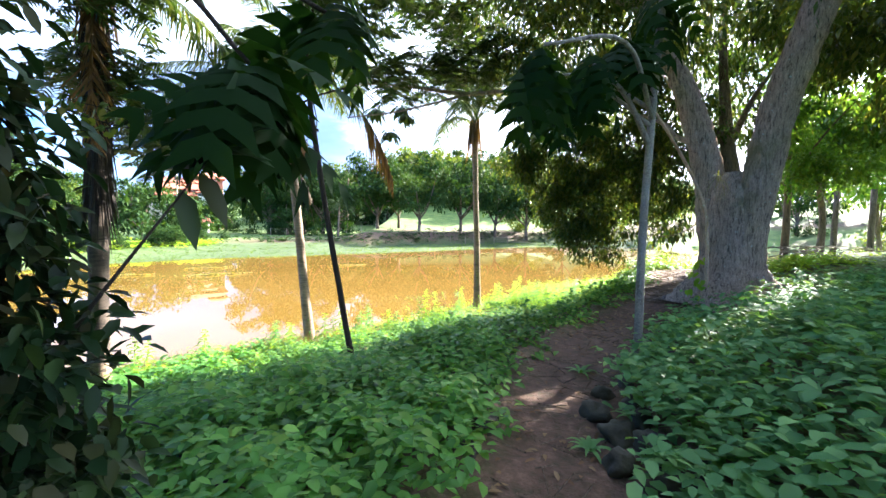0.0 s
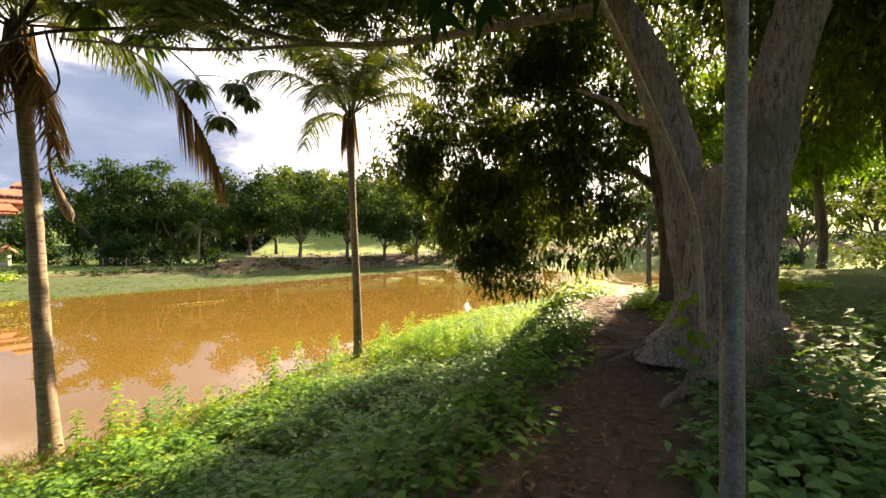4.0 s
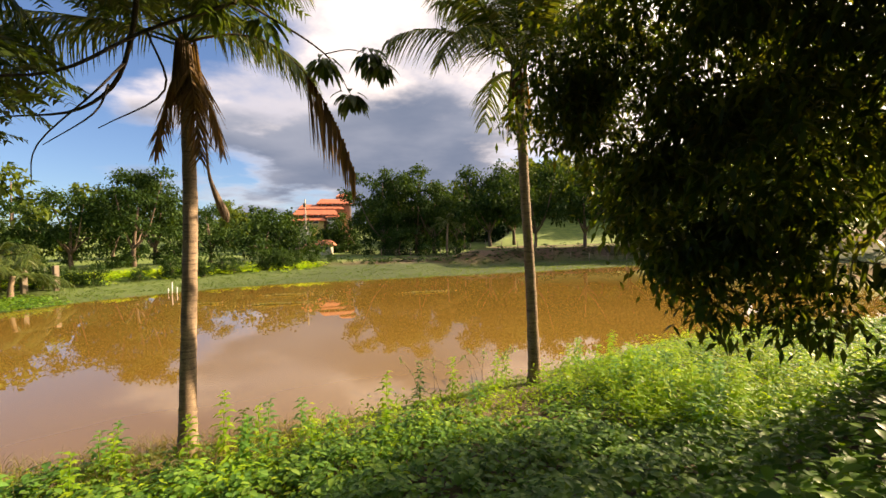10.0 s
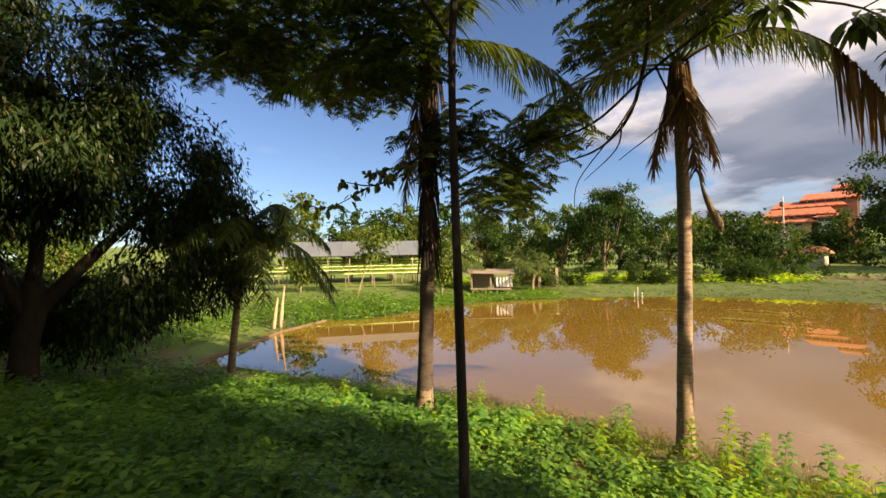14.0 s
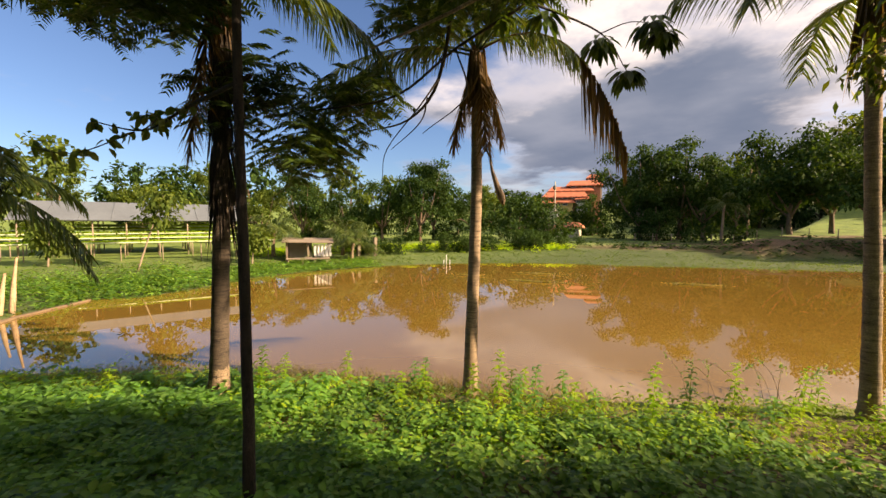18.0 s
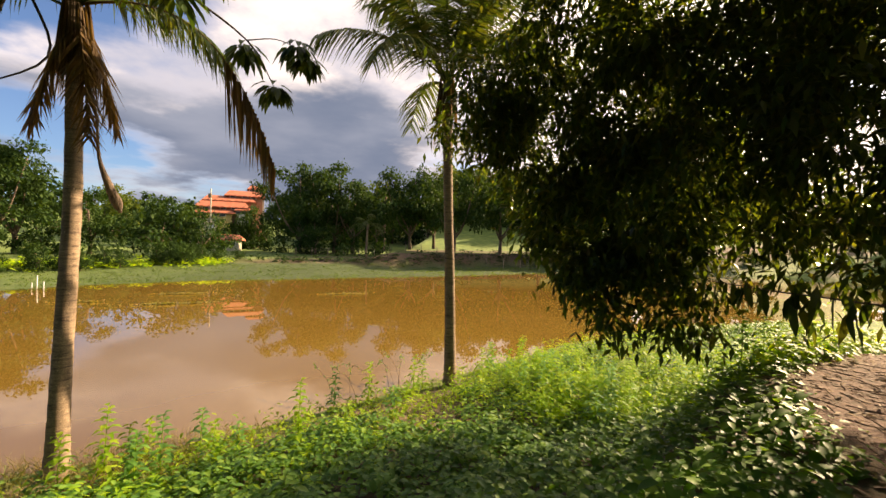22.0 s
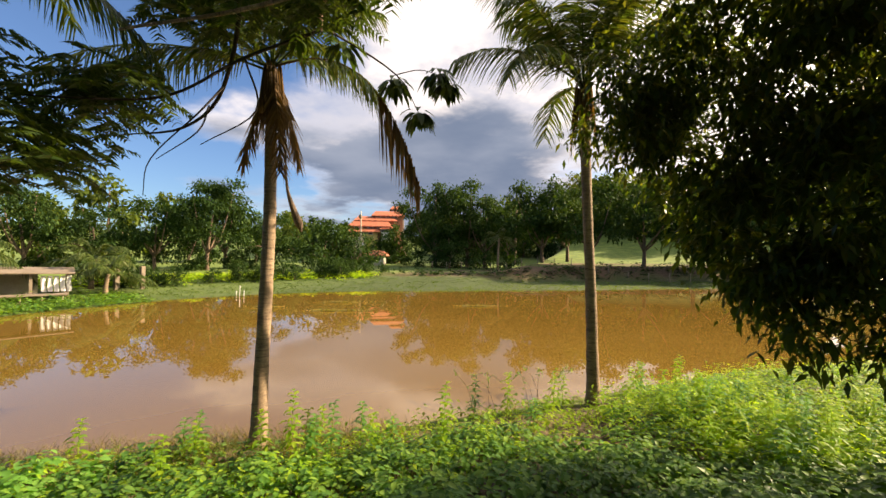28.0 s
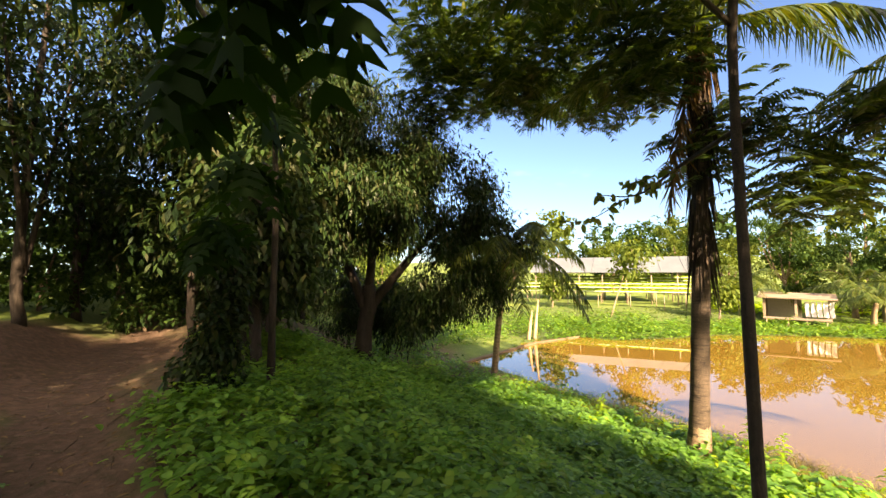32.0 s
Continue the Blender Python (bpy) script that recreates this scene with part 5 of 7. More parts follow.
mango = tree("mango_tree", (MX, MY, mz + 0.1),
     [[(MX, MY, mz, 0.36), (MX, MY, mz + 0.4, 0.27), (MX - 0.02, MY + 0.02, mz + 1.2, 0.24), (MX - 0.1, MY + 0.15, mz + 2.1, 0.25), (MX - 0.05, MY + 0.1, mz + 2.6, 0.18)],
      [(MX - 0.1, MY + 0.1, mz + 1.8, 0.17), (MX - 0.4, MY + 0.9, mz + 2.9, 0.14), (MX - 0.9, MY + 1.9, mz + 4.2, 0.09), (MX - 1.2, MY + 2.6, mz + 5.2, 0.04)],
      [(MX, MY, mz + 1.9, 0.17), (MX + 0.2, MY - 0.5, mz + 3.2, 0.14), (MX + 0.6, MY - 1.2, mz + 4.8, 0.09), (MX + 0.6, MY - 1.8, mz + 6.5, 0.04)],
      [(MX - 0.05, MY + 0.1, mz + 2.2, 0.15), (MX - 0.2, MY + 0.2, mz + 4.0, 0.12), (MX - 0.3, MY + 0.3, mz + 6.5, 0.06), (MX - 0.3, MY + 0.3, mz + 8, 0.03)]],
     MANGO_BLOBS,
     M_BARK_SHADED, M_LEAF_MANGO, "spreading mango tree with dense drooping leaves, darkened as in shade", 5600, 9, 0.17, 0.05, 61, hang=1.0, spread=0.2, shell=0.45, sides=16, flute=0.35)
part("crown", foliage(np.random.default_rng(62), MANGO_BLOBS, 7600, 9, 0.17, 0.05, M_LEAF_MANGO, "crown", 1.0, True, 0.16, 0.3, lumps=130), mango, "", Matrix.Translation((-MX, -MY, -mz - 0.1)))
# thicket beyond the path's bend, coloured dark as shaded, its canopy closing overhead
for i, (x, y, h, r, low) in enumerate(((-5.2, -4.2, 10.0, 2.6, 0.24), (-2.4, -5.6, 10.5, 2.8, 0.28), (-7.6, -5.6, 9.5, 2.6, 0.2), (0.2, -7.0, 10, 2.8, 0.3), (-4.6, -1.9, 7.5, 1.7, 0.3), (-10.8, -6.8, 8.5, 2.6, 0.2), (-3.6, -0.5, 4.6, 1.0, 0.3), (-6.4, -2.8, 6.6, 1.8, 0.25), (-13.5, -7.5, 8, 2.6, 0.2), (-4.4, -7.5, 9, 2.6, 0.25))):
    zz = ground_z(x, y)
    tree("thicket_tree", (x, y, zz), [[(x, y, zz - 0.1, 0.12), (x + 0.1, y, zz + 1.6, 0.09), (x - 0.1, y + 0.2, zz + h * 0.8, 0.03)], [(x, y, zz + 1.2, 0.06), (x + 0.9, y + 0.7, zz + h * 0.6, 0.02)], [(x, y, zz + 1.0, 0.06), (x - 0.9, y - 0.4, zz + h * 0.6, 0.02)]],
         [(x, y, zz + h * 0.62, r, r, h * 0.36), (x + r * 0.5, y + r * 0.4, zz + h * (low + 0.16), r * 0.7, r * 0.7, h * 0.18), (x - r * 0.5, y - r * 0.2, zz + h * (low + 0.12), r * 0.7, r * 0.7, h * 0.2)],
         M_BARK_SHADED, M_LEAF_MANGO, "undergrowth tree beyond the bend of the path, darkened as in shade", 1150, 7, 0.20, 0.08, 70 + i, group="thicket", spread=0.2, shell=0.25, sides=8, lumps=60)
# added tree, mostly out of view, its crown placed to shade bend and mango
sx_, sy_ = 5.9, 0.7
sz_ = ground_z(sx_, sy_)
tree("added_shade_tree", (sx_, sy_, sz_), [[(sx_, sy_, sz_ - 0.1, 0.30), (sx_, sy_, sz_ + 1.5, 0.22), (sx_ - 0.3, sy_, 5.0, 0.18), (sx_ - 0.8, sy_ + 0.1, 8.0, 0.08)],
      [(sx_ - 0.3, sy_, 5.0, 0.13), (3.4, 0.9, 6.8, 0.10), (1.0, 1.0, 7.8, 0.07), (-1.6, 2.0, 8.1, 0.05), (-3.4, 3.0, 8.3, 0.02)],
      [(sx_ - 0.2, sy_, 4.0, 0.10), (5.3, 2.0, 4.9, 0.07), (4.7, 3.2, 5.6, 0.03)],
      [(sx_ - 0.3, sy_, 5.4, 0.11), (4.0, -1.0, 7.0, 0.08), (1.8, -2.2, 8.2, 0.04)]],
     [(sx_ - 0.6, sy_, 8.4, 2.6, 2.6, 1.5), (2.4, 1.2, 8.2, 2.2, 2.0, 1.1), (-0.6, 0.9, 8.2, 2.2, 1.9, 1.0), (2.0, -2.2, 8.4, 2.0, 2.0, 1.2), (-2.6, 0.2, 8.0, 1.6, 1.6, 0.8), (-2.8, -3.2, 8.6, 2.0, 2.0, 0.9), (-1.2, -2.0, 7.2, 2.4, 2.0, 0.8), (4.6, 3.4, 5.5, 1.9, 1.8, 1.2), (-2.8, 3.9, 8.8, 2.2, 2.0, 0.8), (-4.4, 2.4, 8.1, 1.6, 1.6, 0.6)],
     M_BARK_DARK, M_LEAF_DARK, "added tall tree, mostly out of view, whose wide crown shades the path", 2700, 7, 0.19, 0.08, 99, spread=0.25, shell=0.2, sides=12)

# ---- ground cover ----
def scatter(rl, n, x0, x1, y0, y1, keep):
    """Points over a stretch of the plan, kept with the chance that keep gives."""
    x, y = rl.uniform(x0, x1, n), rl.uniform(y0, y1, n)
    k = rl.random(n) < keep(x, y)
    return x[k], y[k]


def rosettes(name, x, y, rl, per, hmin, hmax, length, width, mat, label, category="ground cover", spread=0.10, simple=False, grow=None):
    z = height(x, y)
    n = len(x)
    h = rl.uniform(hmin, hmax, n) * (1 if grow is None else grow(x, y))
    at = np.stack([x, y, z], 1)
    at = np.repeat(at, per, 0)
    at += np.stack([rl.normal(0, spread, n * per), rl.normal(0, spread, n * per), np.repeat(h, per) * rl.uniform(0.45, 1.0, n * per)], 1)
    a = rl.uniform(0, 2 * np.pi, n * per)
    out = np.stack([np.cos(a), np.sin(a), rl.uniform(-0.30, 0.25, n * per)], 1)
    L = length * rl.uniform(0.6, 1.25, n * per)
    up = np.array([0, 0, 1.0]) + rl.normal(0, 0.18, (n * per, 3))
    me = leaves(name, at, out, up, L, L * width / length, mat, simple)
    return tagged(new(name, me), label, category, kind="stuff")


def blades(name, x, y, rl, per, length, width, mat, label, spread=0.05, lean=0.5, bend=0.5, segs=3):
    z = height(x, y)
    n = len(x) * per
    at = np.repeat(np.stack([x, y, z], 1), per, 0) + np.stack([rl.normal(0, spread, n), rl.normal(0, spread, n), np.full(n, -0.02)], 1)
    a = rl.uniform(0, 2 * np.pi, n)
    out = np.stack([np.cos(a) * lean, np.sin(a) * lean, np.ones(n)], 1) + rl.normal(0, 0.15, (n, 3))
    me = strips(name, at, out, length * rl.uniform(0.55, 1.3, n), width, mat, bend, segs, rl)
    return tagged(new(name, me), label, "grass", kind="stuff")


rl = np.random.default_rng(91)
off_track = lambda x, y, a=0.5, b2=0.85: sstep(track_dist(x, y) + 0.12 * wob(x, y, 2.3), a, b2)
bank = lambda x, y: off_track(x, y) * sstep(shore_dist(x, y), 1.0, 2.2) * (1 - sstep(0.75 * x - 0.66 * (y - 16.5), 9.2, 9.8)) * (1 - 0.75 * sstep(np.hypot(x - 2.5, y - 6), 8, 16))
clump = lambda x, y: np.clip(0.5 + 0.32 * wob(x, y, 2.7) + 0.28 * wob(y + 3, x, 6.3), 0.10, 1.3)
x, y = scatter(rl, 17000, -5, 8, -1, 13.5, bank)
rosettes("bank_herbs", x, y, rl, 6, 0.12, 0.50, 0.115, 0.074, M_LEAF_HERB, "low broad-leaved green herbs covering the bank", grow=clump)
# same herbs further west, in a lighter leaf colour to lift their shade
x, y = scatter(rl, 9000, -9.5, -4.5, -4, 11, bank)
rosettes("bank_herbs", x, y, rl, 6, 0.12, 0.58, 0.16, 0.095, M_LEAF_FRESH, "low broad-leaved green herbs covering the bank", grow=clump)
x, y = scatter(rl, 5000, -15, -9.5, -4, 11, bank)
rosettes("bank_herbs", x, y, rl, 6, 0.10, 0.48, 0.17, 0.09, M_LEAF_FRESH, "low broad-leaved green herbs covering the bank", simple=True, grow=clump)
far_on = lambda x, y: off_track(x, y) * sstep(shore_dist(x, y), 0.6, 1.6) * (1 - sstep(0.75 * x - 0.66 * (y - 16.5), 10.5, 12))
x, y = scatter(rl, 9000, 2, 17, 12, 30, far_on)
rosettes("bank_herbs", x, y, rl, 6, 0.10, 0.42, 0.14, 0.08, M_LEAF_HERB, "low broad-leaved green herbs covering the bank", simple=True, grow=clump)
fringe = lambda x, y: (np.hypot(x + 3.6, y - 11.3) > 0.75) * (np.hypot(x + 6.2, y - 7.2) > 0.7) * (np.hypot(x - 1.55, y - 16.2) > 0.5) * sstep(shore_dist(x, y), 0.15, 0.7) * (1 - sstep(shore_dist(x, y), 1.8, 4.4)) * sstep(0.75 * x - 0.66 * (y - 16.5), -2, 0.2)
x, y = scatter(rl, 12000, -12, 9, 3, 25, fringe)
rosettes("shore_weeds", x, y, rl, 7, 0.12, 0.58, 0.11, 0.045, M_LEAF_LIME, "tangled light green weeds fringing the water", simple=False, grow=clump, spread=0.12)
# larger leaves on the upper side of the path
upper = lambda x, y: off_track(x, y, 0.45, 0.7) * sstep(0.75 * x - 0.66 * (y - 16.5), 9.4, 9.9) * (1 - sstep(x, 6.5, 9)) * (0.25 + 0.75 * (1 - sstep(y, 5.2, 6.5)))  * sstep(np.hypot(x - TBX, y - TBY), 0.7, 1.2)
x, y = scatter(rl, 11500, 0.6, 9, -3.5, 8, lambda x, y: upper(x, y) * sstep(y + 0.5 * wob(x, y, 1.3), -3.2, -0.6))
rosettes("broad_herbs", x, y, rl, 7, 0.12, 0.52, 0.105, 0.07, M_LEAF_TARO, "knee-high broad-leaved plants on the upper side of the path", spread=0.12)
# sunlit weeds along the slope ahead
ahead = lambda x, y: off_track(x, y, 0.45, 0.8) * np.exp(-((x - 6.4) ** 2 + (y - 14.0) ** 2) / 14.0) * sstep(shore_dist(x, y), 0.6, 1.5) * sstep(x * 0.58 + y * 0.81, 12.5, 13.2)
x, y = scatter(rl, 11000, 1.5, 12, 10, 20, ahead)
rosettes("slope_weeds", x, y, rl, 7, 0.20, 0.95, 0.12, 0.04, M_LEAF_LIME, "light green feathery weeds on the slope", grow=lambda x, y: clump(x, y) * (1 - 0.6 * sstep(x * 0.75 - 0.66 * (y - 16.5), 8.2, 8.9)))
x, y = scatter(rl, 5200, -4.6, 0.7, 0.4, 8.5, lambda x, y: off_track(x, y, 0.5, 0.8) * sstep(shore_dist(x, y), 3, 5))
rosettes("bank_herbs", x, y, rl, 6, 0.12, 0.55, 0.10, 0.06, M_LEAF_FRESH, "bright light green herbs beside the path", grow=clump)
x, y = scatter(rl, 1500, 6.2, 9.5, 8.6, 13, lambda x, y: off_track(x, y, 0.5, 0.9))
rosettes("slope_weeds", x, y, rl, 6, 0.08, 0.40, 0.10, 0.06, M_LEAF_LIME, "yellow-green low weeds about the foot of the tree", grow=clump)
# grass among them and on to the water
shoreg = lambda x, y: sstep(shore_dist(x, y), 0.05, 0.6) * (1 - sstep(shore_dist(x, y), 2.2, 5.5)) * sstep(0.75 * x - 0.66 * (y - 16.5), -2, 0.2)
x, y = scatter(rl, 9000, -14, 14, -1, 30, shoreg)
blades("shore_grass", x, y, rl, 7, 0.45, 0.012, M_GRASS, "grass along the water's edge")
x, y = scatter(rl, 5200, -11, -1.5, 4, 13.5, lambda x, y: sstep(shore_dist(x, y), -0.6, 0.2) * (1 - sstep(shore_dist(x, y), 1.2, 2.6)))
blades("seeded_grass", x, y, rl, 6, 0.55, 0.007, M_REED, "thin straw-coloured seeding grass at the water's edge", 0.08, 0.4, 0.4)
lawn = lambda x, y: off_track(x, y, 0.4, 0.9) * sstep(0.75 * x - 0.66 * (y - 16.5), 9.6, 11)
x, y = scatter(rl, 5000, 5, 22, 3, 26, lawn)
blades("lawn_grass", x, y, rl, 5, 0.16, 0.012, M_GRASS, "short grass on the slope above the path", 0.1)
# far marsh
marsh = lambda x, y: sstep(shore_dist(x, y), -0.4, 0.5) * (1 - sstep(shore_dist(x, y), 8, 12)) * (1 - sstep(0.75 * x - 0.66 * (y - 16.5), -8, -3))
x, y = scatter(rl, 26000, -46, 30, -2, 84, marsh)
blades("marsh_weed", x, y, rl, 5, 0.42, 0.06, M_MARSH, "flat green water weeds along the far bank", 0.25, 0.9, 0.6, 2)
x, y = scatter(rl, 12000, -40, 12, 0, 60, lambda x, y: sstep(shore_dist(x, y), -2.4, -0.4) * (1 - sstep(shore_dist(x, y), 0.3, 1.0)) * (wob(x, y, 0.33) > 0.15) * (1 - sstep(0.75 * x - 0.66 * (y - 16.5), -10, -6)))
z_ = np.full(len(x), WATER_Z)
a_ = rl.uniform(0, 6.28, len(x))
tagged(new("floating_weed", leaves("floating_weed", np.stack([x, y, z_ + 0.02], 1), np.stack([np.cos(a_), np.sin(a_), 0.15 + 0 * a_], 1), (0, 0, 1), 0.30, 0.2, M_MARSH, True, 0.1, 0.05)), "floating green weeds on the pond", "water weed", kind="stuff")
# strips of drifted weed out on the water
rd = np.random.default_rng(58)
dw = []
for cx, cy, ln in ((-14.5, 26.5, 2.2), (-19.5, 25.5, 1.3), (-17.0, 30.0, 1.6), (-7.5, 33.0, 1.8)):
    n_ = int(ln * 130)
    u_, v_ = rd.normal(0, ln * 0.45, n_), rd.normal(0, 0.12, n_)
    dw.append(np.stack([cx + u_ * 0.85 - v_ * 0.5, cy + u_ * 0.5 + v_ * 0.85, np.full(n_, WATER_Z + 0.02)], 1))
dw = np.concatenate(dw)
a_ = rd.uniform(0, 6.28, len(dw))
tagged(new("drifting_weed", leaves("drifting_weed", dw, np.stack([np.cos(a_), np.sin(a_), rd.uniform(0, 0.9, len(dw))], 1), (0, 0, 1), rd.uniform(0.10, 0.24, len(dw)), 0.09, M_REED, True, 0.1, 0.05)), "thin strips of brownish weed drifting on the pond", "water weed", kind="stuff")
# fallen leaves on the track
x, y = scatter(rl, 24000, -4, 9.5, -5, 14, lambda x, y: (1 - sstep(track_dist(x, y), 0.5, 1.5)) * np.where(y > 5.8, 1.0, 0.28))
a_ = rl.uniform(0, 6.28, len(x))
tagged(new("fallen_leaves", leaves("fallen_leaves", np.stack([x, y, height(x, y) + 0.018], 1), np.stack([np.cos(a_), np.sin(a_), rl.normal(0.05, 0.12, len(x))], 1), (0, 0, 1), rl.uniform(0.04, 0.11, len(x)), 0.035, M_LITTER, False, 0.4, 0.1)), "dry brown fallen leaves and bits on the path", "leaf litter", kind="stuff")


def weed_plant(x, y, h, seed, label="tall light green leafy weed at the water's edge", group="weeds along the shore"):
    rw = np.random.default_rng(seed)
    z = ground_z(x, y)
    t = empty("tall_weed", (x, y, z), label, "weed", group)
    part("stem", tube("stem", [(0, 0, -0.03, 0.008), (0.02, 0, h * 0.5, 0.006), (0.03, 0.03, h, 0.003)], M_LEAF_LIME, 5, 3), t)
    n = int(h * 40)
    s = np.linspace(0.12, 1.0, n)
    a = np.arange(n) * 2.4
    at = np.stack([0.03 * s, 0.03 * s * s, h * s], 1) + rw.normal(0, 0.035, (n, 3)) * (1.1 - s)[:, None]
    out = np.stack([np.cos(a), np.sin(a), 0.25 + 0.5 * s], 1)
    part("foliage", leaves("leaves", at, out, (0, 0, 1), rw.uniform(0.16, 0.30, n) * (1.2 - 0.6 * s), 0.075, M_LEAF_LIME if seed % 3 else M_LEAF_FRESH, False, 0.25, 0.6), t)


for i, (x, y, h) in enumerate(((-0.5, 12.4, 1.15), (-2.2, 11.6, 0.95), (-2.9, 11.4, 1.1), (-3.3, 11.1, 0.8), (-4.6, 10.9, 0.7), (2.9, 15.5, 1.0), (3.6, 16.2, 0.8), (0.6, 14.2, 0.6), (1.8, 15.2, 0.6), (-7.4, 5.6, 0.7), (-1.4, 12.2, 0.6), (3.3, 16.8, 1.1))):
    weed_plant(x, y, h, 200 + i)
rw_ = np.random.default_rng(17)
wx, wy = scatter(rw_, 800, -6.5, 4.5, 8, 18.5, lambda x, y: sstep(shore_dist(x, y), 0.3, 0.6) * (1 - sstep(shore_dist(x, y), 1.6, 2.6)) * sstep(0.75 * x - 0.66 * (y - 16.5), -2, 0.2) * 0.15 * (0.25 + 0.75 * (wob(x, y, 0.9) > -0.1)))
for i, (x, y) in enumerate(zip(wx, wy)):
    weed_plant(x, y, rw_.uniform(0.5, 1.05), 300 + i)
wx, wy = scatter(rw_, 560, 3.2, 9.0, 11.3, 16.5, lambda x, y: off_track(x, y, 0.6, 0.9) * sstep(x * 0.58 + y * 0.81, 12.6, 13.2) * (1 - sstep(0.75 * x - 0.66 * (y - 16.5), 8.0, 8.6)) * 0.30)
for i, (x, y) in enumerate(zip(wx, wy)):
    weed_plant(x, y, rw_.uniform(0.45, 0.95), 600 + i, "bushy lime-green weed on the slope beyond the tree", "weeds on the slope")
# bare straggling stems leaning out over the water
for i in range(14):
    x, y = rw_.uniform(-1.0, 1.2), 0
    y = 15.0 + (x + 1.0) * 1.05 + rw_.uniform(-0.3, 0.2)
    z = ground_z(x, y)
    a, ln = radians(rw_.uniform(60, 170)), rw_.uniform(0.8, 1.5)
    st = empty("straggling_stem", (x, y, z), "thin brownish stem with a few small leaves leaning over the water", "weed", "stems over the water")
    sp_ = [(0, 0, -0.03, 0.006), (math.cos(a) * ln * 0.3, math.sin(a) * ln * 0.3, 0.45, 0.005), (math.cos(a) * ln * 0.7, math.sin(a) * ln * 0.7, 0.6, 0.004), (math.cos(a) * ln, math.sin(a) * ln, 0.5 + rw_.uniform(-0.1, 0.2), 0.002)]
    part("stem", tube("stem", sp_, M_BARK_DARK, 5, 4), st)
    q_ = smooth_line(sp_, 6)[6:, :3]
    q_ = q_[rw_.integers(0, len(q_), 14)]
    part("foliage", leaves("leaves", q_, rw_.normal(0, 0.7, (14, 3)), (0, 0, 1), rw_.uniform(0.05, 0.10, 14), 0.035, M_LEAF_HERB, False), st)


def rock(x, y, sx, sy, sz, seed, label):
    bm = bmesh.new()
    bmesh.ops.create_icosphere(bm, subdivisions=3, radius=1)
    for v in bm.verts:
        k = 1 + 0.55 * noise.noise(v.co * 1.3 + Vector((seed, 0, 0))) + 0.20 * abs(noise.noise(v.co * 2.6 + Vector((0, seed, 0)))) + 0.10 * noise.noise(v.co * 4 + Vector((seed, 3, 0)))
        v.co = Vector((v.co.x * sx * k, v.co.y * sy * k, v.co.z * sz * k))
    for f_ in bm.faces:
        f_.smooth = True
    me = bpy.data.meshes.new("rock")
    bm.to_mesh(me)
    bm.free()
    me.materials.append(M_ROCK)
    ob = tagged(new("rock", me), label, "rock", "rocks beside the path")
    ob.matrix_basis = pose(x, y, ground_z(x, y) + sz * 0.35, 0, 0, seed * 40)


rk = np.random.default_rng(6)
for i, (x, y, s) in enumerate(((0.36, 2.85, 0.12), (1.38, 2.75, 0.15), (1.34, 3.15, 0.14), (1.58, 3.55, 0.11), (1.22, 2.35, 0.13), (1.66, 2.95, 0.13), (1.52, 2.5, 0.14), (1.75, 3.3, 0.10), (1.40, 2.1, 0.14), (1.72, 2.2, 0.12), (1.9, 3.8, 0.10), (0.20, 2.5, 0.08))):
    rock(x, y, 0.72 * s * rk.uniform(1.1, 1.7), 0.72 * s * rk.uniform(0.8, 1.2), 0.8 * s * rk.uniform(0.6, 1.0), i + 1.0, "mossy dark stone edging the earth path")
for x, y, n, ln in ((1.10, 2.62, 12, 0.26), (1.45, 2.35, 14, 0.32), (1.62, 3.05, 10, 0.26), (1.60, 4.25, 9, 0.3), (1.85, 2.55, 12, 0.34)):
    sp = empty("spiky_plant", gpt(x, y), "small rosette plant with stiff grey-green leaves among stones", "plant", "rosette plants by the path")
    a = np.arange(n) * 2.4
    for k in range(n):
        part("leaf_blade", strips("blade", np.zeros((1, 3)), np.array([[math.cos(a[k]), math.sin(a[k]), 0.5 + 0.9 * k / n]]), ln * rk.uniform(0.8, 1.15), 0.05, M_LEAF_TARO, 0.5, 5), sp)


# ---- far bank ----
def far_tree(kind_seed, h, r, leaf, density=1.0, low=0.24, size=0.38):
    """A broad tree: trunk, limbs and a lumpy crown of leaf clumps; returns its meshes, foot at the origin."""
    rr = np.random.default_rng(kind_seed)
    stems = [[(0, 0, -0.3, 0.045 * h * 0.6), (0.1, 0, h * 0.2, 0.03 * h * 0.6), (rr.normal(0, 0.3), rr.normal(0, 0.3), h * 0.6, 0.015 * h * 0.6)]]
    blobs = [(0, 0, h * 0.64, r * 0.72, r * 0.72, h * 0.30)]
    for k in range(14):
        a = k * 2.4 + rr.uniform(-0.4, 0.4)
        q = rr.uniform(0.35, 0.78) * r
        z = h * rr.uniform(low, 0.86)
        s = rr.uniform(0.28, 0.46) * r
        blobs.append((q * math.cos(a), q * math.sin(a), z, s, s, s * 0.8))
        if k < 4:
            stems.append([(0, 0, h * 0.16 + 0.05 * h * k / 4, 0.012 * h), (q * 0.5 * math.cos(a), q * 0.5 * math.sin(a), h * 0.36, 0.009 * h), (q * math.cos(a), q * math.sin(a), z, 0.004 * h)])
    trunk = [tube("trunk", s, M_BARK_DARK, 7, 3, 0.1) for s in stems]
    n = int(600 * density)
    crown = foliage(rr, blobs, n, 7, size, size * 0.6, leaf, "crown", 0.3, True, 0.26, 0.5, lumps=70)
    return trunk, crown


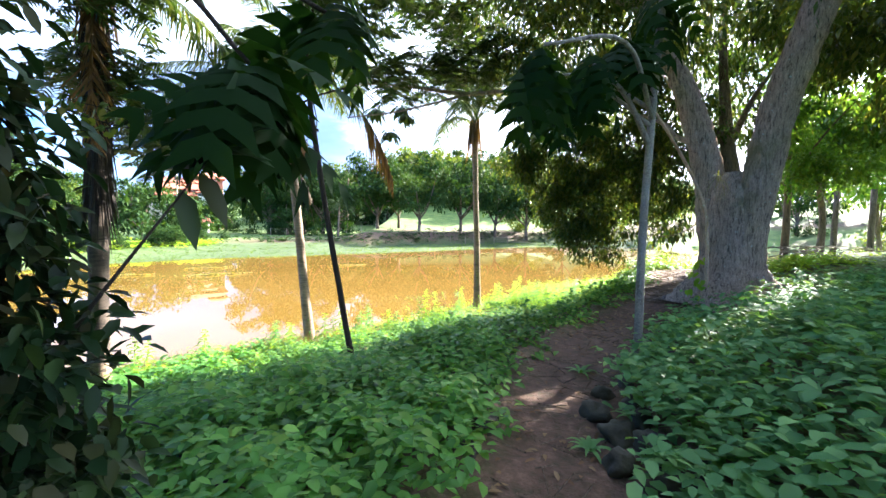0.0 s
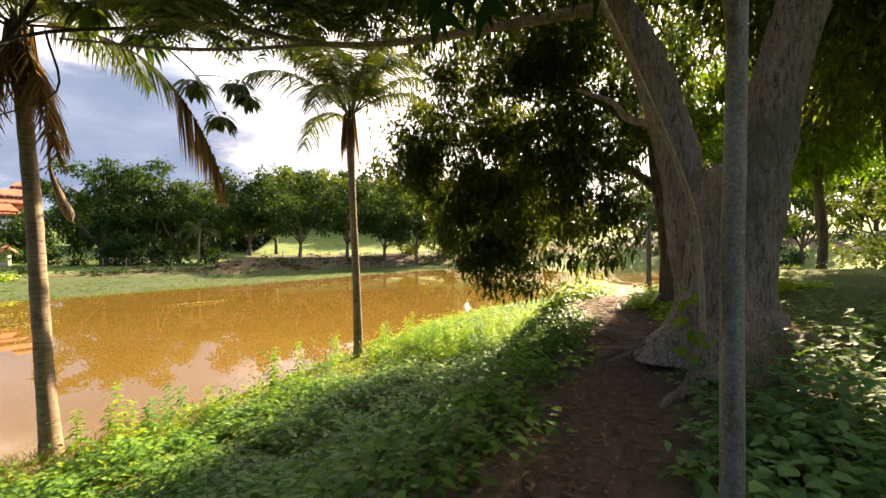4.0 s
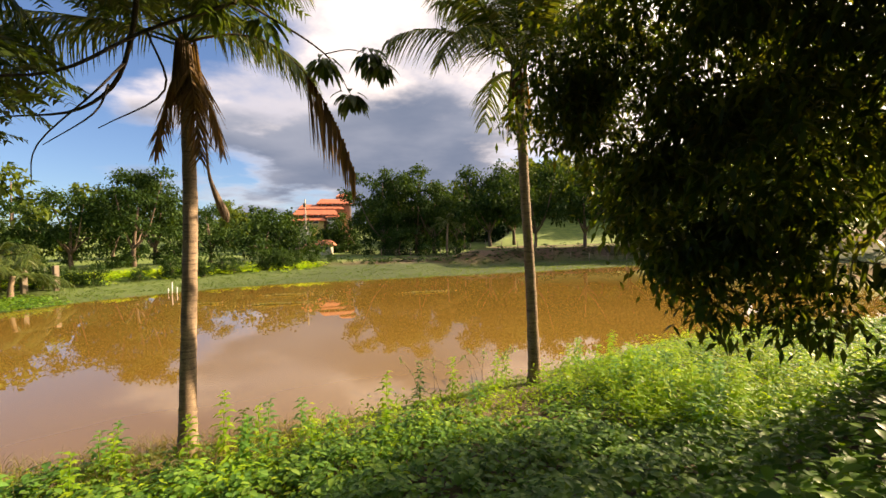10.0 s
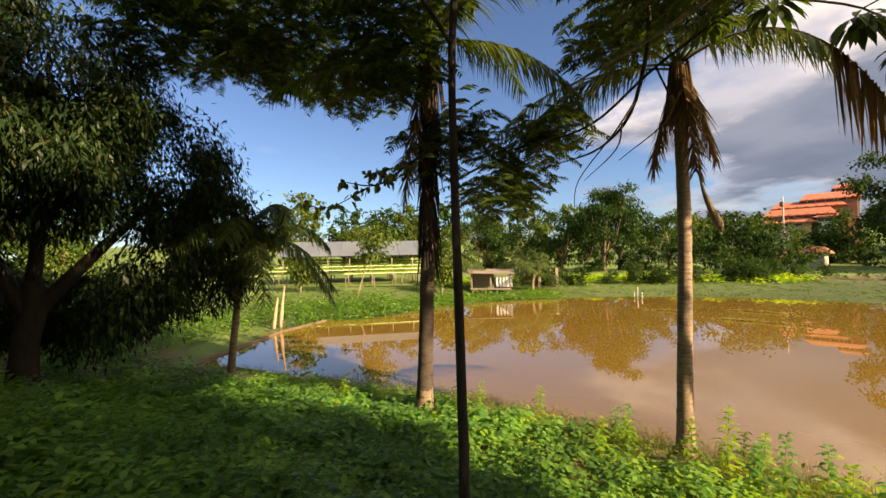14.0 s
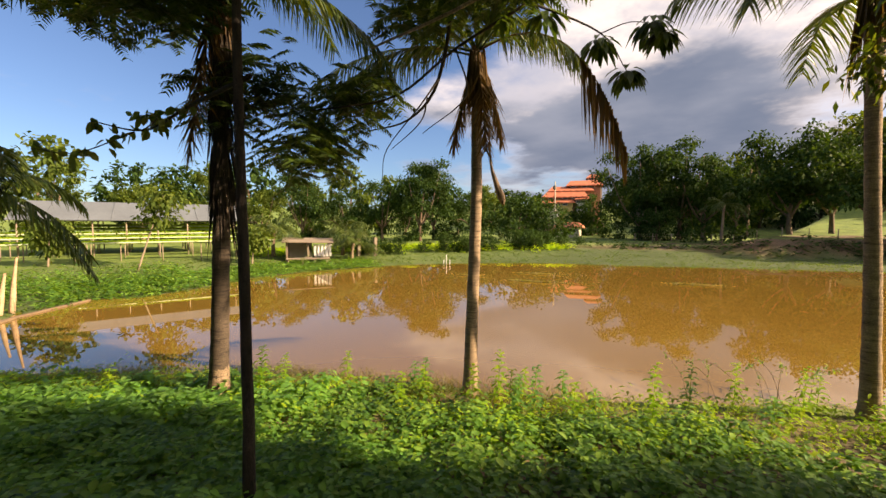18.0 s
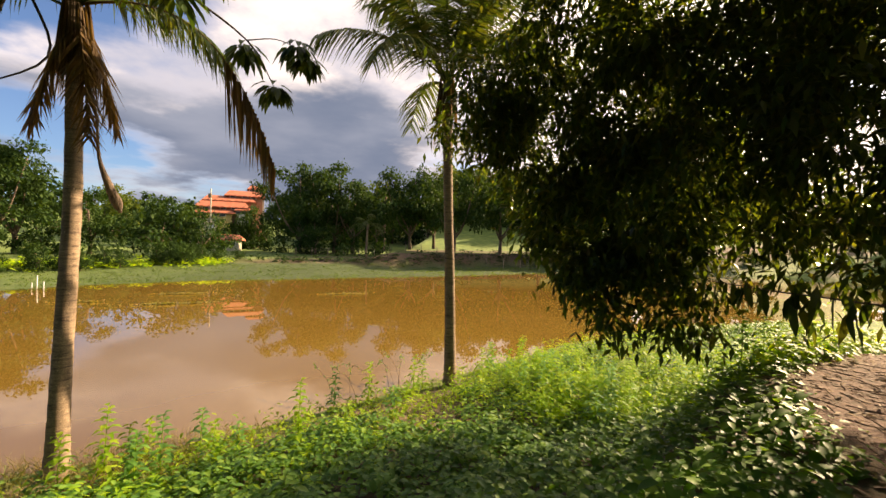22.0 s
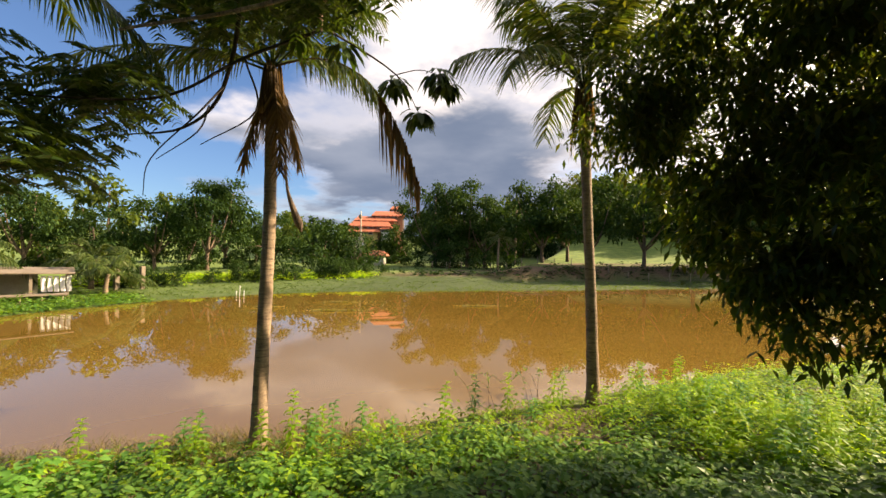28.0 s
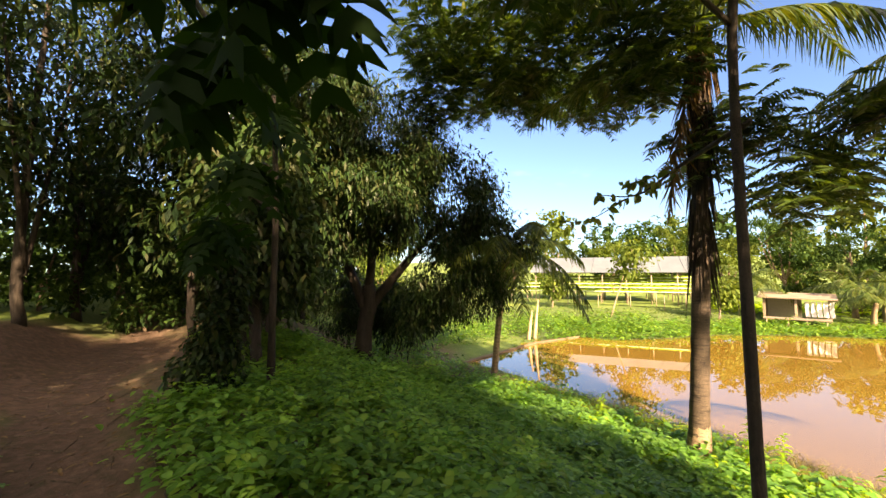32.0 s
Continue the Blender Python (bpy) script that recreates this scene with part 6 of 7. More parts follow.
def plant_tree(meshes, x, y, scale, yaw, label, name="broadleaf_tree", group="trees on the far bank", z=None):
    trunk, crown = meshes
    t = empty(name, pose(x, y, ground_z(x, y) if z is None else z, 0, 0, yaw), label, "tree", group)
    t.scale = (scale, scale, scale)
    for i, m in enumerate(trunk):
        part("trunk" if i == 0 else "limb", m, t)
    part("crown", crown, t)
    return t


KINDS = [far_tree(301, 10, 4.6, M_TREE_A, 1.7, 0.10, 0.30), far_tree(302, 9, 4.8, M_TREE_A, 1.5, 0.10, 0.30), far_tree(303, 8, 3.8, M_TREE_B, 1.2, 0.14, 0.30), far_tree(304, 10, 3.6, M_TREE_B, 1.2, 0.14, 0.30), far_tree(305, 5, 3.2, M_TREE_A, 0.55, 0.08, 0.34), far_tree(306, 7, 3.8, M_TREE_A, 1.2, 0.38, 0.28), far_tree(307, 10, 4.4, M_TREE_A, 0.34, 0.15, 0.62), far_tree(308, 10, 4.0, M_TREE_B, 0.34, 0.15, 0.62)]
FAR = [(-6, -7.2, 4, 0.45), (-8.4, -7.8, 4, 0.5), (-3.8, -8, 4, 0.5), (-1.5, -8.6, 4, 0.5), (-11, -9, 4, 0.6), (1, -9.5, 4, 0.6), (-13.5, -9.5, 4, 0.6), (-16, -6, 4, 0.5), (-7, -10, 1, 0.6), (-2, -11.5, 1, 0.6), (-12, -12, 1, 0.7),
       (-48.3, 41.3, 0, 1.2), (-52, 37, 1, 1.1), (-51, 46, 0, 1.25), (-46, 50, 1, 1.0), (-36.2, 49.1, 4, 1.35), (-33.5, 53, 4, 1.2), 
       (-29.3, 70.5, 0, 1.45), (-25.0, 74.4, 0, 1.55), (-32, 75.5, 1, 1.35), (-21.5, 74, 1, 1.6), (-11.5, 74.5, 5, 1.9), (-8.2, 79, 5, 1.9), (-4, 73, 5, 1.75), (3.5, 75, 5, 1.9), (10, 74.5, 5, 1.8), (16, 76, 5, 1.9), (-26, 69.0, 1, 0.95), (17, 82, 2, 1.3), (24, 80, 0, 1.2), (32, 78, 1, 1.2), (42, 76, 0, 1.3),
       (-24.3, 98, 0, 1.4), (-16, 120, 1, 1.5), (-4, 122, 2, 1.5), (5, 119, 0, 1.4), (14, 122, 3, 1.5), (-31, 104, 2, 1.4), (24, 118, 1, 1.4), (-61, 97, 1, 0.8), (-66, 94, 4, 1.2), (-66, 84, 2, 1.0), 
       (-62, 8, 2, 1.0), (-60, 16, 3, 1.1), (-57, 21, 2, 1.0), (-64, 0, 3, 1.0), (-58, 27, 0, 1.0), (-55, 32, 1, 0.95), (-70, -8, 2, 1.1), (-60, -14, 0, 1.1), (-45, -22, 2, 1.0), (-30, -14, 2, 0.7), (-24, -9, 3, 0.6), (-33, -24, 0, 1.0), (-20, -16, 2, 0.8), (-16, -11, 4, 0.8),
       (36, 30, 2, 0.9), (30, 18, 2, 0.8), (26, 9, 3, 0.9), (19, 5, 2, 0.75), (40, 20, 0, 1.0), (60, 42, 0, 1.1), (66, 54, 1, 1.1), (58, 66, 0, 1.1), (48, 12, 1, 1.1), (22, -3, 0, 0.9), (14, -2, 1, 0.7), (70, 30, 1, 1.0)]
LAB = ["tall dense dark green tree on the far bank", "broad rounded dark green tree on the far bank", "open olive-green tree with light foliage", "tall olive-green tree with light foliage", "low dense dark green bushy tree", "small open-crowned tree by the far fence", "dark tree on the far hillside", "olive-green tree on the far hillside"]
rf_ = np.random.default_rng(77)
for k in range(46):
    FAR.append((-62 + 2.9 * k + rf_.normal(0, 2), 128 + rf_.uniform(-4, 34) - 0.004 * (2.9 * k - 60) ** 2, int(rf_.integers(6, 8)), rf_.uniform(1.1, 1.7)))
for k in range(16):
    FAR.append((-38 + 4.6 * k + rf_.normal(0, 1.5), 122 + rf_.uniform(-4, 6), int(rf_.integers(6, 8)), rf_.uniform(1.3, 1.8)))
for k in range(16):
    FAR.append((-112 + 3.4 * k + rf_.normal(0, 2), 100 - 1.5 * k + rf_.uniform(0, 24), int(rf_.integers(6, 8)), rf_.uniform(0.9, 1.4)))
for k in range(14):
    FAR.append((-74 + rf_.normal(0, 4), -12 + 6 * k + rf_.normal(0, 2), int(rf_.integers(6, 8)), rf_.uniform(1.0, 1.5)))
for k in range(15):
    FAR.append((-30 + rf_.uniform(0, 30), -10 - rf_.uniform(2, 14), 4, rf_.uniform(0.7, 1.2)))
for k in range(16):
    u = k / 15
    FAR.append((-37 + 9 * u + rf_.normal(0, 0.8), 25 + 26 * u + rf_.normal(0, 0.8), 4, rf_.uniform(0.22, 0.5)))
for k in range(15):
    u = k / 14
    FAR.append((72 + 14 * math.sin(3.1 * u) + rf_.normal(0, 2), 84 - 92 * u + rf_.normal(0, 2), int(rf_.integers(6, 8)), rf_.uniform(1.2, 1.8)))
for i, (x, y, k, s) in enumerate(FAR):
    plant_tree(KINDS[k], x, y, s, i * 77 % 360, LAB[k])

for i, (x, y, h, s) in enumerate(((-17.0, 67.2, 5.0, 1.05), (-37.5, 17.0, 2.6, 1.15), (-33.4, 23.0, 1.6, 1.1), (-36.5, 23.5, 2.4, 1.15), (-22, 96, 13, 1.0), (-64, 90, 8, 0.8))):
    z = ground_z(x, y)
    palm("far_palm", [(x, y, z - 0.2, 0.22), (x + 0.1, y, z + h * 0.5, 0.15), (x + 0.2, y + 0.1, z + h, 0.15)], ring_fronds(13, 80 + i, lo=5, hi=70), "palm with arching fronds on the far bank", 90 + i, 3.4 * s, group="palms on the far bank", leaflet=0.8, sides=8, rings=0.0)


# fence along the far dyke
def fence(pts, step, h, label):
    f = empty("post_fence", gpt(*pts[0]), label, "fence")
    inv = Matrix.Translation(-Vector(gpt(*pts[0])))
    tops = []
    for a, b2 in zip(pts, pts[1:]):
        n = max(1, int(math.hypot(b2[0] - a[0], b2[1] - a[1]) / step))
        for k in range(n):
            x, y = a[0] + (b2[0] - a[0]) * k / n, a[1] + (b2[1] - a[1]) * k / n
            z = ground_z(x, y)
            part("post", tube("post", [(x, y, z - 0.2, 0.06), (x + 0.02, y, z + h, 0.05)], M_WOOD, 6, 1), f, "", inv)
            tops.append((x, y, z))
    for u in (0.35, 0.65, 0.92):
        part("wire", tube("wire", [(x, y, z + h * u, 0.008) for x, y, z in tops], M_WOOD, 4, 1), f, "", inv)


fence([(-27, 64.5), (-18, 67), (-6, 67.5), (4, 67), (14, 71)], 2.2, 1.2, "weathered post and wire fence along the far dyke")


# red-roofed houses on the slope
def house(x, y, z, yaw, w, dp, h, label, roof_rise=1.3, wall=None):
    t = empty("house", pose(x, y, z, 0, 0, yaw), label, "house", "houses on the slope")
    part("wall", box("wall", -w / 2, -dp / 2, ground_z(x, y) - z - 0.3, w / 2, dp / 2, h, wall or M_WALL, 0.03), t)
    ov = 0.6
    v = [(-w / 2 - ov, -dp / 2 - ov, h - 0.1), (w / 2 + ov, -dp / 2 - ov, h - 0.1), (w / 2 + ov, dp / 2 + ov, h - 0.1), (-w / 2 - ov, dp / 2 + ov, h - 0.1), (-w / 2 + dp * 0.06, 0, h + roof_rise), (w / 2 - dp * 0.06, 0, h + roof_rise)]
    v += [(p[0], p[1], p[2] - 0.16) for p in v]
    fc = [(0, 1, 5, 4), (1, 2, 5), (2, 3, 4, 5), (3, 0, 4), (6, 10, 11, 7), (7, 11, 8), (8, 11, 10, 9), (9, 10, 6), (0, 6, 7, 1), (1, 7, 8, 2), (2, 8, 9, 3), (3, 9, 6, 0)]
    rf = part("roof", mesh_of("roof", v, fc, M_ROOF), t, "red clay tile roof")
    for k in range(7):
        u = -w / 2 + (k + 0.5) * w / 7
        part("tile_row", box("row", u - 0.06, -dp / 2 - ov, h - 0.08, u + 0.06, -dp / 2 - ov + 0.35, h + 0.08, M_ROOF), rf)
    for k in range(3):
        u = -w / 2 + (k + 0.5 + 0.2 * (k % 2)) * w / 3.4
        wi = part("window", box("window", u - 0.6, -dp / 2 - 0.05, h * 0.42, u + 0.6, -dp / 2 + 0.1, h * 0.82, M_WHITE), t)
        part("pane", box("pane", u - 0.48, -dp / 2 - 0.07, h * 0.46, u + 0.48, -dp / 2 - 0.04, h * 0.78, M_GLASS), wi)
    return t


house(-53.0, 96.2, 11.8, 34, 3.0, 3, 1.1, "small upper house with a red tile roof on the slope", 0.8)
house(-52.6, 91.0, 9.7, 34, 6.8, 6, 0.9, "upper terrace with a red tile roof on the slope", 1.3, M_BRICK)
house(-53.8, 87.5, 8.4, 34, 8.8, 4.6, 0.9, "terraced house with a long red tile roof", 1.1, M_BRICK)
house(-53.2, 84.6, 6.9, 34, 8.6, 4.4, 0.9, "terraced house with an overhanging red tile roof", 1.25, M_BRICK)
house(-53.2, 82.0, 5.2, 34, 6.2, 3, 1.3, "yellow-walled house with a low red tile roof", 0.7, M_YELLOW)
house(-49.0, 85.2, 5.6, 34, 2.6, 3, 1.6, "small white-walled house beside the terraces", 0.4, M_WHITE)
gw = empty("garden_wall", pose(-53.6, 79.6, ground_z(-53.6, 79.6), 0, 0, 34), "grey plastered wall below the houses", "wall")
part("wall_panel", box("wall", -2.6, -0.15, -0.3, 2.2, 0.15, 5.7, M_WALL, 0.02), gw)
part("coping", box("coping", -2.7, -0.22, 5.7, 2.3, 0.22, 5.85, M_CONC, 0.02), gw)
dish = empty("satellite_dish", pose(-51.6, 79.2, 3.4, 0, 0, 20), "pale round satellite dish on a pole below the houses", "satellite dish")
part("reflector", mesh_of("dish", [(0, 0, 0)] + [(0.55 * math.cos(a * 0.524), -0.16, 0.55 * math.sin(a * 0.524)) for a in range(12)] + [(0, 0.05, 0)] + [(0.55 * math.cos(a * 0.524), -0.11, 0.55 * math.sin(a * 0.524)) for a in range(12)],
     [(0, 1 + a, 1 + (a + 1) % 12) for a in range(12)] + [(13, 14 + (a + 1) % 12, 14 + a) for a in range(12)] + [(1 + a, 14 + a, 14 + (a + 1) % 12, 1 + (a + 1) % 12) for a in range(12)], M_WHITE, True), dish)
part("pole", rod("pole", (0, 0.05, ground_z(-51.6, 79.2) - 3.5), (0, 0.05, 0), 0.05, M_CONC), dish)
for i, (x, y, s) in enumerate(((-49, 77.5, 0.55), (-46.5, 78, 0.5), (-52.5, 79.5, 0.6), (-56.5, 82.5, 0.7), (-48.0, 84.5, 0.75), (-59, 90, 0.9), (-50.5, 79.5, 0.5), (-56, 93.5, 1.15), (-51, 94, 1.1), (-60.5, 95, 1.2), (-49.6, 80.0, 0.8), (-46.4, 82, 1.25), (-44.6, 81.8, 1.7), (-47.5, 79.5, 1.0), (-50.4, 77.2, 0.6))):
    plant_tree(KINDS[4], x, y, s, i * 60, "low bushy tree in the garden below the houses", group="garden trees")
house(-43.0, 71.5, -0.6, 25, 4, 3, 1.9, "small brick hut with a red roof among the trees", 0.8)
pl = empty("utility_pole", gpt(-45.2, 70.1), "pale concrete utility pole by the houses", "utility pole")
part("pole", tube("pole", [(0, 0, -0.3, 0.15), (0, 0, 10.4, 0.10)], M_WALL, 8, 2), pl)
part("transformer", box("transformer", -0.25, -0.35, 8.9, 0.25, 0.0, 9.6, M_CONC, 0.04), pl)

# shed by the pond
sh = empty("open_shed", pose(-34.9, 19.4, ground_z(-34.9, 19.4), 0, 0, 68.5), "small open shed of weathered boards with washing hung beside it", "shed")
for u in (-1.8, 0.0, 1.8):
    for v_ in (-1.0, 1.0):
        part("post", box("post", u - 0.08, v_ - 0.08, -0.2, u + 0.08, v_ + 0.08, 1.9 if v_ > 0 else 1.65, M_CONC, 0.01), sh)
part("back_wall", box("wall", -1.8, 0.94, 0, 0.3, 1.05, 1.8, M_WALL), sh, "stained plaster wall")
part("side_wall", box("wall", -1.88, -0.9, 0, -1.8, 0.9, 1.6, M_WOOD), sh)
part("roof", mesh_of("roof", [(-2.2, -1.4, 1.66), (2.2, -1.4, 1.56), (2.2, 1.4, 1.86), (-2.2, 1.4, 1.96), (-2.2, -1.4, 1.74), (2.2, -1.4, 1.64), (2.2, 1.4, 1.94), (-2.2, 1.4, 2.04)], [(3, 2, 1, 0), (4, 5, 6, 7), (0, 1, 5, 4), (1, 2, 6, 5), (2, 3, 7, 6), (3, 0, 4, 7)], M_CONC), sh, "sagging grey roof")
for k in range(5):
    u = 0.5 + 0.32 * k
    cl = tagged(new("hung_cloth", mesh_of("cloth", [(u + 0.25 * i / 4 - 0.03 * math.sin(j), -1.12 + 0.05 * math.sin(i * 2.1 + k + j), 1.45 - j * 0.27) for j in range(5) for i in range(5)], [(j * 5 + i, j * 5 + i + 1, j * 5 + i + 6, j * 5 + i + 5) for j in range(4) for i in range(4)], M_CLOTH, True)), "white cloth hanging to dry at the shed", "cloth", "washing at the shed")
    cl.matrix_basis = sh.matrix_basis
dk = empty("wooden_platform", pose(-33.4, 19.0, ground_z(-33.4, 19.0), 0, 0, 68.5), "low plank platform on stakes by the shed", "platform")
part("deck", box("deck", -2.0, -0.7, 0.35, 1.6, 0.5, 0.43, M_CONC), dk)
for u in (-1.8, -0.6, 0.4, 1.4):
    part("stake", rod("stake", (u, -0.6, -0.4), (u, -0.6, 0.36), 0.05, M_WOOD), dk)
for x, y in ((-35.2, 24.6), (-35.0, 26.4)):
    cp = tagged(new("concrete_post", box("post", -0.16, -0.16, -0.3, 0.16, 0.16, 1.9, M_CONC, 0.02)), "upright grey concrete post beyond the pond", "post", "posts by the garden")
    cp.matrix_basis = Matrix.Translation(gpt(x, y))

# greenhouse with rows of growing troughs
gh = empty("greenhouse", pose(-44.5, 7.5, -0.30, 0, 0, 87), "open-sided greenhouse with grey sheet roof over plant troughs", "greenhouse")
for k in range(8):
    u = -7.5 + 15 * k / 7
    for v_ in (-4.2, 0, 4.2):
        part("post", rod("post", (u, v_, -0.9), (u, v_, 3.9 if v_ == 0 else 2.3), 0.06, M_WOOD), gh)
part("roof_panel", mesh_of("roof", [(-8, -4.6, 2.3), (8, -4.6, 2.3), (8, 0, 3.9), (-8, 0, 3.9), (-8, -4.6, 2.36), (8, -4.6, 2.36), (8, 0, 3.96), (-8, 0, 3.96)], [(3, 2, 1, 0), (4, 5, 6, 7), (0, 1, 5, 4), (1, 2, 6, 5), (3, 0, 4, 7), (2, 3, 7, 6)], M_TIN), gh)
part("roof_panel", mesh_of("roof", [(-8, 4.6, 2.3), (8, 4.6, 2.3), (8, 0.02, 3.9), (-8, 0.02, 3.9), (-8, 4.6, 2.36), (8, 4.6, 2.36), (8, 0.02, 3.96), (-8, 0.02, 3.96)], [(0, 1, 2, 3), (7, 6, 5, 4), (4, 5, 1, 0), (5, 6, 2, 1), (7, 4, 0, 3), (6, 7, 3, 2)], M_TIN), gh)
for k in range(9):
    u = -8 + 2 * k
    part("roof_rib", rod("rib", (u, -4.62, 2.37), (u, 0, 3.97), 0.025, M_TIN), gh)
for r_ in range(5):
    v_ = -8.0 + 2.4 * r_
    ln = 8.5 if r_ else 9.5
    tr = empty("plant_trough", gh.matrix_basis @ pose(0, v_, -0.05 + 0.30 * r_), "long pale raised trough full of green seedlings", "planter", "growing troughs")
    part("channel", box("channel", -ln, -0.3, 0.62, ln, 0.3, 0.72, M_TROUGH, 0.02), tr)
    for k in range(8):
        u = -ln + 0.4 + (2 * ln - 0.8) * k / 7
        part("leg", rod("leg", (u, 0, -1.1 - 0.30 * r_), (u, 0, 0.56), 0.04, M_WOOD), tr)
    n = 1500
    at = np.stack([rl.uniform(-ln, ln, n), rl.uniform(-0.25, 0.25, n), np.full(n, 0.72)], 1)
    part("seedling_strip", leaves("seedling_strip", at, rl.normal(0, 0.6, (n, 3)) + np.array([0, 0, 0.8]), (0, 0.5, 0.5), 0.22, 0.14, M_LEAF_LIME, True), tr)

# garden bed and rough plants on the far left bank
x, y = scatter(rl, 5000, -42, -26, 15, 48, lambda x, y: np.exp(-((shore_dist(x, y) - 11) / 2.0) ** 2))
rosettes("garden_rows", x, y, rl, 5, 0.15, 0.55, 0.4, 0.22, M_LEAF_LIME, "low light green garden plants along the far bank", spread=0.25, simple=True)
x, y = scatter(rl, 5200, -34, -12, -9, 9, lambda x, y: np.exp(-((shore_dist(x, y) - 4) / 3.0) ** 2) * sstep(shore_dist(x, y), 0.9, 2.4))
rosettes("rough_weeds", x, y, rl, 6, 0.1, 0.9, 0.26, 0.10, M_LEAF_HERB, "rough waist-high weeds behind the bank's corner", spread=0.22, simple=True)
x, y = scatter(rl, 5200, -34, -20, 3, 24, lambda x, y: sstep(shore_dist(x, y), 0.1, 0.7) * (1 - sstep(shore_dist(x, y), 3.5, 6.0)))
rosettes("shore_plants", x, y, rl, 6, 0.20, 0.75, 0.22, 0.13, M_LEAF_HERB, "thick leafy green plants along the western shore", spread=0.18, simple=True, grow=clump)
# low kerb of earth and concrete along the pond's corner
kb = empty("bank_edging", (-17, 0.2, WATER_Z), "low earth-stained edging at the pond's corner", "kerb")
kl = [(-13.2, 0.10), (-14.9, 0.52), (-16.5, 1.10), (-18.6, 1.80), (-20.5, 2.50), (-22.0, 3.50), (-23.6, 4.55)]
for a, b2 in zip(kl, kl[1:]):
    m_ = ((a[0] + b2[0]) / 2, (a[1] + b2[1]) / 2)
    ln = math.hypot(b2[0] - a[0], b2[1] - a[1]) / 2
    part("slab", box("slab", -ln - 0.02, -0.09, -0.35, ln + 0.02, 0.09, 0.07, M_KERB, 0.03), kb, "", Matrix.Translation((17, -0.2, 0)) @ pose(m_[0], m_[1], 0, 0, 0, math.degrees(math.atan2(b2[1] - a[1], b2[0] - a[0]))))
# dry stump posts
for x, y, h in ((-21.7, 2.2, 2.3), (-21.35, 1.9, 1.7)):
    z = ground_z(x, y)
    tagged(new("dead_stem", tube("dead_stem", [(x, y, z - 0.1, 0.11), (x + 0.06, y + 0.12, z + h * 0.5, 0.08), (x + 0.08, y + 0.25, z + h, 0.04)], M_LIANA, 9, 4, 0.3)), "pale dry stump standing by the bank", "stump", "dry stumps")
for x, y in ((17.2, 17.5), (18.3, 17.0), (15.0, 19.0)):
    z = ground_z(x, y)
    tagged(new("wooden_post", tube("wooden_post", [(x, y, z - 0.1, 0.13), (x, y, z + 3.5, 0.11)], M_BARK_DARK, 8, 3, 0.1)), "brown slender tree stem beyond the slope", "post", "stems on the slope")
# sticks at the water's edge
sk = empty("stake_group", (-27.0, 29.4, WATER_Z), "thin stakes standing in the shallows", "stake")
for dx, hh in ((0, 0.9), (0.5, 0.5), (-0.4, 0.4)):
    part("stake", rod("stake", (dx, 0, -0.3), (dx + 0.05, 0, hh), 0.03, M_WHITE), sk)

bp = empty("brush_pile", gpt(10.6, 11.6), "heap of dry cut branches lying on the slope", "brush pile")
rb = np.random.default_rng(15)
for k in range(60):
    a, ln = rb.normal(0.9, 0.5), rb.uniform(0.6, 1.6)
    x, y, z = rb.normal(0, 0.9), rb.normal(0, 0.5), rb.uniform(0.02, 0.42)
    part("stick", tube("stick", [(x - math.cos(a) * ln / 2, y - math.sin(a) * ln / 2, z, 0.014), (x, y, z + rb.uniform(0, 0.1), 0.013), (x + math.cos(a) * ln / 2, y + math.sin(a) * ln / 2, z + rb.normal(0, 0.08), 0.006)], M_WOOD, 5, 2), bp)
tv, tf_ = [], []
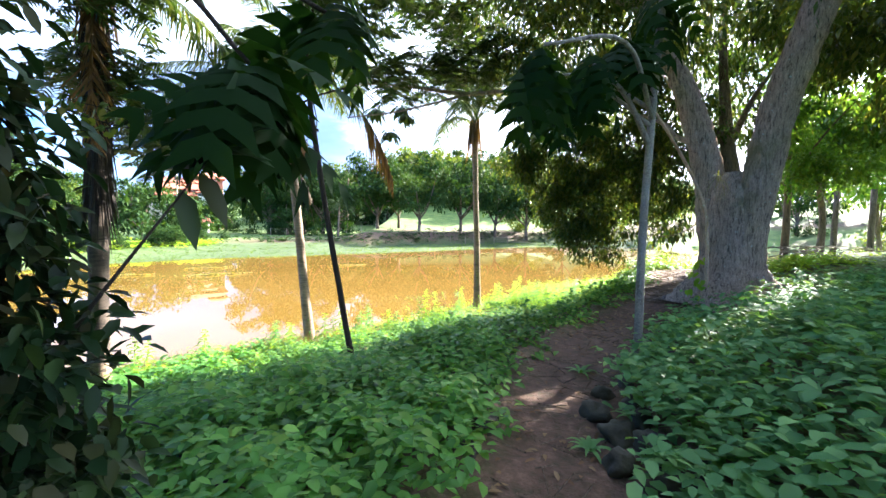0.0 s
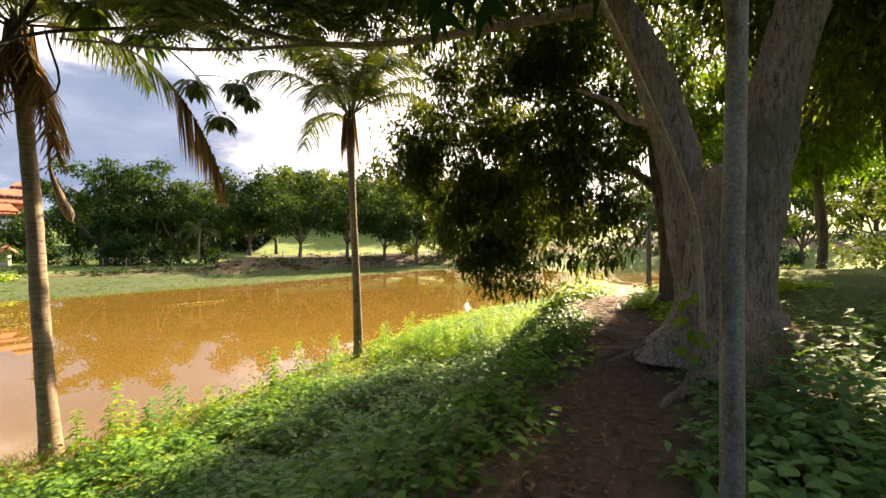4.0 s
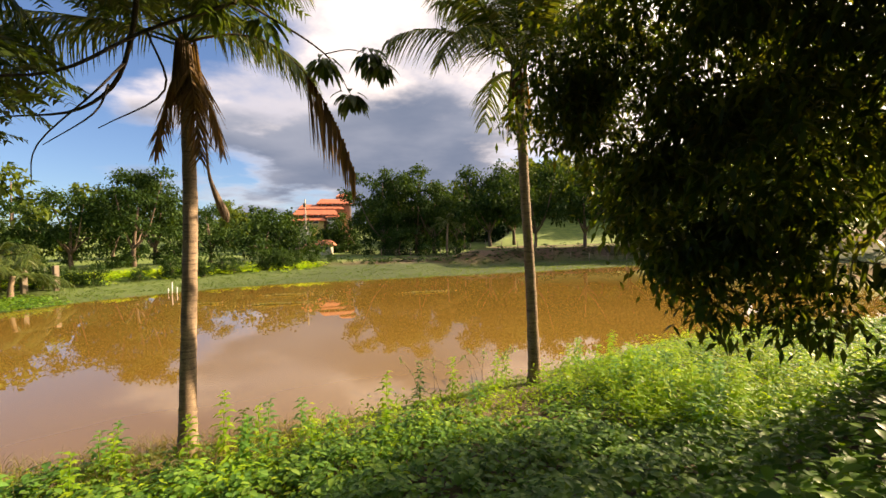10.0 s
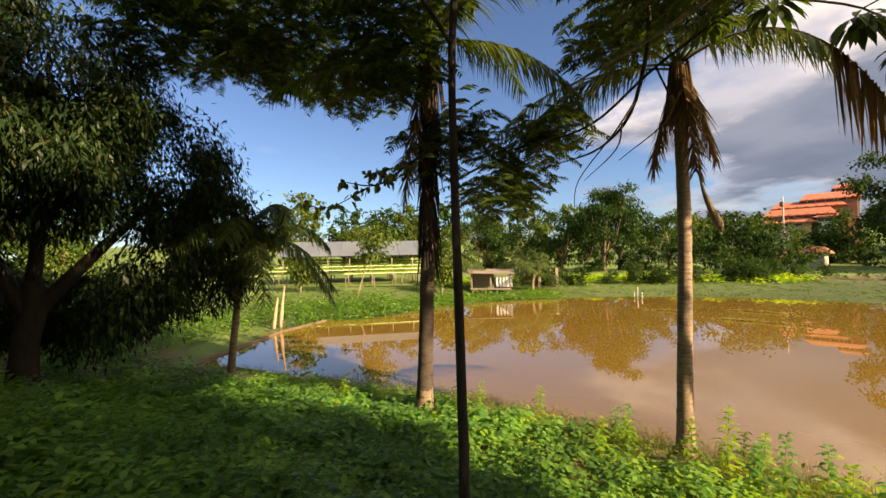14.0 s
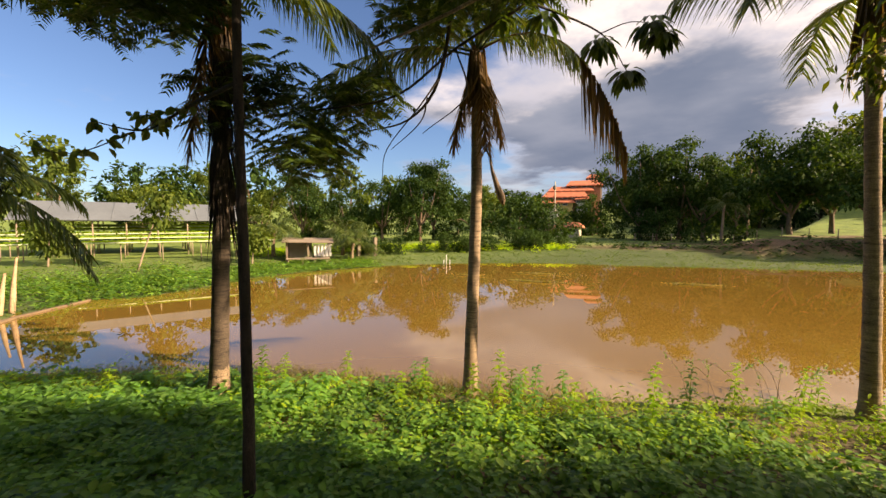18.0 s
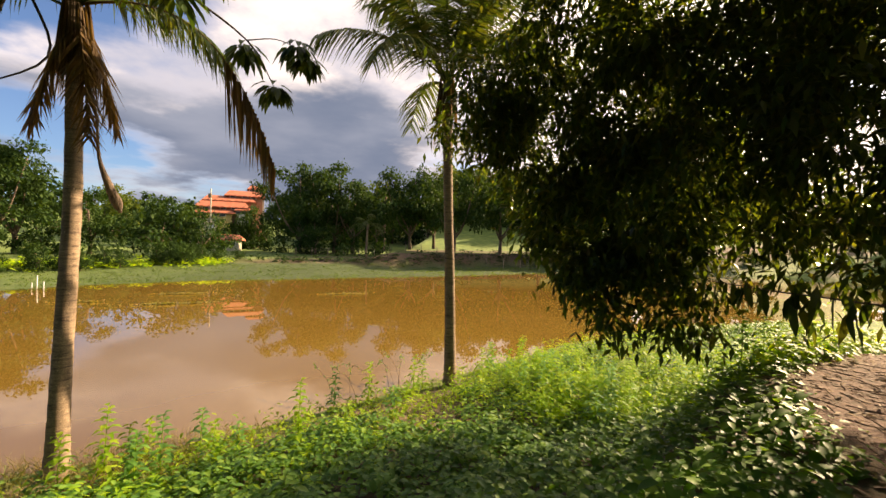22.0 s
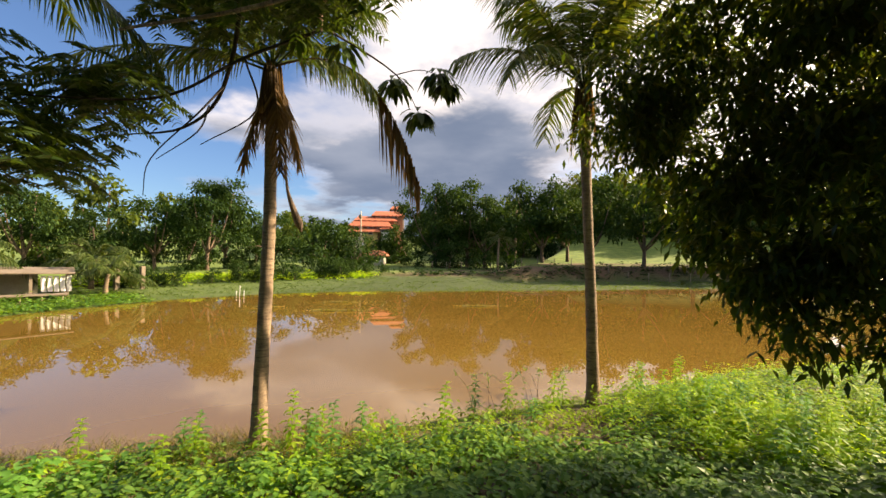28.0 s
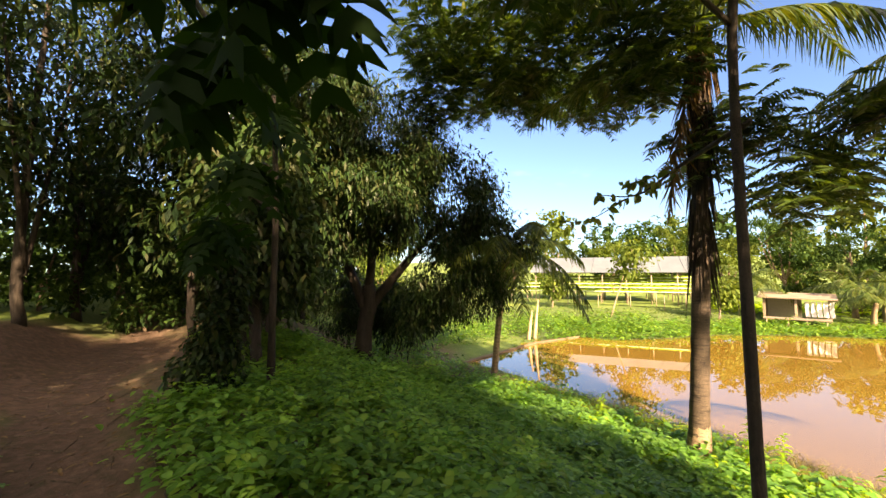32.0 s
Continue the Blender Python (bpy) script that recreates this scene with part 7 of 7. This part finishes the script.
for k in range(520):
    u = rb.uniform(0, len(TRACK) - 4)
    i = int(u)
    x = TRACK[i][0] + (TRACK[i + 1][0] - TRACK[i][0]) * (u - i) + rb.normal(0, 0.4)
    y = TRACK[i][1] + (TRACK[i + 1][1] - TRACK[i][1]) * (u - i) + rb.normal(0, 0.4)
    a, ln, r = rb.uniform(0, 6.28), rb.uniform(0.06, 0.40), rb.uniform(0.0015, 0.006)
    c, s = math.cos(a), math.sin(a)
    b0 = len(tv)
    for e in (-0.5, 0.5):
        px_, py_ = x + c * ln * e, y + s * ln * e
        z = ground_z(px_, py_) + 0.02
        tv += [(px_ - s * r, py_ + c * r, z), (px_, py_, z + 2 * r), (px_ + s * r, py_ - c * r, z)]
    tf_ += [(b0, b0 + 1, b0 + 4, b0 + 3), (b0 + 1, b0 + 2, b0 + 5, b0 + 4), (b0, b0 + 3, b0 + 5, b0 + 2)]
tagged(new("fallen_twigs", mesh_of("fallen_twigs", tv, tf_, M_BARK_DARK)), "thin dry twigs scattered on the earth path", "twigs", kind="stuff")

# lone thin trees by the greenhouse
for x, y, dx, h, r, lab in ((-31.5, 6.6, 1.6, 5.2, 1.3, "thin leaning tree with pale leaf tufts by the greenhouse"), (-34.5, 2.0, 0.2, 2.4, 1.2, "brownish shrub by the greenhouse"), (-33.6, 14.2, 0.3, 2.6, 1.1, "small open tree by the shed")):
    z = ground_z(x, y)
    tree("thin_tree", (x, y, z), [[(x, y, z - 0.1, 0.07), (x + dx * 0.2, y + dx * 0.5, z + h * 0.5, 0.05), (x + dx * 0.3, y + dx, z + h, 0.03)]], [(x + dx * 0.3, y + dx, z + h * 0.95, r, r, r * 0.6), (x + dx * 0.2, y + dx * 0.8, z + h * 0.7, r * 0.8, r * 0.8, r * 0.5)], M_WOOD, M_TREE_B, lab, 130, 6, 0.32, 0.2, int(h * 100), spread=0.25, sides=7)
# scrub on the far dyke, made dense and dark to stand for tree shade
x, y = scatter(rl, 13000, -34, 30, 38, 92, lambda x, y: np.exp(-((shore_dist(x, y) - 12.5) / 1.6) ** 2) * (0.35 + 0.65 * (wob(x, y, 0.5) > -0.2)))
rosettes("dyke_scrub", x, y, rl, 5, 0.1, 0.9, 0.45, 0.26, M_TREE_A, "dark low scrub on the far dyke, thickened in place of tree shade", spread=0.3, simple=True)
